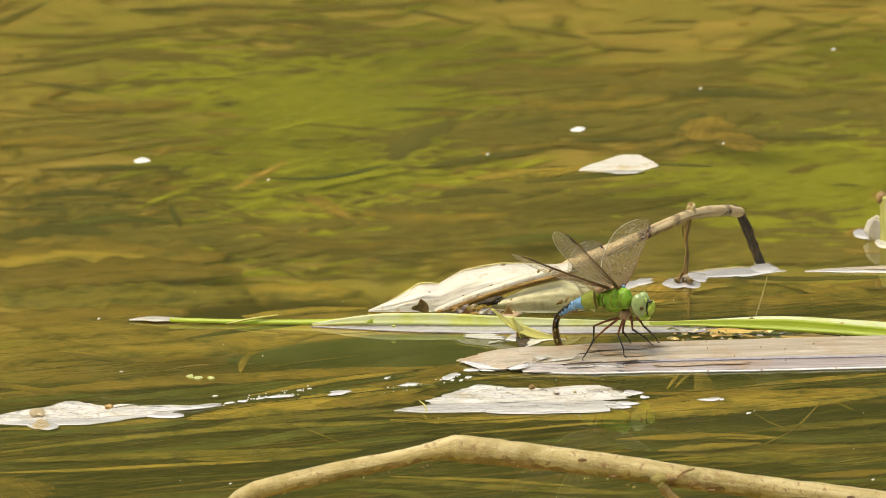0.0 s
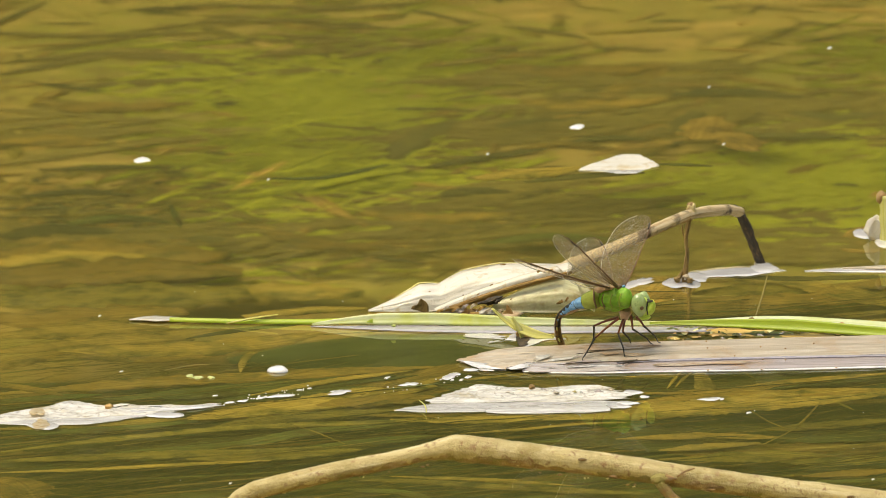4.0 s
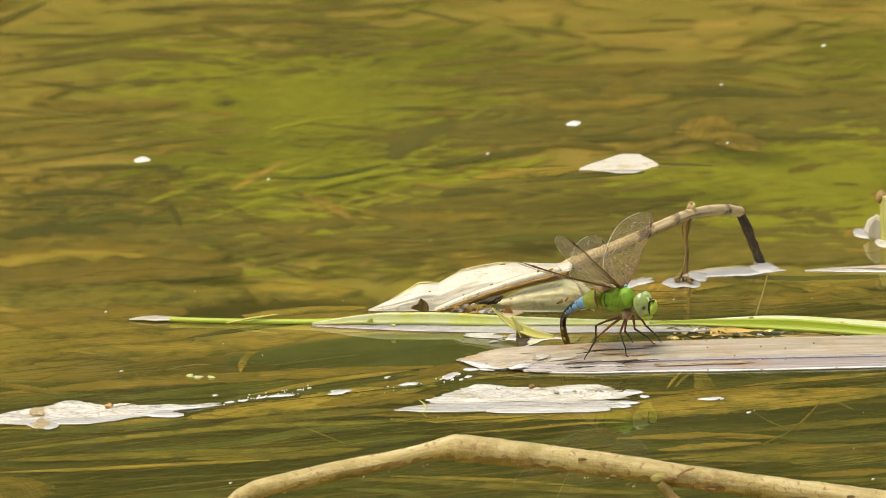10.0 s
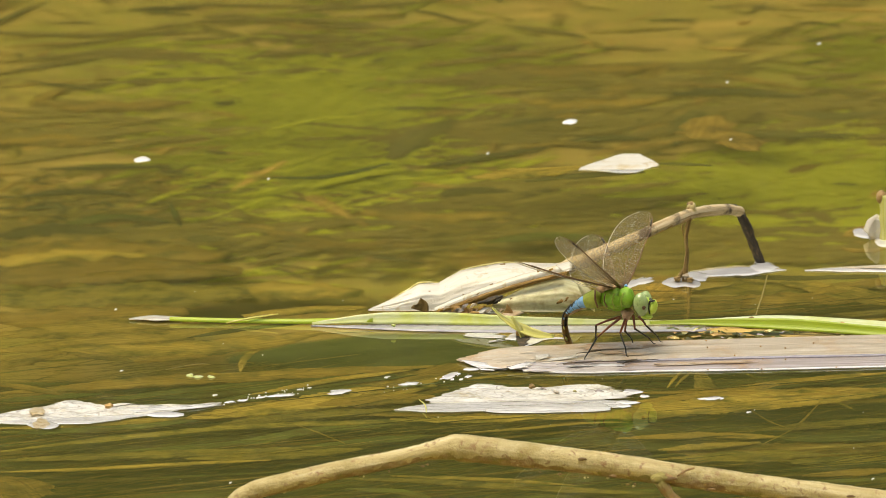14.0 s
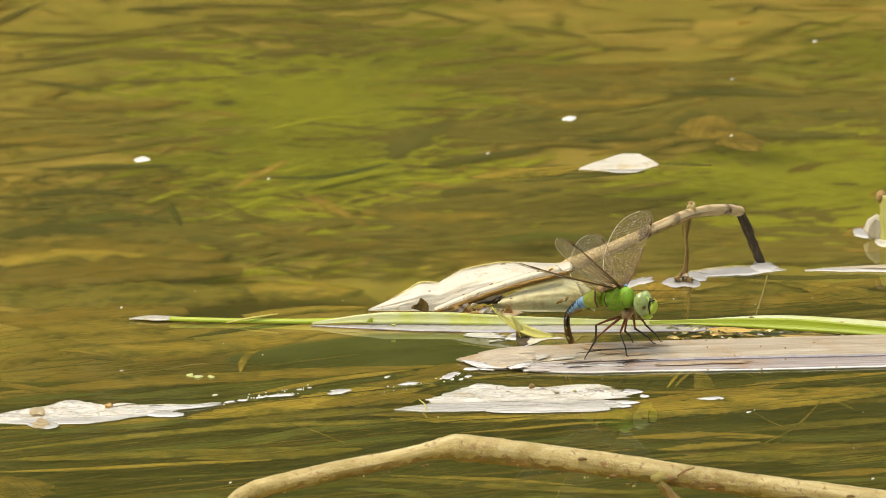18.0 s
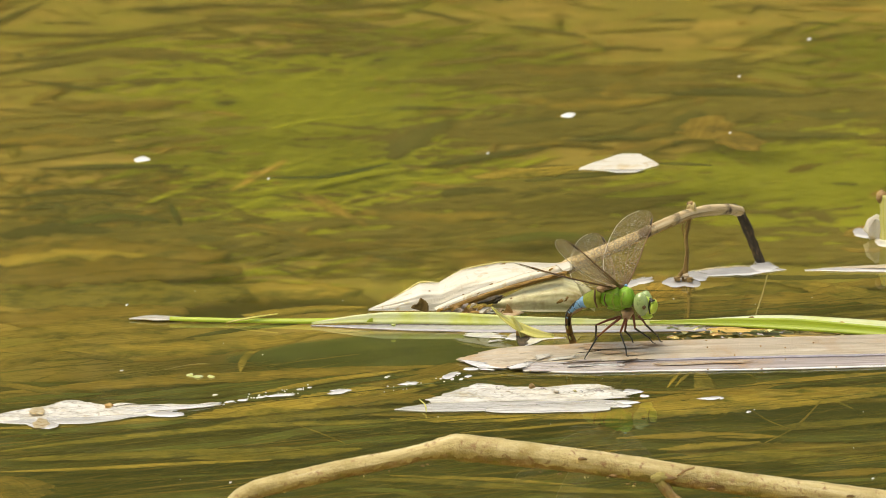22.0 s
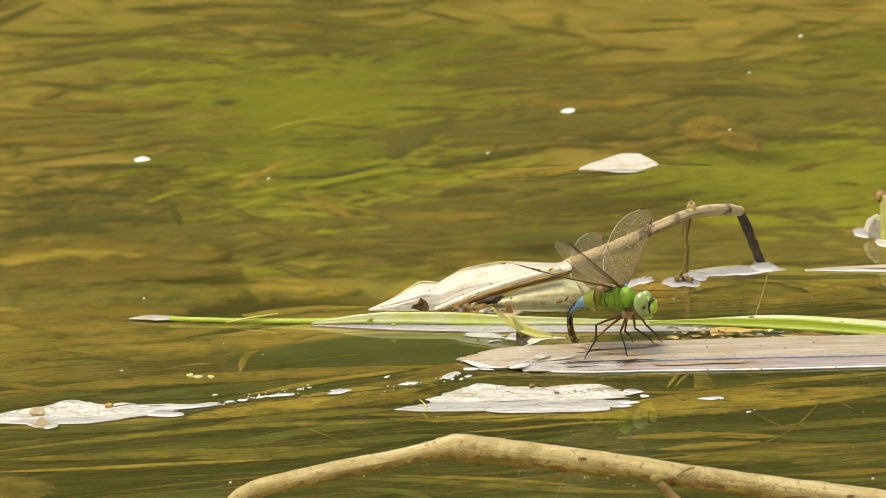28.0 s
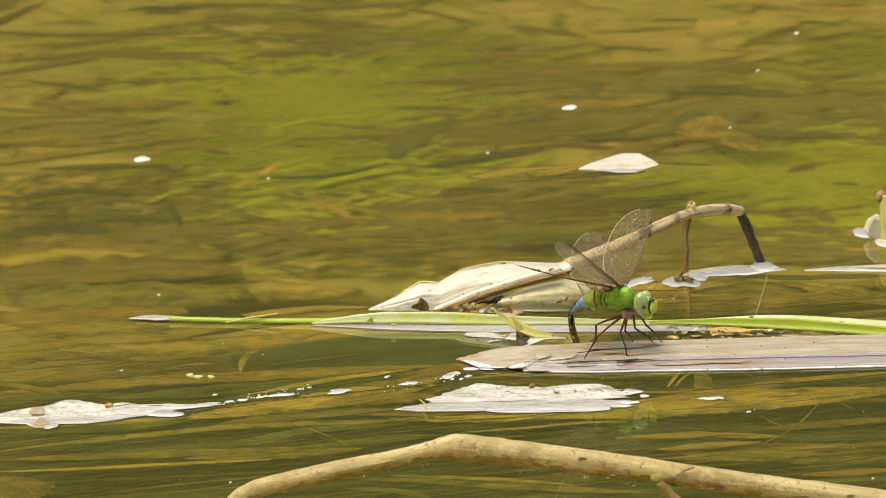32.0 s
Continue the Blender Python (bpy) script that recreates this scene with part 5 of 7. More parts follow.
# ---- green blades ----
def build_green_blades():
    g = thing("green_reed_blade", "long narrow fresh green reed blade floating on the water", "reed leaf", (-0.0412, 0.0626, 0.0000))
    o = np.array(g.location)

    def at(p):
        return np.array(p) - o
    part("tip", blade([at((-0.1249, 0.0705, 0.0006)), at((-0.1173, 0.0713, 0.0009)), at((-0.1038, 0.0711, 0.0007))], [0.001, 0.010, 0.004], n=16, m=4, jag=0.1), FLAKE, g, "white dried leaf tip")
    part("thin_blade", blade([at((-0.1086, 0.0669, 0.0014)), at((-0.0794, 0.0648, 0.0011)), at((-0.0502, 0.0626, 0.0014)), at((-0.0278, 0.0605, 0.0027))], [0.0018, 0.0020, 0.0022, 0.0026], normal=(0, -0.8, 0.6), n=30, m=2), GREENLEAF, g)
    part("pale_face", blade([at((-0.0520, 0.0605, 0.0009)), at((-0.0323, 0.0605, 0.0027)), at((-0.0054, 0.0605, 0.0030)), at((0.0260, 0.0594, 0.0023)), at((0.0596, 0.0594, 0.0018)), at((0.0931, 0.0583, 0.0016)), at((0.1155, 0.0573, 0.0023))],
                            [0.0008, 0.0046, 0.0050, 0.0036, 0.0022, 0.0018, 0.0012], normal=(0, -0.93, 0.35), n=70, m=4, cup=0.12, jag=0.05), PALELEAF, g, "pale green upper face")
    # Lilac-grey strip paints the sky's reflection along the blade's wet edge.
    part("wet_margin", blade([at((-0.0524, 0.0591, 0.0003)), at((-0.0300, 0.0565, 0.0004)), at((0.0036, 0.0543, 0.0004)), at((0.0483, 0.0533, 0.0004)), at((0.1042, 0.0533, 0.0004))],
                             [0.001, 0.012, 0.016, 0.014, 0.010], n=60, m=4, jag=0.10, seed=3), MARGIN, g, "wet margin, sky sheen painted lilac-grey")
    part("broad_blade", blade([at((0.0816, 0.0466, 0.0043)), at((0.1061, 0.0445, 0.0048)), at((0.1372, 0.0424, 0.0043)), at((0.1744, 0.0381, 0.0023)), at((0.1903, 0.0360, 0.0014))],
                              [0.0010, 0.0030, 0.0048, 0.0042, 0.0036], normal=(0, -0.9, 0.45), n=60, m=5, cup=0.12), GREENLEAF, g, "bright green folded blade")
    part("broad_blade_edge", blade([at((0.1041, 0.0530, 0.0041)), at((0.1332, 0.0541, 0.0043)), at((0.1555, 0.0530, 0.0034)), at((0.1751, 0.0519, 0.0023)), at((0.1912, 0.0509, 0.0014))],
                                   [0.0006, 0.0030, 0.0034, 0.0034, 0.003], normal=(0, -0.6, 0.8), n=50, m=3), PALELEAF, g)
    part("loose_fibre", tube([at((-0.0861, 0.0626, 0.0007)), at((-0.0771, 0.0637, 0.0023)), at((-0.0655, 0.0648, 0.0039))], [0.0003, 0.0005, 0.0002], 16, 6), YELLOWLEAF, g)
    for i, p in enumerate(((-0.0194, 0.0477, 0.0032), (0.1220, 0.0541, 0.0048), (0.1365, 0.0530, 0.0041), (0.1577, 0.0519, 0.0032))):
        part("speck", blob(at(p) + np.array((0, -0.001, 0)), (0.0010, 0.0007, 0.0005), i, 0.4), (PALELEAF, SEED, DARKLITTER, SEED)[i], g)

    y = thing("curled_yellow_leaf", "small curled yellow-green leaf standing on the water", "leaf", (0.0325, 0.0381, 0.0000))
    o = np.array(y.location)
    part("upper_fold", blade([at2 - o for at2 in map(np.array, ((0.0191, 0.0381, 0.0121), (0.0242, 0.0381, 0.0075), (0.0298, 0.0371, 0.0043), (0.0369, 0.0360, 0.0018), (0.0436, 0.0360, 0.0009)))], [0.0006, 0.0022, 0.0040, 0.0036, 0.0014], normal=(0.3, -0.8, 0.5), n=26, m=5, cup=0.25), YELLOWLEAF, y)
    part("lower_fold", blade([at2 - o for at2 in map(np.array, ((0.0269, 0.0360, 0.0091), (0.0298, 0.0360, 0.0041), (0.0316, 0.0360, -0.0009)))], [0.0008, 0.0030, 0.0020], normal=(0.8, -0.6, 0.1), n=16, m=4, cup=0.2), YELLOWLEAF, y)
    # Brown sheet puts the shade below the leaf into colour.
    part("shaded_fold", blade([at2 - o for at2 in map(np.array, ((0.0298, 0.0392, 0.0030), (0.0316, 0.0381, 0.0005), (0.0325, 0.0350, -0.0025)))], [0.003, 0.006, 0.004], normal=(0, -1, 0.1), n=10, m=3, cup=0.1), BROWNEDGE, y, "shade under the fold, painted brown")
    part("wet_rim", torn_sheet([[np.array((0.0276, 0.0444, 0.0006)) - o, np.array((0.0294, 0.0444, 0.0006)) - o], [np.array((0.0251, 0.0374, 0.0005)) - o, np.array((0.0291, 0.0374, 0.0005)) - o], [np.array((0.0244, 0.0341, 0.0003)) - o, np.array((0.0287, 0.0326, 0.0003)) - o]], 40, 12, 0.0012, 0.00015, 3), FILM, y, "wet rim, sky shine painted pale")
    part("wet_rim", torn_sheet([[np.array((0.0339, 0.0433, 0.0006)) - o, np.array((0.0387, 0.0391, 0.0006)) - o], [np.array((0.0331, 0.0374, 0.0005)) - o, np.array((0.0491, 0.0353, 0.0005)) - o], [np.array((0.0329, 0.0305, 0.0004)) - o, np.array((0.0395, 0.0326, 0.0004)) - o], [np.array((0.0317, 0.0205, 0.0003)) - o, np.array((0.0341, 0.0236, 0.0003)) - o]], 40, 12, 0.0012, 0.00015, 4), FILM, y, "wet rim, sky shine painted pale")
    # Black sheet on the water paints the dark reflection beside the leaf.
    part("shaded_web", torn_sheet([[np.array((0.0296, 0.0439, 0.0007)) - o, np.array((0.0328, 0.0428, 0.0007)) - o], [np.array((0.0287, 0.0344, 0.0007)) - o, np.array((0.0340, 0.0333, 0.0007)) - o], [np.array((0.0295, 0.0264, 0.0006)) - o, np.array((0.0333, 0.0264, 0.0006)) - o], [np.array((0.0299, 0.0206, 0.0005)) - o, np.array((0.0319, 0.0206, 0.0005)) - o]], 40, 12, 0.0012, 0.00015, 5), BLACKSTEM, y, "dark reflection on the water, painted as a black sheet")
    part("floating_flap", torn_sheet([[np.array((0.0103, 0.0448, 0.0005)) - o, np.array((0.0187, 0.0459, 0.0005)) - o], [np.array((0.0080, 0.0406, 0.0005)) - o, np.array((0.0236, 0.0395, 0.0005)) - o], [np.array((0.0147, 0.0373, 0.0003)) - o, np.array((0.0231, 0.0368, 0.0003)) - o]], 40, 12, 0.0040, 0.00005, 6), PEARL, y, "pale flap floating beside it")
    part("floating_flap", torn_sheet([[np.array((0.0186, 0.0301, 0.0005)) - o, np.array((0.0213, 0.0322, 0.0005)) - o], [np.array((0.0182, 0.0279, 0.0005)) - o, np.array((0.0235, 0.0316, 0.0005)) - o]], 40, 12, 0.0040, 0.00005, 7), PEARL, y, "pale flap floating beside it")


build_green_blades()


# ---- the broad tan stalk that the dragonfly grips ----
def build_stalk():
    st = thing("floating_reed_stalk", "broad split tan reed stalk floating half sunk, frayed at its end", "reed stalk", (0.0694, -0.0056, 0.0000))
    o = np.array(st.location)

    def at(p):
        return np.array(p) - o
    part("upper_face", loft([at((0.0136, 0.0020, 0.0018)), at((0.0211, 0.0036, 0.0031)), at((0.0321, 0.0035, 0.0042)), at((0.0454, 0.0056, 0.0042)), at((0.0587, 0.0098, 0.0042)), at((0.0808, 0.0129, 0.0042)), at((0.1141, 0.0171, 0.0042)), at((0.1363, 0.0203, 0.0042)), at((0.1786, 0.0255, 0.0042))],
                            [at((0.0136, -0.0122, 0.0008)), at((0.0210, -0.0172, 0.0013)), at((0.0319, -0.0205, 0.0018)), at((0.0451, -0.0190, 0.0018)), at((0.0583, -0.0149, 0.0018)), at((0.0803, -0.0108, 0.0018)), at((0.1133, -0.0067, 0.0018)), at((0.1353, -0.0046, 0.0018)), at((0.1773, -0.0005, 0.0018))], 150, 18, 0.0, 0.00035, 4, 0.0008, (0, -0.2, 0.98), folds=7.0), STALK, st)
    part("lower_face", loft([at((0.0308, -0.0205, 0.0018)), at((0.0451, -0.0191, 0.0018)), at((0.0583, -0.0151, 0.0018)), at((0.0803, -0.0110, 0.0018)), at((0.1133, -0.0069, 0.0018)), at((0.1353, -0.0048, 0.0018)), at((0.1773, -0.0007, 0.0018))],
                            [at((0.0308, -0.0237, 0.0004)), at((0.0450, -0.0264, 0.0004)), at((0.0581, -0.0269, 0.0004)), at((0.0799, -0.0243, 0.0004)), at((0.1128, -0.0223, 0.0004)), at((0.1347, -0.0202, 0.0004)), at((0.1765, -0.0151, 0.0004))], 130, 10, 0.0, 0.0002, 7, 0.0006, (0, -0.2, 0.98), folds=4.0), STALKWET, st, "wet mauve-brown lower face")
    # Pale strips paint the highlights along the stalk's wet ridge and rims.
    part("waterline_ridge", loft([at((0.0670, -0.0140, 0.0022)), at((0.0802, -0.0116, 0.0022)), at((0.1133, -0.0075, 0.0022)), at((0.1353, -0.0054, 0.0022)), at((0.1772, -0.0013, 0.0022))], [at((0.0674, -0.0158, 0.0020)), at((0.0802, -0.0134, 0.0020)), at((0.1132, -0.0093, 0.0020)), at((0.1352, -0.0073, 0.0020)), at((0.1771, -0.0031, 0.0020))], 130, 4, 0.2, 0.0002, 6, 0.0004, (0, -0.3, 0.95)), MARGIN, st, "wet ridge, highlight painted pale")
    part("lower_rim", loft([at((0.0308, -0.0242, 0.0007)), at((0.0450, -0.0267, 0.0007)), at((0.0580, -0.0271, 0.0007)), at((0.0799, -0.0245, 0.0007)), at((0.1128, -0.0225, 0.0007)), at((0.1347, -0.0204, 0.0007)), at((0.1765, -0.0153, 0.0007))], [at((0.0308, -0.0251, 0.0004)), at((0.0449, -0.0278, 0.0004)), at((0.0580, -0.0283, 0.0004)), at((0.0799, -0.0257, 0.0004)), at((0.1127, -0.0238, 0.0004)), at((0.1346, -0.0217, 0.0004)), at((0.1764, -0.0166, 0.0004))], 140, 4, 0.2, 0.0003, 8, 0.0003, (0, -0.3, 0.95)), FILM, st, "wet rim, sky shine painted pale")
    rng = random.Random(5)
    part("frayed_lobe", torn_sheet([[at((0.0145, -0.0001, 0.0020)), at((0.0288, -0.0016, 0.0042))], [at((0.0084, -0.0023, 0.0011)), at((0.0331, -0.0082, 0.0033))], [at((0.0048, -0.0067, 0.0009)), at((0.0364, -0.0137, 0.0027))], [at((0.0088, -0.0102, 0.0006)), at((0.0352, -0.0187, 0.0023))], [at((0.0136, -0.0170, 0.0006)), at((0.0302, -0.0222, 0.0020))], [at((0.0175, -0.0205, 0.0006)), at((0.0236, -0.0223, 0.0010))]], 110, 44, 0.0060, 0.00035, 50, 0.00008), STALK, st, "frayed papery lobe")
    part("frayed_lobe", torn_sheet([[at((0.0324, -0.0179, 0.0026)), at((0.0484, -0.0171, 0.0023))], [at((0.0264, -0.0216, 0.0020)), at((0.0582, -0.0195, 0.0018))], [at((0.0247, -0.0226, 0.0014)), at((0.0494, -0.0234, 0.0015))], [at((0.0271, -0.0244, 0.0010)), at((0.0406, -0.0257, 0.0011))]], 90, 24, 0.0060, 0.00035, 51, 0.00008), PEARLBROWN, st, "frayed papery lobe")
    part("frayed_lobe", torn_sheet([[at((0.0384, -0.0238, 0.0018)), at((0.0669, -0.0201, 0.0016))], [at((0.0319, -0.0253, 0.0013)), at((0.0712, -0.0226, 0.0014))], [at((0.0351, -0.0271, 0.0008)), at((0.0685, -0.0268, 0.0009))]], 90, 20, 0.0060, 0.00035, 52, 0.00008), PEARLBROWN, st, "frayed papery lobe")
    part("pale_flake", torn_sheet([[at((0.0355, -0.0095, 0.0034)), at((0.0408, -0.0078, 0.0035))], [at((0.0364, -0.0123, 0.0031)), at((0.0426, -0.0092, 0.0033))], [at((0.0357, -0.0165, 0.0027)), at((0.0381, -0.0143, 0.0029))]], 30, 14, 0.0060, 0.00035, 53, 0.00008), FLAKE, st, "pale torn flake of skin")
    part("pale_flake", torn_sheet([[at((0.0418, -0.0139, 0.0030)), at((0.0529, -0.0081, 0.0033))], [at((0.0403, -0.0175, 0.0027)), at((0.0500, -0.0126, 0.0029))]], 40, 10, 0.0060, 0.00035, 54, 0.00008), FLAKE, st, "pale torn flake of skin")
    part("wet_rim", torn_sheet([[at((0.0061, -0.0083, 0.0013)), at((0.0145, -0.0127, 0.0015))], [at((0.0101, -0.0139, 0.0008)), at((0.0171, -0.0184, 0.0014))], [at((0.0133, -0.0194, 0.0008)), at((0.0232, -0.0240, 0.0013))]], 50, 12, 0.0025, 0.00025, 55, 0.0002), FILM, st, "wet rim, sky shine painted pale")
    part("wet_rim", torn_sheet([[at((0.0293, -0.0213, 0.0025)), at((0.0359, -0.0191, 0.0027))], [at((0.0251, -0.0241, 0.0015)), at((0.0319, -0.0242, 0.0022))], [at((0.0266, -0.0253, 0.0013)), at((0.0308, -0.0251, 0.0017))]], 40, 10, 0.0025, 0.00025, 56, 0.0002), FILM, st, "wet rim, sky shine painted pale")
    part("wet_rim", torn_sheet([[at((0.0483, -0.0228, 0.0020)), at((0.0691, -0.0189, 0.0019))], [at((0.0472, -0.0240, 0.0019)), at((0.0702, -0.0205, 0.0017))]], 80, 6, 0.0025, 0.00025, 57, 0.0002), FILM, st, "wet rim, sky shine painted pale")
    part("wet_rim", torn_sheet([[at((0.0138, -0.0204, 0.0008)), at((0.0192, -0.0232, 0.0009))], [at((0.0144, -0.0245, 0.0008)), at((0.0201, -0.0255, 0.0008))]], 30, 8, 0.0025, 0.00025, 58, 0.0002), FILM, st, "wet rim, sky shine painted pale")
    part("rust_stain", torn_sheet([[at((0.0564, 0.0058, 0.0044)), at((0.0807, 0.0092, 0.0043))], [at((0.0537, 0.0023, 0.0041)), at((0.0820, 0.0064, 0.0040))], [at((0.0574, -0.0006, 0.0037)), at((0.0801, 0.0027, 0.0037))]], 110, 24, 0.0110, 0.00006, 60, 0.00005), RUST, st, "rust-brown rotten patch")
    part("rust_stain", torn_sheet([[at((0.0611, -0.0032, 0.0034)), at((0.0695, -0.0013, 0.0035))], [at((0.0628, -0.0060, 0.0031)), at((0.0730, -0.0033, 0.0032))]], 60, 12, 0.0110, 0.00006, 61, 0.00005), RUST, st, "rust-brown rotten patch")
    part("rust_stain", torn_sheet([[at((0.0705, -0.0048, 0.0031)), at((0.0804, -0.0032, 0.0031))], [at((0.0720, -0.0072, 0.0028)), at((0.0793, -0.0058, 0.0028))]], 60, 10, 0.0110, 0.00006, 62, 0.00005), RUST, st, "rust-brown rotten patch")
    part("rust_stain", torn_sheet([[at((0.0823, -0.0161, 0.0017)), at((0.1175, -0.0114, 0.0018))], [at((0.0833, -0.0196, 0.0014)), at((0.1218, -0.0142, 0.0015))]], 110, 12, 0.0110, 0.00006, 63, 0.00005), RUST, st, "rust-brown rotten patch")
    for i in range(6):
        k = i / 5
        a = np.array((0.0101, -0.0125, 0.0006)) + (np.array((0.0451, -0.0195, 0.0008)) - np.array((0.0101, -0.0125, 0.0006))) * k + np.array((rng.uniform(-0.004, 0.004), rng.uniform(-0.003, 0.008), 0.001 * rng.random()))
        L = rng.uniform(0.008, 0.018)
        part("splinter", blade([a - o, a - o + np.array((L * 0.5, rng.uniform(0, 0.003), 0.0006)), a - o + np.array((L, rng.uniform(-0.002, 0.004), 0.0008))], [0.0002, rng.uniform(0.0008, 0.002), 0.0003], normal=(0, -0.4, 1), n=14, m=3, jag=0.4, seed=i + 40, wave=0.0008), (FLAKE, STALK, STALKWET)[i % 3], st)
    for i, (p, s) in enumerate((((0.0206, -0.0179, 0.0000), (0.0045, 0.0042)), ((0.0162, -0.0138, 0.0000), (0.0022, 0.002)), ((0.0105, -0.0200, 0.0000), (0.003, 0.002)))):
        part("wet_rim", puddle(at(p), s, i + 11, rough=0.4), FILM, st)
    part("dark_crack", tube([at((0.0439, -0.0225, 0.0025)), at((0.0516, -0.0191, 0.0026)), at((0.0626, -0.0168, 0.0025)), at((0.0714, -0.0155, 0.0025)), at((0.0835, -0.0131, 0.0025))], [0.0001, 0.0002, 0.0002, 0.0003, 0.0001], 40, 6, rough=0.7), BLACKSTEM, st, "dark crack")
    part("dark_crack", tube([at((0.0696, -0.0191, 0.0022)), at((0.0718, -0.0162, 0.0024)), at((0.0754, -0.0132, 0.0027))], [0.0002, 0.0005, 0.0001], 40, 6, rough=0.7), BLACKSTEM, st, "dark crack")
    part("dark_crack", tube([at((0.0518, -0.0077, 0.0037)), at((0.0584, -0.0049, 0.0038)), at((0.0615, -0.0034, 0.0039))], [0.0001, 0.0002, 0.0001], 40, 6, rough=0.7), BLACKSTEM, st, "dark crack")
    for p in ((0.1235, -0.0030, 0.0055), (0.1241, -0.0119, 0.0025), (0.1232, -0.0226, 0.0008), (0.1330, -0.0061, 0.0055), (0.1328, -0.0130, 0.0025), (0.1028, 0.0097, 0.0050), (0.1028, -0.0051, 0.0055), (0.1024, -0.0245, 0.0010), (0.1522, -0.0205, 0.0010), (0.1131, -0.0126, 0.0040), (0.1445, 0.0055, 0.0050)):
        part("dot", blob(at(p), (0.0004, 0.0004, 0.0003), 1, 0.3, 8, 6), SEED, st, "tiny brown dot")


build_stalk()


# ---- bleached floating leaves ----
def build_floating_leaves():
    w = thing("white_floating_leaf", "wide white papery dead leaf lying wet on the water, crumbling edge", "dead leaf", (0.0249, -0.0811, 0.0000))
    o = np.array(w.location)

    def at(p):
        return np.array(p) - o
    part("upper_layer", torn_sheet([[at(a), at(b)] for a, b in (((0.0130, -0.0507, 0.0012), (0.0182, -0.0517, 0.0012)), ((0.0091, -0.0572, 0.0013), (0.0233, -0.0577, 0.0012)), ((0.0065, -0.0612, 0.0013), (0.0644, -0.0588, 0.0010)), ((0.0039, -0.0651, 0.0013), (0.0669, -0.0628, 0.0010)), ((-0.0017, -0.0727, 0.0010), (0.0703, -0.0670, 0.0006)), ((-0.0067, -0.0778, 0.0006), (0.0698, -0.0710, 0.0004)), ((-0.0043, -0.0818, 0.0006), (0.0606, -0.0768, 0.0006)))],
                                   150, 54, 0.0040, 0.0009, 3), FLAKE, w, "crumbling papery layer")
    part("back_layer", torn_sheet([[at(a), at(b)] for a, b in (((0.0516, -0.0517, 0.0012), (0.0598, -0.0527, 0.0012)), ((0.0435, -0.0562, 0.0013), (0.0649, -0.0568, 0.0010)), ((0.0315, -0.0612, 0.0013), (0.0661, -0.0618, 0.0010)), ((0.0337, -0.0647, 0.0012), (0.0639, -0.0648, 0.0010)))], 80, 22, 0.003, 0.0004, 23), FLAKE, w)
    part("lower_layer", torn_sheet([[at(a), at(b)] for a, b in (((0.0034, -0.0775, 0.0003), (0.0594, -0.0735, 0.0003)), ((-0.0077, -0.0838, 0.0004), (0.0709, -0.0794, 0.0003)), ((-0.0154, -0.0883, 0.0003), (0.0656, -0.0844, 0.0003)), ((-0.0186, -0.0922, 0.0003), (0.0591, -0.0893, 0.0003)), ((-0.0090, -0.0956, 0.0002), (0.0248, -0.0937, 0.0002)))],
                                   100, 22, 0.0022, 0.00016, 5), PEARL, w, "smooth wet layer, shine painted in")
    part("front_layer", torn_sheet([[at(a), at(b)] for a, b in (((0.0227, -0.0876, 0.0008), (0.0584, -0.0807, 0.0008)), ((0.0156, -0.0940, 0.0007), (0.0634, -0.0906, 0.0006)), ((0.0167, -0.0960, 0.0005), (0.0642, -0.0932, 0.0003)), ((0.0258, -0.0980, 0.0003), (0.0472, -0.0971, 0.0003)))],
                                   80, 18, 0.0016, 0.00022, 7), PEARL, w, "smooth pearl-white front lobe")
    for k, (a, b, c, d) in enumerate((((0.0605, -0.0809, 0.0004), (0.0717, -0.0794, 0.0003), (0.0614, -0.0834, 0.0003), (0.0704, -0.0810, 0.0002)), ((0.0621, -0.0868, 0.0004), (0.0695, -0.0844, 0.0003), (0.0642, -0.0893, 0.0003), (0.0677, -0.0878, 0.0002)))):
        part("torn_finger", torn_sheet([[at(a), at(b)], [at(c), at(d)]], 24, 7, 0.001, 0.0001, k + 30), PEARL, w)
    rng = random.Random(8)
    for i in range(16):
        p = np.array((0.0207, -0.0642, 0.0022)) + (np.array((0.0629, -0.0602, 0.0022)) - np.array((0.0207, -0.0642, 0.0022))) * ((i + rng.uniform(-0.4, 0.4)) / 15) - o + np.array((0, rng.uniform(-0.010, 0.003), -0.0004))
        q = rng.uniform(0.0006, 0.0018)
        part("torn_flake", blade([p, p + np.array((q, rng.uniform(-0.001, 0.001), rng.uniform(0.0001, 0.0004))), p + np.array((2 * q, rng.uniform(-0.001, 0.001), -0.0002))], [0.0003, rng.uniform(0.0008, 0.0030), 0.0003], normal=(rng.uniform(-0.4, 0.4), -0.2, 1), n=12, m=4, jag=0.5, seed=i, thick=0.0002), (FLAKE, STALK, FLAKE, DUCKWEED, PEARL, FLAKE, STALKWET)[i % 7], w)
    part("brown_bud", blob(at((0.0339, -0.0656, 0.0034)), (0.0012, 0.0010, 0.0008), 3, 0.6), SEED, w, "brown bud scale")
    part("hair_stem", tube([at((-0.0090, -0.0831, 0.0020)), at((-0.0068, -0.0919, 0.0020)), at((-0.0062, -0.1002, 0.0010))], [0.0002, 0.0003, 0.0002], 10, 5), YELLOWLEAF, w)
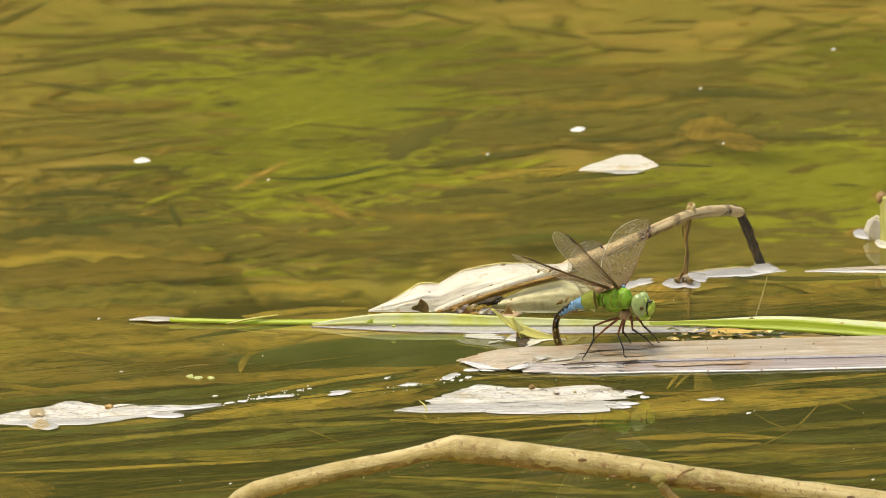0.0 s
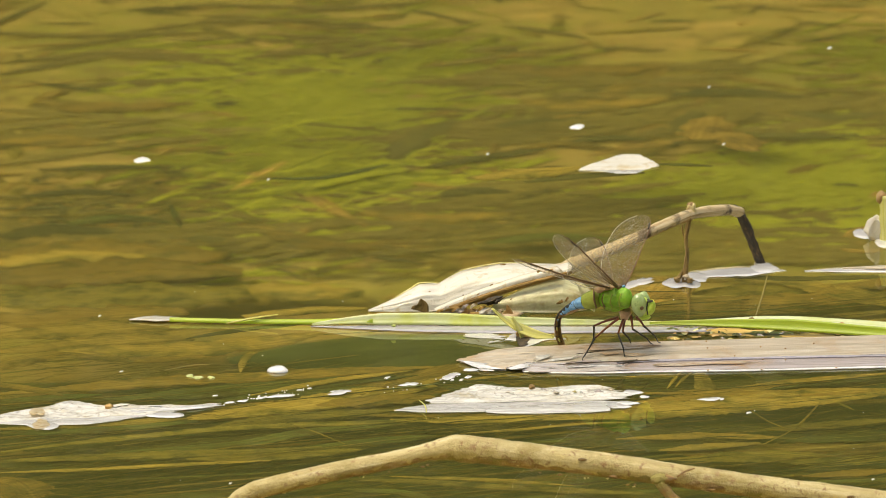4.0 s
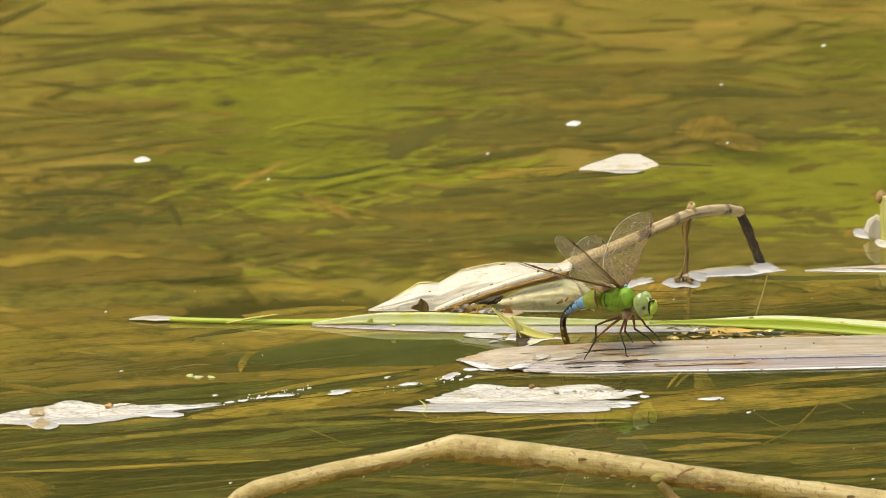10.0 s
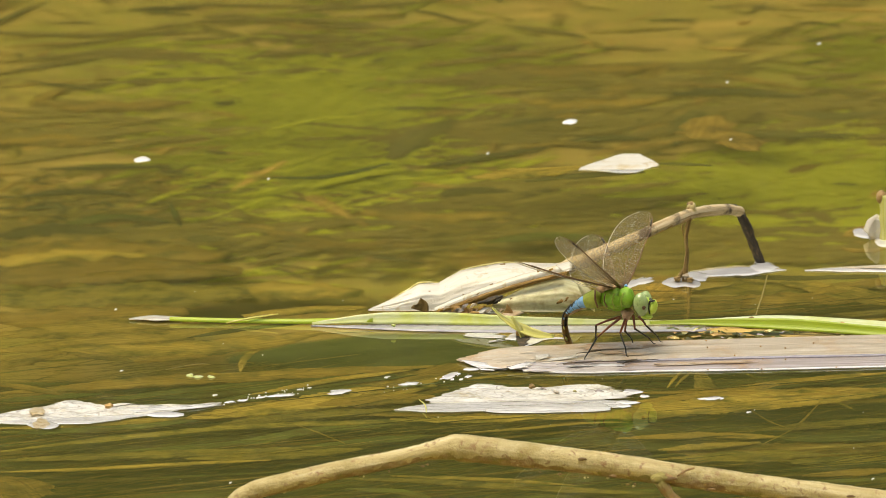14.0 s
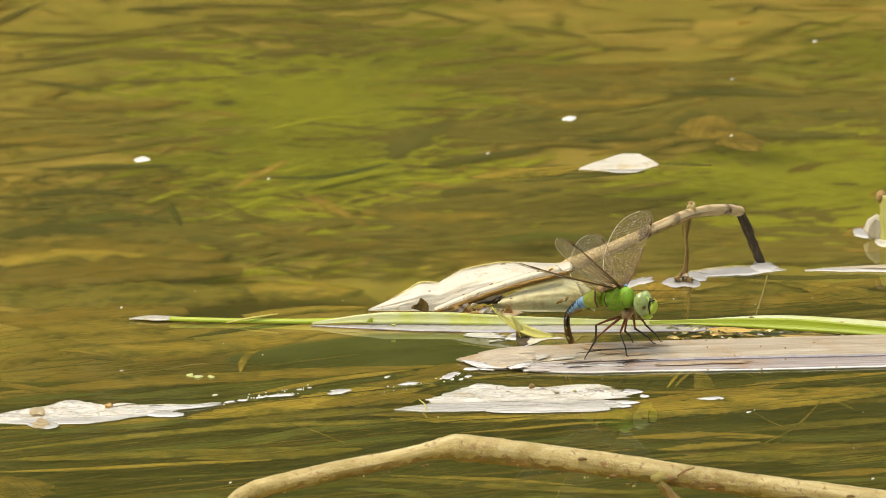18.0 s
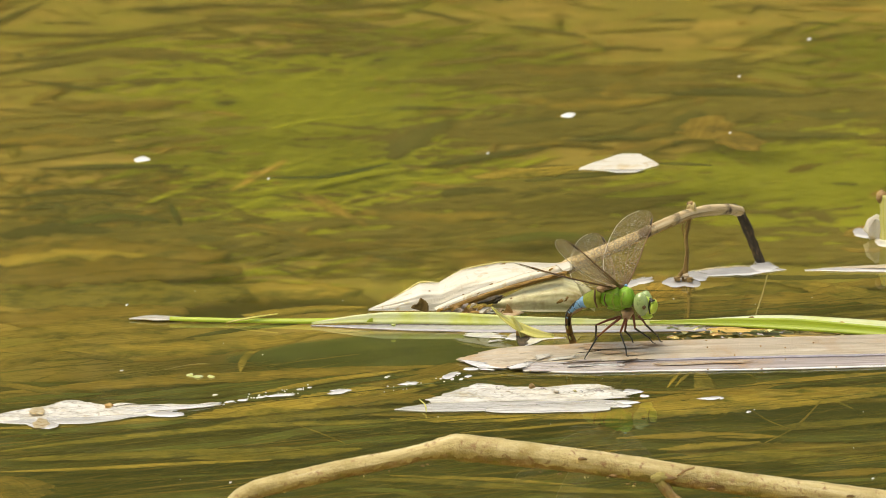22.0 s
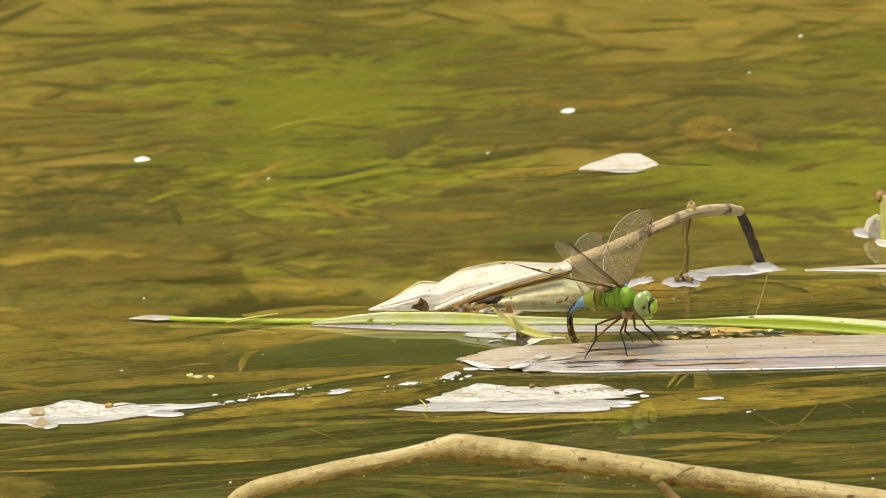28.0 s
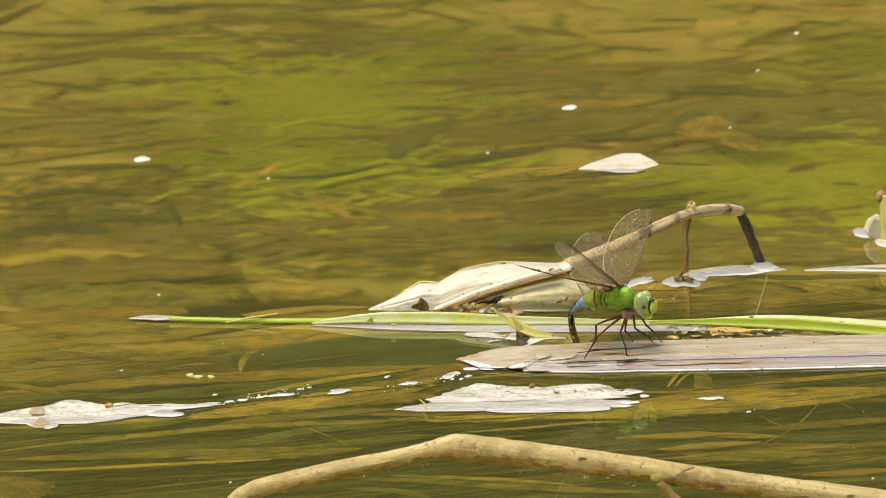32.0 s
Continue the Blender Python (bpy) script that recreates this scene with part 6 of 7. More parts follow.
    for p, s in (((0.0722, -0.0603, 0.0000), (0.0042, 0.004)), ((0.0767, -0.0682, 0.0000), (0.002, 0.002)), ((0.0696, -0.0791, 0.0000), (0.005, 0.003)), ((0.0678, -0.0850, 0.0000), (0.0036, 0.003))):
        part("wet_rim", puddle(at(p), s, 2, rough=0.4), FILM, w)

    l = thing("white_floating_leaf", "narrow white dead leaf with brown spots lying wet on the water", "dead leaf", (-0.1353, -0.1006, 0.0000))
    o = np.array(l.location)

    def at(p):
        return np.array(p) - o
    part("body", torn_sheet([[at(a), at(b)] for a, b in (((-0.1438, -0.0815, 0.0012), (-0.1408, -0.0805, 0.0012)), ((-0.1482, -0.0883, 0.0014), (-0.1277, -0.0885, 0.0010)), ((-0.1569, -0.0942, 0.0012), (-0.1037, -0.0886, 0.0006)), ((-0.1664, -0.1012, 0.0008), (-0.0842, -0.0809, 0.0004)), ((-0.1713, -0.1057, 0.0005), (-0.0883, -0.0853, 0.0003)), ((-0.1731, -0.1111, 0.0004), (-0.1014, -0.0932, 0.0003)), ((-0.1730, -0.1135, 0.0003), (-0.1114, -0.0995, 0.0002)))],
                            120, 40, 0.0030, 0.0010, 9), FLAKE, l)
    part("wet_margin", torn_sheet([[at(a), at(b)] for a, b in (((-0.1732, -0.1102, 0.0002), (-0.0972, -0.0908, 0.0002)), ((-0.1730, -0.1131, 0.0002), (-0.1087, -0.0995, 0.0002)), ((-0.1729, -0.1150, 0.0002), (-0.1222, -0.1092, 0.0002)), ((-0.1537, -0.1165, 0.0001), (-0.1325, -0.1155, 0.0001)))], 90, 16, 0.002, 0.00012, 12), PEARL, l, "wet margin, shine painted in")
    part("leaf_streak", torn_sheet([[at((-0.1270, -0.0938, 0.0011)), at((-0.0867, -0.0833, 0.0005))], [at((-0.1248, -0.0963, 0.0010)), at((-0.0841, -0.0848, 0.0004))], [at((-0.1162, -0.0983, 0.0008)), at((-0.0950, -0.0907, 0.0004))]], 70, 12, 0.004, 0.0003, 15), PEARL, l, "wet streaks, shine painted in")
    part("brown_spot", puddle(at((-0.1529, -0.0990, 0.0012)), (0.0028, 0.0066), 3, rise=0.0001, rough=0.6), GALL, l, "brown gall spot")
    part("brown_spot", puddle(at((-0.1512, -0.1169, 0.0003)), (0.0032, 0.0080), 4, rise=0.0001, rough=0.5), GALL, l, "brown gall spot")
    part("brown_scale", blob(at((-0.1266, -0.0930, 0.0018)), (0.0014, 0.0012, 0.0010), 5, 0.6), SEED, l)
    part("wet_rim", puddle(at((-0.1050, -0.0996, 0.0000)), (0.0075, 0.0045), 7, rough=0.3), FILM, l)
    part("wet_rim", puddle(at((-0.1505, -0.1170, 0.0000)), (0.006, 0.007), 8, rough=0.5, rise=0.0), PEARL, l)

    f = thing("white_floating_leaf", "small white leaf floating alone on open water", "dead leaf", (0.0765, 0.3954, 0.0000))
    o = np.array(f.location)
    part("blade", torn_sheet([[np.array(a) - o, np.array(b) - o] for a, b in (((0.0787, 0.4152, 0.0012), (0.0861, 0.4152, 0.0012)), ((0.0720, 0.4048, 0.0012), (0.0893, 0.4048, 0.0012)), ((0.0654, 0.3954, 0.0010), (0.0925, 0.3967, 0.0010)), ((0.0599, 0.3872, 0.0006), (0.0939, 0.3910, 0.0006)), ((0.0588, 0.3823, 0.0003), (0.0878, 0.3849, 0.0003)))], 50, 24, 0.0006, 0.0005, 4), BLEACHED, f)
    part("wet_rim", torn_sheet([[np.array((0.0594, 0.3841, 0.0002)) - o, np.array((0.0899, 0.3880, 0.0002)) - o], [np.array((0.0713, 0.3803, 0.0002)) - o, np.array((0.0858, 0.3815, 0.0002)) - o], [np.array((0.0749, 0.3769, 0.0001)) - o, np.array((0.0837, 0.3769, 0.0001)) - o]], 40, 10, 0.001, 0.0001, 5), PEARL, f)

    # white pads where the bent reed's ends meet the water, sky reflection painted in
    p1 = thing("white_floating_leaf", "narrow wet leaf round the foot of a reed, white reflection painted in", "dead leaf", (0.1168, 0.1652, 0.0000))
    o = np.array(p1.location)

    def at(p):
        return np.array(p) - o
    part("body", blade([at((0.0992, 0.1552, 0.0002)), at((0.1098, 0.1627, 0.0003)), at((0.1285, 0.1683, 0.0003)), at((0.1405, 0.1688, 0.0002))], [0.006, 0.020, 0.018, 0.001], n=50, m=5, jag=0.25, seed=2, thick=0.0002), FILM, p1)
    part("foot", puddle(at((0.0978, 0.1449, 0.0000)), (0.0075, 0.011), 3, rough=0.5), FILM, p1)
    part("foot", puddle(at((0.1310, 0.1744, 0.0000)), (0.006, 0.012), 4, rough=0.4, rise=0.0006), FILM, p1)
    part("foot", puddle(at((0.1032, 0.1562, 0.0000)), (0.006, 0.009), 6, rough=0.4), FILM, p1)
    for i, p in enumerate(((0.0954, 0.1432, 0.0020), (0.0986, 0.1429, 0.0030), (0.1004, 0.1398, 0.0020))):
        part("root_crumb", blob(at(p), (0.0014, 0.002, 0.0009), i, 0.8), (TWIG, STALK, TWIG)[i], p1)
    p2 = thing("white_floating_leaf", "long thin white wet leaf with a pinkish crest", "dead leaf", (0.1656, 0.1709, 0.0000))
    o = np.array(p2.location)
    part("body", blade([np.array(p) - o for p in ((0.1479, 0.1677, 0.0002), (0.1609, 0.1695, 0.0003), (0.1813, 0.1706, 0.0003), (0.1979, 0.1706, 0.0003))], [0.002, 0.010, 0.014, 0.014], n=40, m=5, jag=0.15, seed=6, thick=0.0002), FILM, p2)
    part("crest", blade([np.array(p) - o for p in ((0.1633, 0.1715, 0.0006), (0.1813, 0.1718, 0.0010), (0.1980, 0.1718, 0.0010))], [0.001, 0.006, 0.006], n=24, m=3, jag=0.2, seed=6), STALK, p2)

    k = thing("broken_yellow_stem", "short pale yellow stem with a brown cap and white petals", "stem", (0.1840, 0.2313, 0.0000))
    o = np.array(k.location)

    def at(p):
        return np.array(p) - o
    part("stem", tube([at((0.1854, 0.2313, -0.0036)), at((0.1848, 0.2313, 0.0060)), at((0.1842, 0.2313, 0.0192))], [0.0034, 0.0032, 0.0024], 16, 12, rough=0.15), YELLOWLEAF, k)
    part("cap", blob(at((0.1824, 0.2313, 0.0182)), (0.0024, 0.002, 0.0026), 3, 0.25), SEED, k, "brown cap")
    part("petal", blade([at((0.1816, 0.2324, 0.0098)), at((0.1793, 0.2336, 0.0060)), at((0.1766, 0.2348, 0.0019))], [0.003, 0.007, 0.004], normal=(-0.6, -0.7, 0.3), n=14, m=4, cup=0.2, jag=0.1), BLEACHED, k)
    part("petal", blade([at((0.1805, 0.2301, 0.0091)), at((0.1797, 0.2313, 0.0036)), at((0.1803, 0.2324, -0.0002))], [0.002, 0.006, 0.005], normal=(0, -1, 0.3), n=14, m=4, cup=0.2, jag=0.2), BLEACHED, k)
    part("wet_rim", puddle(at((0.1762, 0.2455, 0.0000)), (0.005, 0.010), 5, rough=0.5), FILM, k)
    part("wet_rim", puddle(at((0.1831, 0.2277, 0.0000)), (0.004, 0.012), 6, rough=0.4), FILM, k)


build_floating_leaves()


# ---- flecks, crumbs and bubbles on the water ----
def build_flecks():
    flecks = {}
    spots = (("still", (-0.1318, 0.4071), 0.0040, 0.0065), ("a", (0.0595, 0.4880), 0.0030, 0.0060), ("b", (0.1806, 0.6862), 0.0009, 0.003), ("c", (0.1236, 0.5853), 0.0006, 0.002),
             ("d", (0.1242, 0.4451), 0.0006, 0.002), ("e", (-0.1366, 0.0809), 0.0005, 0.0015), ("still", (0.0196, 0.4214), 0.0007, 0.002), ("still", (-0.0754, 0.3634), 0.0006, 0.002))
    for key, p, rx, ry in spots:
        ob = thing("white_fleck", "tiny white fleck of fluff floating on open water", "fleck", (*p, 0.0), puddle((0, 0), (rx, ry), len(flecks) + 2, rise=0.0002 if rx < 0.002 else 0.0005, rough=0.4, n=16, rings=3, turn=-0.3), FILM if rx < 0.002 else FOAM, group="white flecks")
        flecks[key] = ob
    rows = (((-0.0398, -0.0593), 0.0048, 0.0050), ((-0.0128, -0.0453), 0.0030, 0.0048), ((0.0024, -0.0322), 0.0030, 0.0075), ((-0.0621, -0.0662), 0.0050, 0.0036), ((-0.0761, -0.0751), 0.0024, 0.0022), ((-0.0698, -0.0702), 0.0016, 0.0016),
            ((-0.0814, -0.0781), 0.0018, 0.0022), ((-0.0216, -0.0342), 0.0011, 0.003), ((0.0096, -0.0332), 0.0013, 0.003), ((0.0061, -0.0281), 0.0008, 0.002), ((0.0035, -0.0382), 0.0007, 0.002), ((0.0070, -0.0382), 0.0007, 0.002),
            ((0.1020, -0.0722), 0.0040, 0.0032), ((0.1063, -0.0722), 0.0009, 0.0018), ((0.1156, -0.0957), 0.0010, 0.0018), ((-0.0549, -0.0563), 0.0010, 0.0012), ((-0.0511, -0.0533), 0.0008, 0.0010), ((-0.0871, -0.0662), 0.0012, 0.0008),
            ((0.1571, -0.2067), 0.0007, 0.001), ((-0.0775, -0.2131), 0.0006, 0.001), ((-0.1243, -0.0230), 0.0007, 0.001), ((0.0794, 0.1449), 0.006, 0.014))
    for i, (p, rx, ry) in enumerate(rows):
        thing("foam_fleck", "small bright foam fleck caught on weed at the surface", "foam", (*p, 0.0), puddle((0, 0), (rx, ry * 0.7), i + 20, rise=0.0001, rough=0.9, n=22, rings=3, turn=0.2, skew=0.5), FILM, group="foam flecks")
    rng = random.Random(21)
    for i in range(80):
        t = i / 79
        a, b = np.array((0.0894, 0.0464, 0.0005)), np.array((0.1727, 0.0379, 0.0005))
        p = a + (b - a) * t ** 1.5 + np.array((0, rng.uniform(-0.014, 0.012), 0))
        thing("floating_crumb", "small yellow-brown crumb of plant debris", "debris", tuple(p), puddle((0, 0), (rng.uniform(0.0003, 0.0015), rng.uniform(0.001, 0.0030)), i, rise=rng.uniform(0.0, 0.0001), n=11, rings=2, rough=1.2, turn=rng.uniform(-0.7, 0.7)), (SEED, OLIVE, DARKLITTER, STALKWET, OLIVE, LITTER, DUCKWEED)[i % 7], group="floating crumbs")
    for i, (p, q) in enumerate((((0.0986, 0.0530, 0.0000), (0.012, 0.004)), ((0.1130, 0.0487, 0.0000), (0.016, 0.006)), ((0.1263, 0.0466, 0.0000), (0.012, 0.005)), ((0.1417, 0.0424, 0.0000), (0.012, 0.004)))):
        thing("debris_film", "brown film of fine rotting debris on the water", "debris", p, puddle((0, 0), q, i + 5, rise=0.0001, rough=0.8, n=30), (STALKWET, LITTER, OLIVE, LITTER)[i])
    for i, p in enumerate(((-0.0972, -0.0319, 0.0006), (-0.0945, -0.0349, 0.0006), (-0.0897, -0.0349, 0.0006))):
        thing("floating_crumb", "tiny yellow-green duckweed crumb", "debris", p, puddle((0, 0, -0.0005), (0.0016, 0.0018), i, rise=0.0004, n=11, rings=2, rough=1.1), PALELEAF, group="floating crumbs")
    bead = mesh_of("tiny_bubble", blob((0, 0, 0.00005), (0.00042, 0.00050, 0.00028), 1, 0.05, 8, 6), FILM)
    a, b = np.array((-0.0857, -0.0801, 0.0000)), np.array((-0.0485, -0.0503, 0.0000))
    c, d = np.array((-0.0203, -0.0563, 0.0000)), np.array((0.0122, -0.0210, 0.0000))
    for i in range(64):
        if i < 26:
            p = a + (b - a) * rng.random() + np.array((rng.gauss(0, 0.002), rng.gauss(0, 0.003), 0))
        elif i < 44:
            p = c + (d - c) * rng.random() + np.array((rng.gauss(0, 0.004), rng.gauss(0, 0.006), 0))
        else:
            p = np.array((rng.uniform(-0.16, 0.16), rng.uniform(-0.22, 0.16), 0))
        k = rng.uniform(0.5, 1.3) * (0.7 if i >= 44 else 1.0)
        ob = tagged(new("tiny_bubble", bead), "tiny bright air bubble resting on the water", "bubble", "tiny bubbles")
        ob.location, ob.scale = tuple(p), (k, k, k)
    # fine dead stems lying at odds with the weed, just below the surface
    for i, pts in enumerate((((-0.0637, -0.1058, -0.0010), (-0.0496, -0.1235, -0.0020), (-0.0366, -0.1463, -0.0020)), ((0.1192, -0.1451, -0.0040), (0.1317, -0.1207, -0.0020), (0.1437, -0.0756, -0.0010)), ((0.1169, -0.0913, -0.0010), (0.1226, -0.1082, -0.0020), (0.1290, -0.1191, -0.0030)),
                             ((0.0860, -0.0515, -0.0015), (0.0888, -0.0368, -0.0012), (0.0923, -0.0206, -0.0012)), ((0.0891, -0.0495, -0.0015), (0.0923, -0.0358, -0.0012), (0.0971, -0.0196, -0.0012)), ((0.1147, -0.0185, -0.0010), (0.1178, -0.0277, -0.0012), (0.1210, -0.0365, -0.0015)), ((0.1497, -0.0756, -0.0010), (0.1556, -0.0873, -0.0030)))):
        c = np.array(pts[0])
        thing("sunken_thin_stem", "hair-thin pale dead stem just under the surface", "stem", tuple(c), tube([np.array(p) - c for p in pts], [0.0003, 0.0006 if i < 3 else 0.0010, 0.0003], 14, 6), STRAND, group="sunken thin stems")
    thing("sunken_folded_leaf", "pale yellow-olive folded leaf sunken below the stalk", "leaf", (0.0999, -0.0350, -0.0016), blade([(0.001, -0.017, -0.0004), (0, 0, 0), (-0.001, 0.018, 0.0003)], [0.009, 0.0065, 0.002], n=14, m=6, cup=0.05, jag=0.15, thick=0.0003), STRAND)
    return flecks


FLECKS = build_flecks()


# ---- the dragonfly ----
MM = 0.00022  # one unit of the sketch below, in metres


def d3(px, py, depth=0.0):
    """Sketch place to the insect's own space: right, away, up; depth counts away from the viewer."""
    y = depth * MM
    return np.array(((px - 1090) * MM, y, (635 - py) * MM / 0.977 - y * 0.218))


def wing_shape(kind):
    """Outline of a wing: along, leading and trailing edge, in millimetres."""
    if kind == "fore":
        s = [0, 4, 10, 18, 24, 30, 38, 44, 47.5, 49]
        lead = [0.8, 1.2, 1.6, 1.9, 1.8, 2.0, 2.0, 1.5, 0.4, -1.4]
        trail = [-1.0, -4.2, -7.2, -8.2, -8.4, -8.4, -7.8, -6.2, -4.0, -2.0]
    else:
        s = [0, 3, 8, 15, 23, 30, 37, 43, 46, 47.5]
        lead = [0.8, 1.2, 1.5, 1.9, 1.8, 2.0, 1.9, 1.3, 0.2, -1.6]
        trail = [-3.0, -8.6, -12.2, -12.6, -11.6, -10.4, -8.8, -6.6, -4.4, -2.2]
    return np.array(s), np.array(lead), np.array(trail)


def build_wing(fly, name, base, tip, chord, kind, wide):
    s, lead, trail = wing_shape(kind)
    d = np.array(tip, dtype=float)
    length = np.linalg.norm(d)
    d /= length
    c = np.array(chord, dtype=float)
    c -= d * (c @ d)
    c /= np.linalg.norm(c)
    nn = np.cross(d, c)
    n, m = 34, 12
    t = np.linspace(0, 1, n)
    k = length / (s[-1] * 0.001)

    def point(u, v, lift=0.0):
        a = np.interp(u, s / s[-1], lead)
        b = np.interp(u, s / s[-1], trail)
        e = (a + (b - a) * v) * 0.001 * k * wide
        wav = 0.00022 * math.sin(v * 26) * (1 - u) + 0.0006 * math.sin(u * 3)
        return d * u * length - c * 0 + c * (-e) + nn * (wav + lift)
    verts, faces, uvs = [], [], []
    for u in t:
        for j in range(m + 1):
            p = point(u, j / m)
            verts.append(p)
            uvs.append((u * length, j / m * 0.011))
    for i in range(n - 1):
        for j in range(m):
            faces.append((i * (m + 1) + j, (i + 1) * (m + 1) + j, (i + 1) * (m + 1) + j + 1, i * (m + 1) + j + 1))
    wing = part(name, (verts, faces, uvs), WING, fly, "clear amber-tinged netted wing")
    wing.location = base
    part("leading_vein", tube([point(u, 0) for u in np.linspace(0, 0.985, 16)], [0.00040, 0.00034, 0.00028, 0.00016], 30, 5), BROWNCHITIN, wing)
    for v in (0.10, 0.2):
        part("main_vein", tube([point(u, v, 0.00005) for u in np.linspace(0, 0.93, 12)], [0.00022, 0.00014, 0.00008], 22, 4), BROWNCHITIN, wing)
    for v0, v1, ue in ((0.25, 0.45, 0.85), (0.3, 0.75, 0.6), (0.35, 0.95, 0.4)):
        part("branch_vein", tube([point(u * ue, v0 + (v1 - v0) * u, 0.00005) for u in np.linspace(0, 1, 10)], [0.00018, 0.00010, 0.00006], 18, 4), BROWNCHITIN, wing)
    part("trailing_vein", tube([point(u, 1.0) for u in np.linspace(0.02, 0.985, 18)], [0.00014, 0.00013, 0.00013], 34, 4), VEIN, wing, "pale trailing edge")
    part("wing_spot", tube([point(0.80, 0.03), point(0.88, 0.03)], [0.0004, 0.0004], 6, 6), BLACK, wing, "dark wing spot near the tip")
    return wing


def build_dragonfly():
    fly = thing("dragonfly", "large green dragonfly with blue and black abdomen, gripping the floating stalk", "dragonfly", (0.0673, -0.0005, 0.0000))
    h = np.array((0.94, -0.33, 0.05))
    # thorax
    c = d3(1090, 528)
    turn = Matrix.Rotation(radians(-19), 3, "Z") @ Matrix.Rotation(radians(-6), 3, "Y")
    thorax = part("thorax", blob(c, (0.0066, 0.0045, 0.0047), 2, 0.22, 36, 24, freq=2.6, turn=turn), CHITIN, fly, "apple green thorax")
    part("thorax_plate", blob(c + h * 0.0036 + np.array((0, -0.0012, 0.0006)), (0.0034, 0.0040, 0.0042), 4, 0.08, 22, 14, turn=turn), CHITIN, thorax)
    part("suture", tube([c + np.array((-0.0012, -0.0046, 0.0030)), c + np.array((-0.0020, -0.0052, 0.0)), c + np.array((-0.0012, -0.0040, -0.0034))], [0.00022, 0.00028, 0.00018], 14, 6), CHITINDULL, thorax)
    part("suture", tube([c + np.array((0.0020, -0.0052, 0.0030)), c + np.array((0.0014, -0.0058, 0.0)), c + np.array((0.0018, -0.0046, -0.0034))], [0.00022, 0.00028, 0.00018], 14, 6), CHITINDULL, thorax)
    part("suture", tube([c + np.array((-0.0046, -0.0034, 0.0024)), c + np.array((-0.0052, -0.0038, 0.0)), c + np.array((-0.0040, -0.0030, -0.0030))], [0.0002, 0.0003, 0.0002], 14, 6, rough=0.4), BROWNCHITIN, thorax)
    for i, (px, py, s) in enumerate(((1062, 512, 0.0020), (1071, 510, 0.0016), (1094, 507, 0.0017), (1083, 508, 0.0014))):
        part("wing_hinge", blob(d3(px, py, -2), (s, 0.0022, s * 0.62), i, 0.3), (PINKBROWN, PINKBROWN, BROWNCHITIN, PINKBROWN)[i], thorax, "pinkish brown wing hinge")
    part("collar_mark", blob(d3(1105, 506, -4), (0.0007, 0.0007, 0.0005), 3, 0.2), BLUE, thorax)
    part("breast", blob(d3(1107, 555, -4), (0.0022, 0.0022, 0.0026), 5, 0.4), PINKBROWN, fly, "pinkish brown underside")
    part("neck", tube([d3(1112, 530, -8), d3(1122, 534, -12)], [0.0022, 0.0020], 8, 10), BROWNCHITIN, fly)
    # head
    hc = d3(1137, 541, -16)
    head = part("head", blob(hc + np.array((0.0006, 0.0002, -0.0006)), (0.0030, 0.0034, 0.0040), 2, 0.06, 20, 14), FACE, fly, "green head")
    part("eye", blob(hc + np.array((-0.0012, -0.0020, 0.0008)), (0.0030, 0.0026, 0.0047), 1, 0.05, 26, 18, turn=Matrix.Rotation(radians(-10), 3, "Y")), EYE_MAT, head, "large grey-green compound eye")
    part("pupil_spot", blob(hc + np.array((-0.0002, -0.0044, 0.0000)), (0.0007, 0.0003, 0.0008), 5, 0.25), BROWNCHITIN, head, "dark spot on the compound eye")
    part("eye", blob(hc + np.array((0.0004, 0.0026, 0.0008)), (0.0030, 0.0026, 0.0045), 1, 0.05, 26, 18), EYE_MAT, head, "large grey-green compound eye")
    part("frons", blob(d3(1152, 544, -20), (0.0019, 0.0026, 0.0031), 3, 0.08, 20, 14, turn=Matrix.Rotation(radians(14), 3, "Y")), FACE, head, "swollen yellow-green forehead")
    part("brow_line", tube([d3(1147, 529, -26), d3(1150, 533, -30), d3(1156, 532, -28)], [0.0004, 0.0006, 0.0003], 10, 6), BLACK, head)
    part("brow_line", tube([d3(1147, 533, -28), d3(1145, 545, -31), d3(1147, 556, -27)], [0.0005, 0.0002, 0.0003], 12, 6), BLACK, head)
    part("mouth", blob(d3(1142, 560, -18), (0.0024, 0.0024, 0.0013), 4, 0.15), FACE, head)
    # abdomen: swung at its base, its tip lowered into the water
    root = d3(1050, 530, 12)
    abdomen = part("abdomen", tube([d3(1060, 526, 8) - root, d3(1050, 530, 12) - root, d3(1036, 534, 17) - root], [0.0036, 0.0036, 0.0030], 14, 16, rough=0.05), CHITINDULL, fly, "olive green base segments")
    abdomen.location = root
    path = smooth_path([d3(1038, 533, 18), d3(1022, 538, 34), d3(1002, 549, 58), d3(990, 558, 76), d3(985, 572, 88), d3(986, 592, 97), d3(991, 608, 101), d3(998, 632, 102)], 41) - root
    rad = spread([0.0027, 0.0021, 0.0017, 0.0014, 0.0012, 0.00125, 0.0014, 0.0014, 0.0013], 41)
    names = ("blue", "blue", "blue", "mottled", "mottled", "brown", "brown", "brown")
    backs, sides = [], []
    for i in range(8):
        a, b = i * 5, i * 5 + 5
        seg = [path[k] for k in range(a, b + 1)]
        r = [rad[k] * (1.0 if k not in (a, b) else 0.95) for k in range(a, b + 1)]
        mat, lab = {"blue": (BLUE, "sky blue segment"), "mottled": (AMBERCHITIN, "dark brown segment with pale blue spots"), "brown": (AMBERCHITIN, "dark amber-brown tail segment")}[names[i]]
        part("segment", tube(seg, r, 12, 16, caps=False), mat, abdomen, lab)
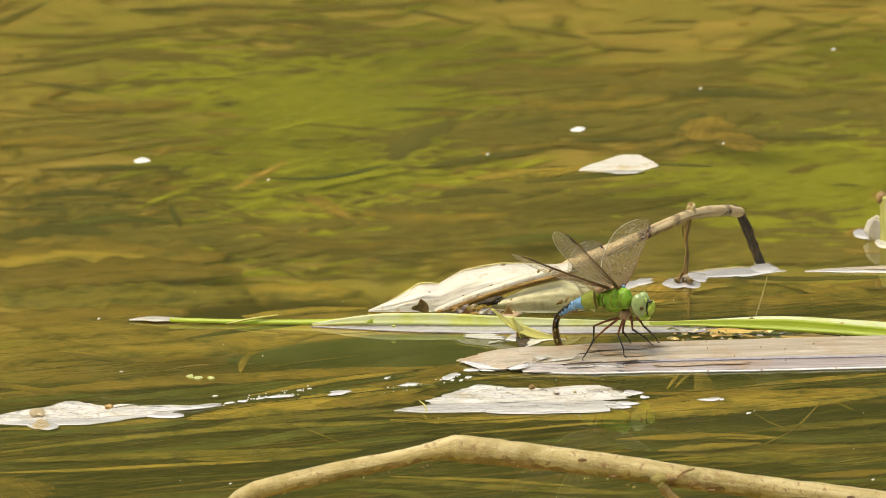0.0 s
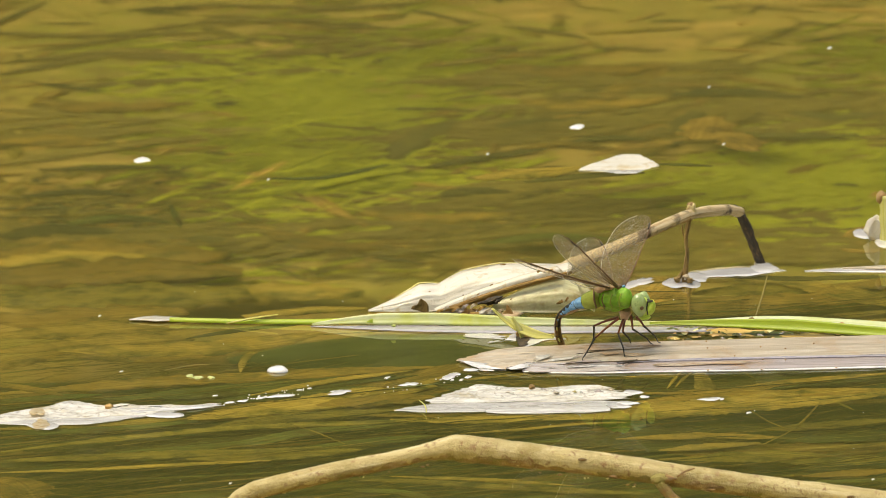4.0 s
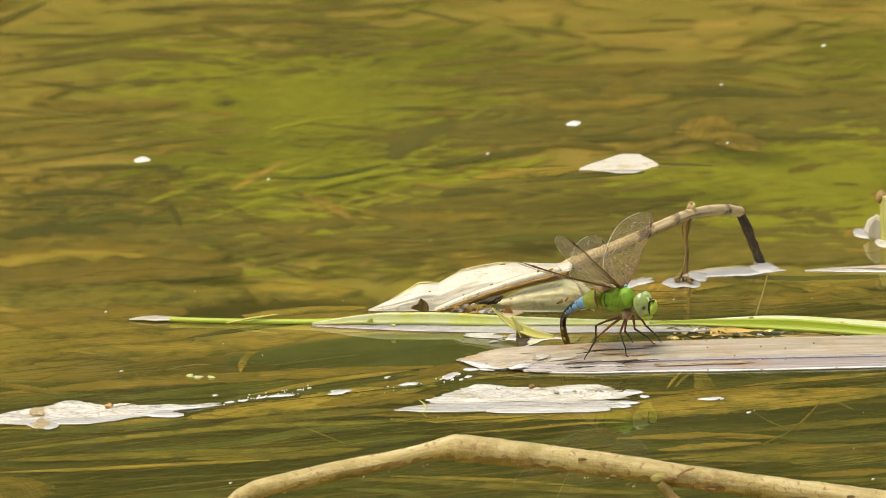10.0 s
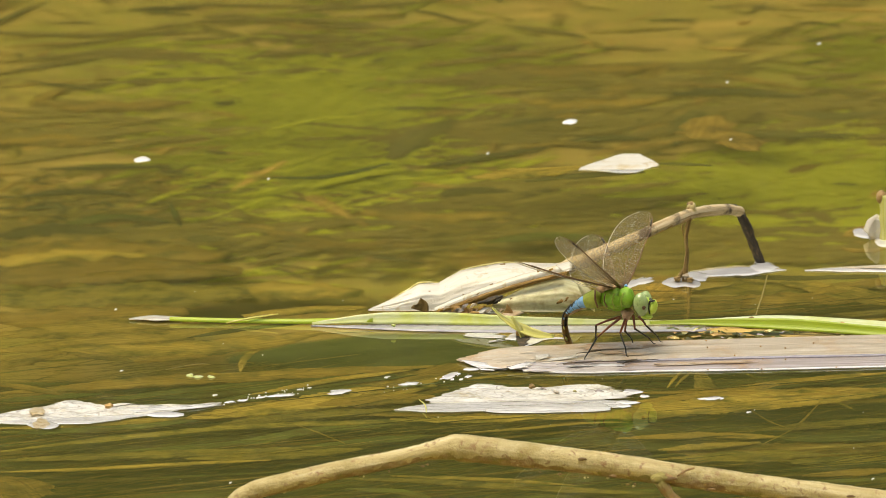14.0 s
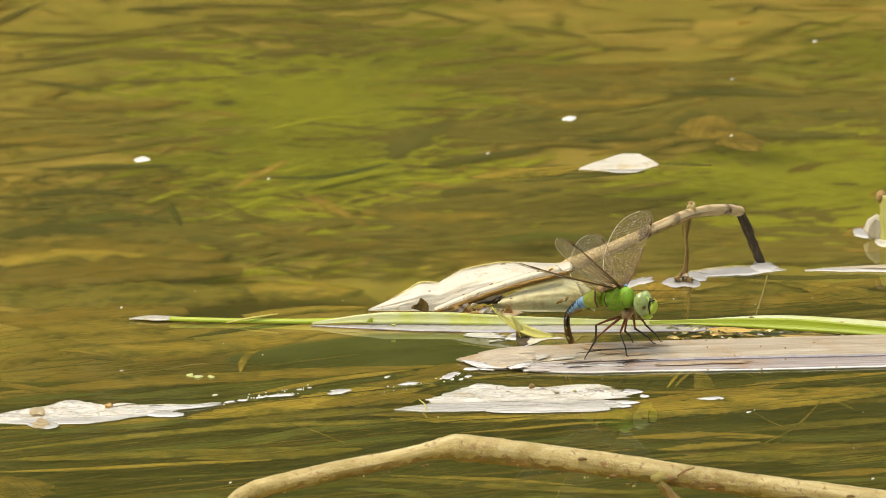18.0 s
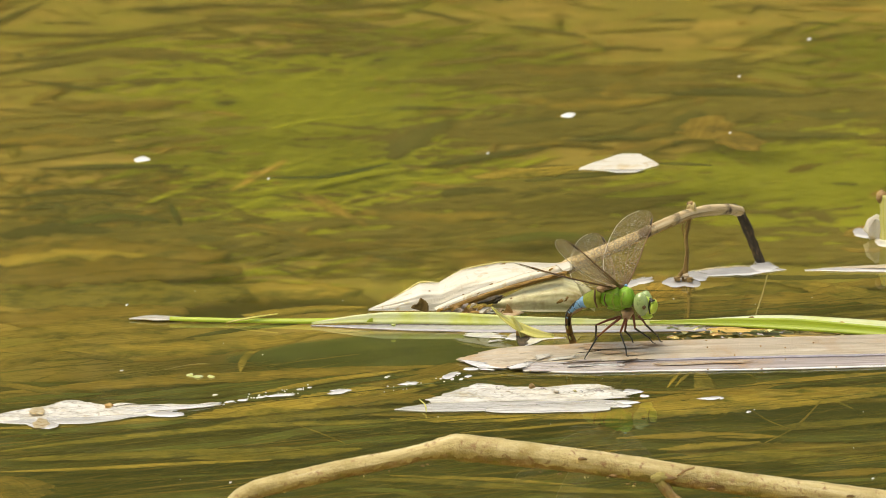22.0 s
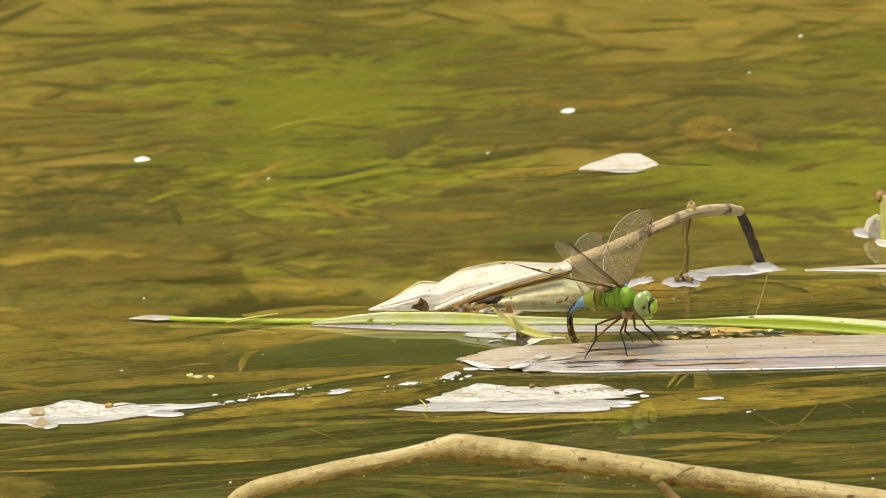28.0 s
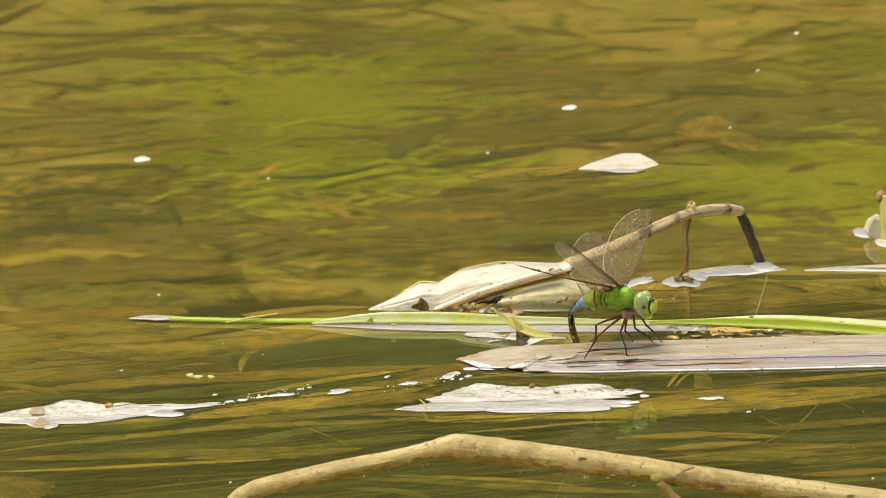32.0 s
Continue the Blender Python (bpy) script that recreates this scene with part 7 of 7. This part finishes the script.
        part("segment_ring", tube([path[b] * 0.96 + path[b - 1] * 0.04, path[b]], [rad[b] * 1.04, rad[b] * 1.04], 4, 16), BLACK, abdomen)
        tan = seg[-1] - seg[0]
        tan /= np.linalg.norm(tan)
        out = np.cross(tan, (0, 1, 0))
        out = out if out @ np.array((-1, 0, 1)) > 0 else -out
        k = rad[a + 2]
        backs.append(seg[1] + out * k * 0.66 + np.array((0, -k * 0.42, 0)))
        sides.append(seg[1] - out * k * 0.34 + np.array((0, -k * 0.90, 0)))
        if names[i] != "blue":
            part("pale_spot", tube([p + np.array((0, -k * 0.9, 0)) + out * k * 0.1 for p in seg[1:4]], [k * 0.15, k * (0.62 if i == 3 else 0.42), k * 0.12], 8, 6, rough=0.5), YELLOWLEAF if i > 4 else BLUE, abdomen)
    part("back_stripe", tube(backs[:6], [0.0006, 0.0010, 0.0009, 0.0007, 0.0003], 60, 8, rough=0.5), BLACK, abdomen, "black back stripe")
    part("side_stripe", tube(sides[:6], [0.0002, 0.0004, 0.0004, 0.0005], 50, 6, rough=0.6), BLACK, abdomen, "thin black side stripe")
    part("belly_stripe", tube([path[k] + np.array((0.0006, -0.0006, -0.55 * rad[k])) for k in (3, 8, 13, 18)], [0.0006, 0.0011, 0.0009, 0.0004], 24, 8, rough=0.2), PINKBROWN, abdomen, "pinkish grey underside")
    part("waist_mark", tube([d3(1052, 512, 4) - root, d3(1054, 530, -6) - root, d3(1058, 545, -2) - root], [0.0003, 0.0005, 0.0003], 12, 6), BROWNCHITIN, abdomen)
    # wings
    u = MM
    wings = {}
    for key, name, base, tip, kind in (("A", "forewing", d3(1100, 508, 6), (53, 197, 93), "fore"), ("B", "hindwing", d3(1082, 509, 6), (-24, 206, 52), "hind"),
                                       ("C", "forewing", d3(1092, 508, -8), (-100, -156, 126), "fore"), ("D", "hindwing", d3(1078, 509, -8), (-163, -128, 75), "hind")):
        wings[key] = build_wing(fly, name, base, np.array(tip) * u, (-0.94, 0.33, 0.15 if key == "D" else 0.0), kind, {"A": 1.42, "B": 1.2}.get(key, 1.0))
    # legs: hip, knee and depth in the sketch; the feet rest on the stalk
    for hip, knee, dp, toe in (((1096, 561), (1053, 576), 18, (-0.0086, 0.0092, 0.0042)), ((1096, 563), (1054, 598), -16, (-0.0130, -0.0129, 0.0025)), ((1106, 562), (1095, 590), -14, (0.0036, -0.0076, 0.0027)),
                               ((1108, 560), (1104, 586), 14, (0.0064, 0.0092, 0.0043)), ((1118, 558), (1121, 582), -10, (0.0143, 0.0092, 0.0042)), ((1128, 560), (1141, 576), 12, (0.0172, 0.0111, 0.0044))):
        a, b, e = d3(*hip, dp * 0.3), d3(*knee, dp), np.array(toe)
        c2 = b + (e - b) * 0.72 + np.array((0.0003, 0, 0.0005))
        leg = part("leg", tube([a, (a + b) / 2 + np.array((0, 0, 0.0003)), b], [0.00058, 0.00048, 0.00036], 14, 8), THIGH, fly, "thin dark leg with reddish thigh")
        part("shin", tube([b, c2], [0.00042, 0.00030], 8, 6), BLACK, leg)
        part("foot", tube([c2, e, e + np.array((0.0009, 0, -0.0002))], [0.00030, 0.00024, 0.00015], 8, 6), BLACK, leg)
        for q in (0.3, 0.5, 0.7, 0.85):
            p = b + (c2 - b) * q
            part("spine", tube([p, p + np.array((0.0007, -0.0003, -0.0004))], [0.00008, 0.00003], 4, 4), BLACK, leg)
    return fly, abdomen, wings


FLY, ABDOMEN, WINGS = build_dragonfly()


# ---- the plop: domes and ripple crests ----
PLOP = np.array((-0.0358, 0.0130, 0.0000))


def arc_crest(radius, half_angle, width, height):
    """A short crest of a ripple, curved about the plop's middle; its own middle at the origin, outward along x."""
    verts, faces, uvs = [], [], []
    n, m = 44, 8
    for i in range(n + 1):
        a = (2 * i / n - 1) * half_angle
        fade = max(0.02, math.cos((2 * i / n - 1) * math.pi / 2)) ** 0.6
        wob = 0.0012 * noise.noise(Vector((a * 3, radius * 900, half_angle * 40)))
        thin = 0.30 + 0.70 * min(1.0, 1.6 * abs(noise.noise(Vector((a * 4.5, half_angle * 90, width * 3000)))) + 0.15)
        for j in range(m + 1):
            s = 2 * j / m - 1
            r = radius + wob + s * width * 0.5 * fade * thin
            verts.append((r * math.cos(a) - radius, r * math.sin(a), height * fade * 0.5 * (1 + math.cos(s * math.pi)) + 0.00015))
            uvs.append((r * a, s * width))
    for i in range(n):
        for j in range(m):
            faces.append((i * (m + 1) + j, i * (m + 1) + j + 1, (i + 1) * (m + 1) + j + 1, (i + 1) * (m + 1) + j))
    return verts, faces, uvs


def build_plop():
    arcs = []
    rng = random.Random(3)
    specs = ((0.30, 0.080, 9), (0.40, 0.076, 9), (0.52, 0.074, 10), (0.64, 0.070, 9), (0.78, 0.066, 9), (0.92, 0.062, 9), (1.06, 0.060, 9), (1.20, 0.056, 8))
    for ring, (t0, speed, count) in enumerate(specs):
        for i in range(count):
            a = 2 * math.pi * (i + 0.5 * (ring % 2)) / count + rng.uniform(-0.2, 0.2)
            if abs(math.sin(a)) < 0.42 or rng.random() < 0.15:
                continue
            half = rng.uniform(0.25, 0.75)
            # Crests are opaque pale arcs that hold the sky's reflection as colour.
            ob = thing("ripple_crest", "short crest of a spreading ripple, sky sheen painted pale", "ripple", (0, 0, -0.6), arc_crest(0.038, half, rng.uniform(0.0020, 0.0050), 0.0005), RIPPLE, group="ripple crests")
            arcs.append((ob, a, t0 + rng.uniform(0, 0.08), speed * rng.uniform(0.9, 1.1), rng.uniform(0.50, 0.75)))
    domes = []
    for i, (x, y, rx, ry, rz) in enumerate(((0.008, 0.004, 0.009, 0.013, 0.0036), (-0.006, -0.008, 0.018, 0.012, 0), (0.002, 0.013, 0.013, 0.007, 0), (-0.022, 0.006, 0.010, 0.007, 0), (0.018, 0.000, 0.011, 0.010, 0), (0.000, 0.002, 0.011, 0.008, 0), (0.026, 0.012, 0.008, 0.003, 0), (0.010, -0.022, 0.014, 0.005, 0))):
        geo = blob((0, 0, 0), (rx, ry, rz), i + 3, 0.12, 26, 14, low=-0.05) if rz else puddle((0, 0), (rx, ry), i + 31, rise=0.0006, rough=1.2, n=44)
        # Domes and swirls carry reflected sky in their opaque pale colour.
        ob = thing("water_dome", "swelling dome of water where a bubble breaks, sky sheen painted pale" if rz else "flat swirl of disturbed water, sky sheen painted pale", "water dome", (0, 0, -0.6), geo, RIPPLE, group="water domes")
        domes.append((ob, x, y))
    bub = thing("air_bubble", "single air bubble drifting on the surface, shine painted white", "bubble", (0, 0, -0.6), blob((0, 0, 0), (0.0042, 0.0044, 0.0021), 1, 0.08, 20, 12, low=-0.1), FILM)
    rise = []
    for p, s in (((0.0014, 0.2230), (0.0042, 0.006)), ((-0.0037, 0.2078), (0.0030, 0.003)), ((-0.0162, 0.2183), (0.0018, 0.003))):
        ob = thing("air_bubble", "small flat bubble breaking on the surface", "bubble", (*p, -0.6), puddle((0, 0), s, 3, rise=0.001, rough=0.4, n=18, rings=3), FILM)
        rise.append((ob, p))
    return arcs, domes, bub, rise


ARCS, DOMES, BUBBLE, RISERS = build_plop()


# ---- what moves ----
def motions():
    # the surface creeps, carrying its ripples
    walk(water, [(0.0, pose(0, 0, 0)), (16.0, pose(0.10, 0.02, 0)), (32.0, pose(0.20, 0.05, 0))])
    ways = {"a": [(0.0, *(0.0604, 0.4799)), (3.5, *(0.0602, 0.4846)), (9.0, *(0.0591, 0.4914)), (14.0, *(0.0571, 0.4962)), (20.0, *(0.0568, 0.5078)), (25.0, *(0.0563, 0.5167)), (32.0, *(0.0574, 0.5298))],
            "b": [(0.0, *(0.1830, 0.6817)), (6.0, *(0.1806, 0.6862)), (14.0, *(0.1770, 0.6945)), (23.0, *(0.1721, 0.7073)), (28.0, *(0.1690, 0.7142)), (32.0, *(0.1675, 0.7218))],
            "c": [(0.0, *(0.1177, 0.5804)), (6.0, *(0.1236, 0.5846)), (13.0, *(0.1298, 0.5925)), (19.0, *(0.1335, 0.6032)), (23.0, *(0.1374, 0.6097)), (28.0, *(0.1413, 0.6177)), (32.0, *(0.1454, 0.6228))],
            "d": [(0.0, *(0.1237, 0.4465)), (6.0, *(0.1241, 0.4438)), (13.0, *(0.1269, 0.4518)), (17.0, *(0.1279, 0.4611)), (23.0, *(0.1275, 0.4705)), (32.0, *(0.1279, 0.4813))],
            "e": [(0.0, *(-0.1370, 0.0755)), (9.0, *(-0.1354, 0.0863)), (13.0, *(-0.1317, 0.0907)), (23.0, *(-0.1260, 0.1016)), (28.0, *(-0.1203, 0.1126)), (32.0, *(-0.1146, 0.1192))]}
    for key, rows in ways.items():
        walk(FLECKS[key], [(t, pose(x, y, 0)) for t, x, y in rows])
    # dragonfly
    o = FLY.location.copy()
    walk(FLY, [(0.0, pose(o.x - 0.0004, o.y, o.z)), (7.0, pose(o.x - 0.0002, o.y, o.z)), (10.0, pose(o.x + 0.0004, o.y, o.z)), (32.0, pose(o.x + 0.0005, o.y, o.z))])
    a = ABDOMEN.location.copy()
    walk(ABDOMEN, [(t, pose(*a, 0, 0, -q)) for t, q in ((0.0, 1.0), (3.0, 2.6), (6.0, 5.2), (10.0, 7.7), (14.0, 9.5), (19.0, 12.5), (25.0, 14.3), (32.0, 17.2))])
    for key, turns in (("A", (-2.6, 0, 0.8, 1.5, 2.6)), ("B", (-2.0, 0, 0.5, 1.2, 2.2)), ("C", (2.6, 0, -0.5, -2.0, -4.2)), ("D", (5.2, 0, -0.6, -2.0, -3.8))):
        b = WINGS[key].location.copy()
        sign = 1 if key in "AB" else -1
        walk(WINGS[key], [(t, pose(*b, sign * q, 0, 0)) for t, q in zip((0.0, 6.0, 10.0, 19.0, 32.0), turns)])
    # ripples spread and die away
    deep = -0.6
    for ob, ang, t0, speed, life in ARCS:
        c, s = math.cos(ang), math.sin(ang)
        deg = math.degrees(ang)
        t1 = min(t0 + life, 1.80)
        e0, e1 = 0.012, 0.012 + speed * (t1 - t0)
        x, y = PLOP[0], PLOP[1]
        walk(ob, [(0.0, pose(x, y, deep, 0, 0, deg)), (t0 - 0.08, pose(x + c * e0, y + s * e0, deep, 0, 0, deg)), (t0, pose(x + c * e0, y + s * e0, 0, 0, 0, deg)),
                  (t1, pose(x + c * e1, y + s * e1, 0, 0, 0, deg)), (t1 + 0.1, pose(x + c * e1, y + s * e1, deep, 0, 0, deg)), (32.0, pose(x + c * e1, y + s * e1, deep, 0, 0, deg))])
    for i, (ob, dx, dy) in enumerate(DOMES):
        x, y = PLOP[0] + dx, PLOP[1] + dy
        if i == 0:
            rows = ((0.0, deep), (0.15, -0.1), (0.3, 0.001), (0.55, 0.0), (0.75, -0.003), (0.85, -0.02), (0.95, deep), (32.0, deep))
        else:
            rows = ((0.0, deep), (0.15, -0.1), (0.3, 0.0006), (0.9, 0.0002), (1.1 + 0.03 * i, 0.0), (1.2 + 0.03 * i, deep), (32.0, deep))
        walk(ob, [(t, pose(x, y, z)) for t, z in rows])
    p = [(-0.0556, -0.0179), (-0.0584, -0.0210), (-0.0643, -0.0220)]
    walk(BUBBLE, [(0.0, pose(*p[0], deep)), (2.5, pose(*p[0], deep)), (2.75, pose(*p[0], 0)), (3.2, pose(*p[1], 0)), (4.2, pose(*p[2], 0)), (4.3, pose(*p[2], deep)), (32.0, pose(*p[2], deep))])
    for ob, q in RISERS:
        walk(ob, [(0.0, pose(*q, deep)), (16.6, pose(*q, deep)), (16.75, pose(*q, 0)), (17.15, pose(*q, 0)), (17.3, pose(*q, deep)), (32.0, pose(*q, deep))])


motions()
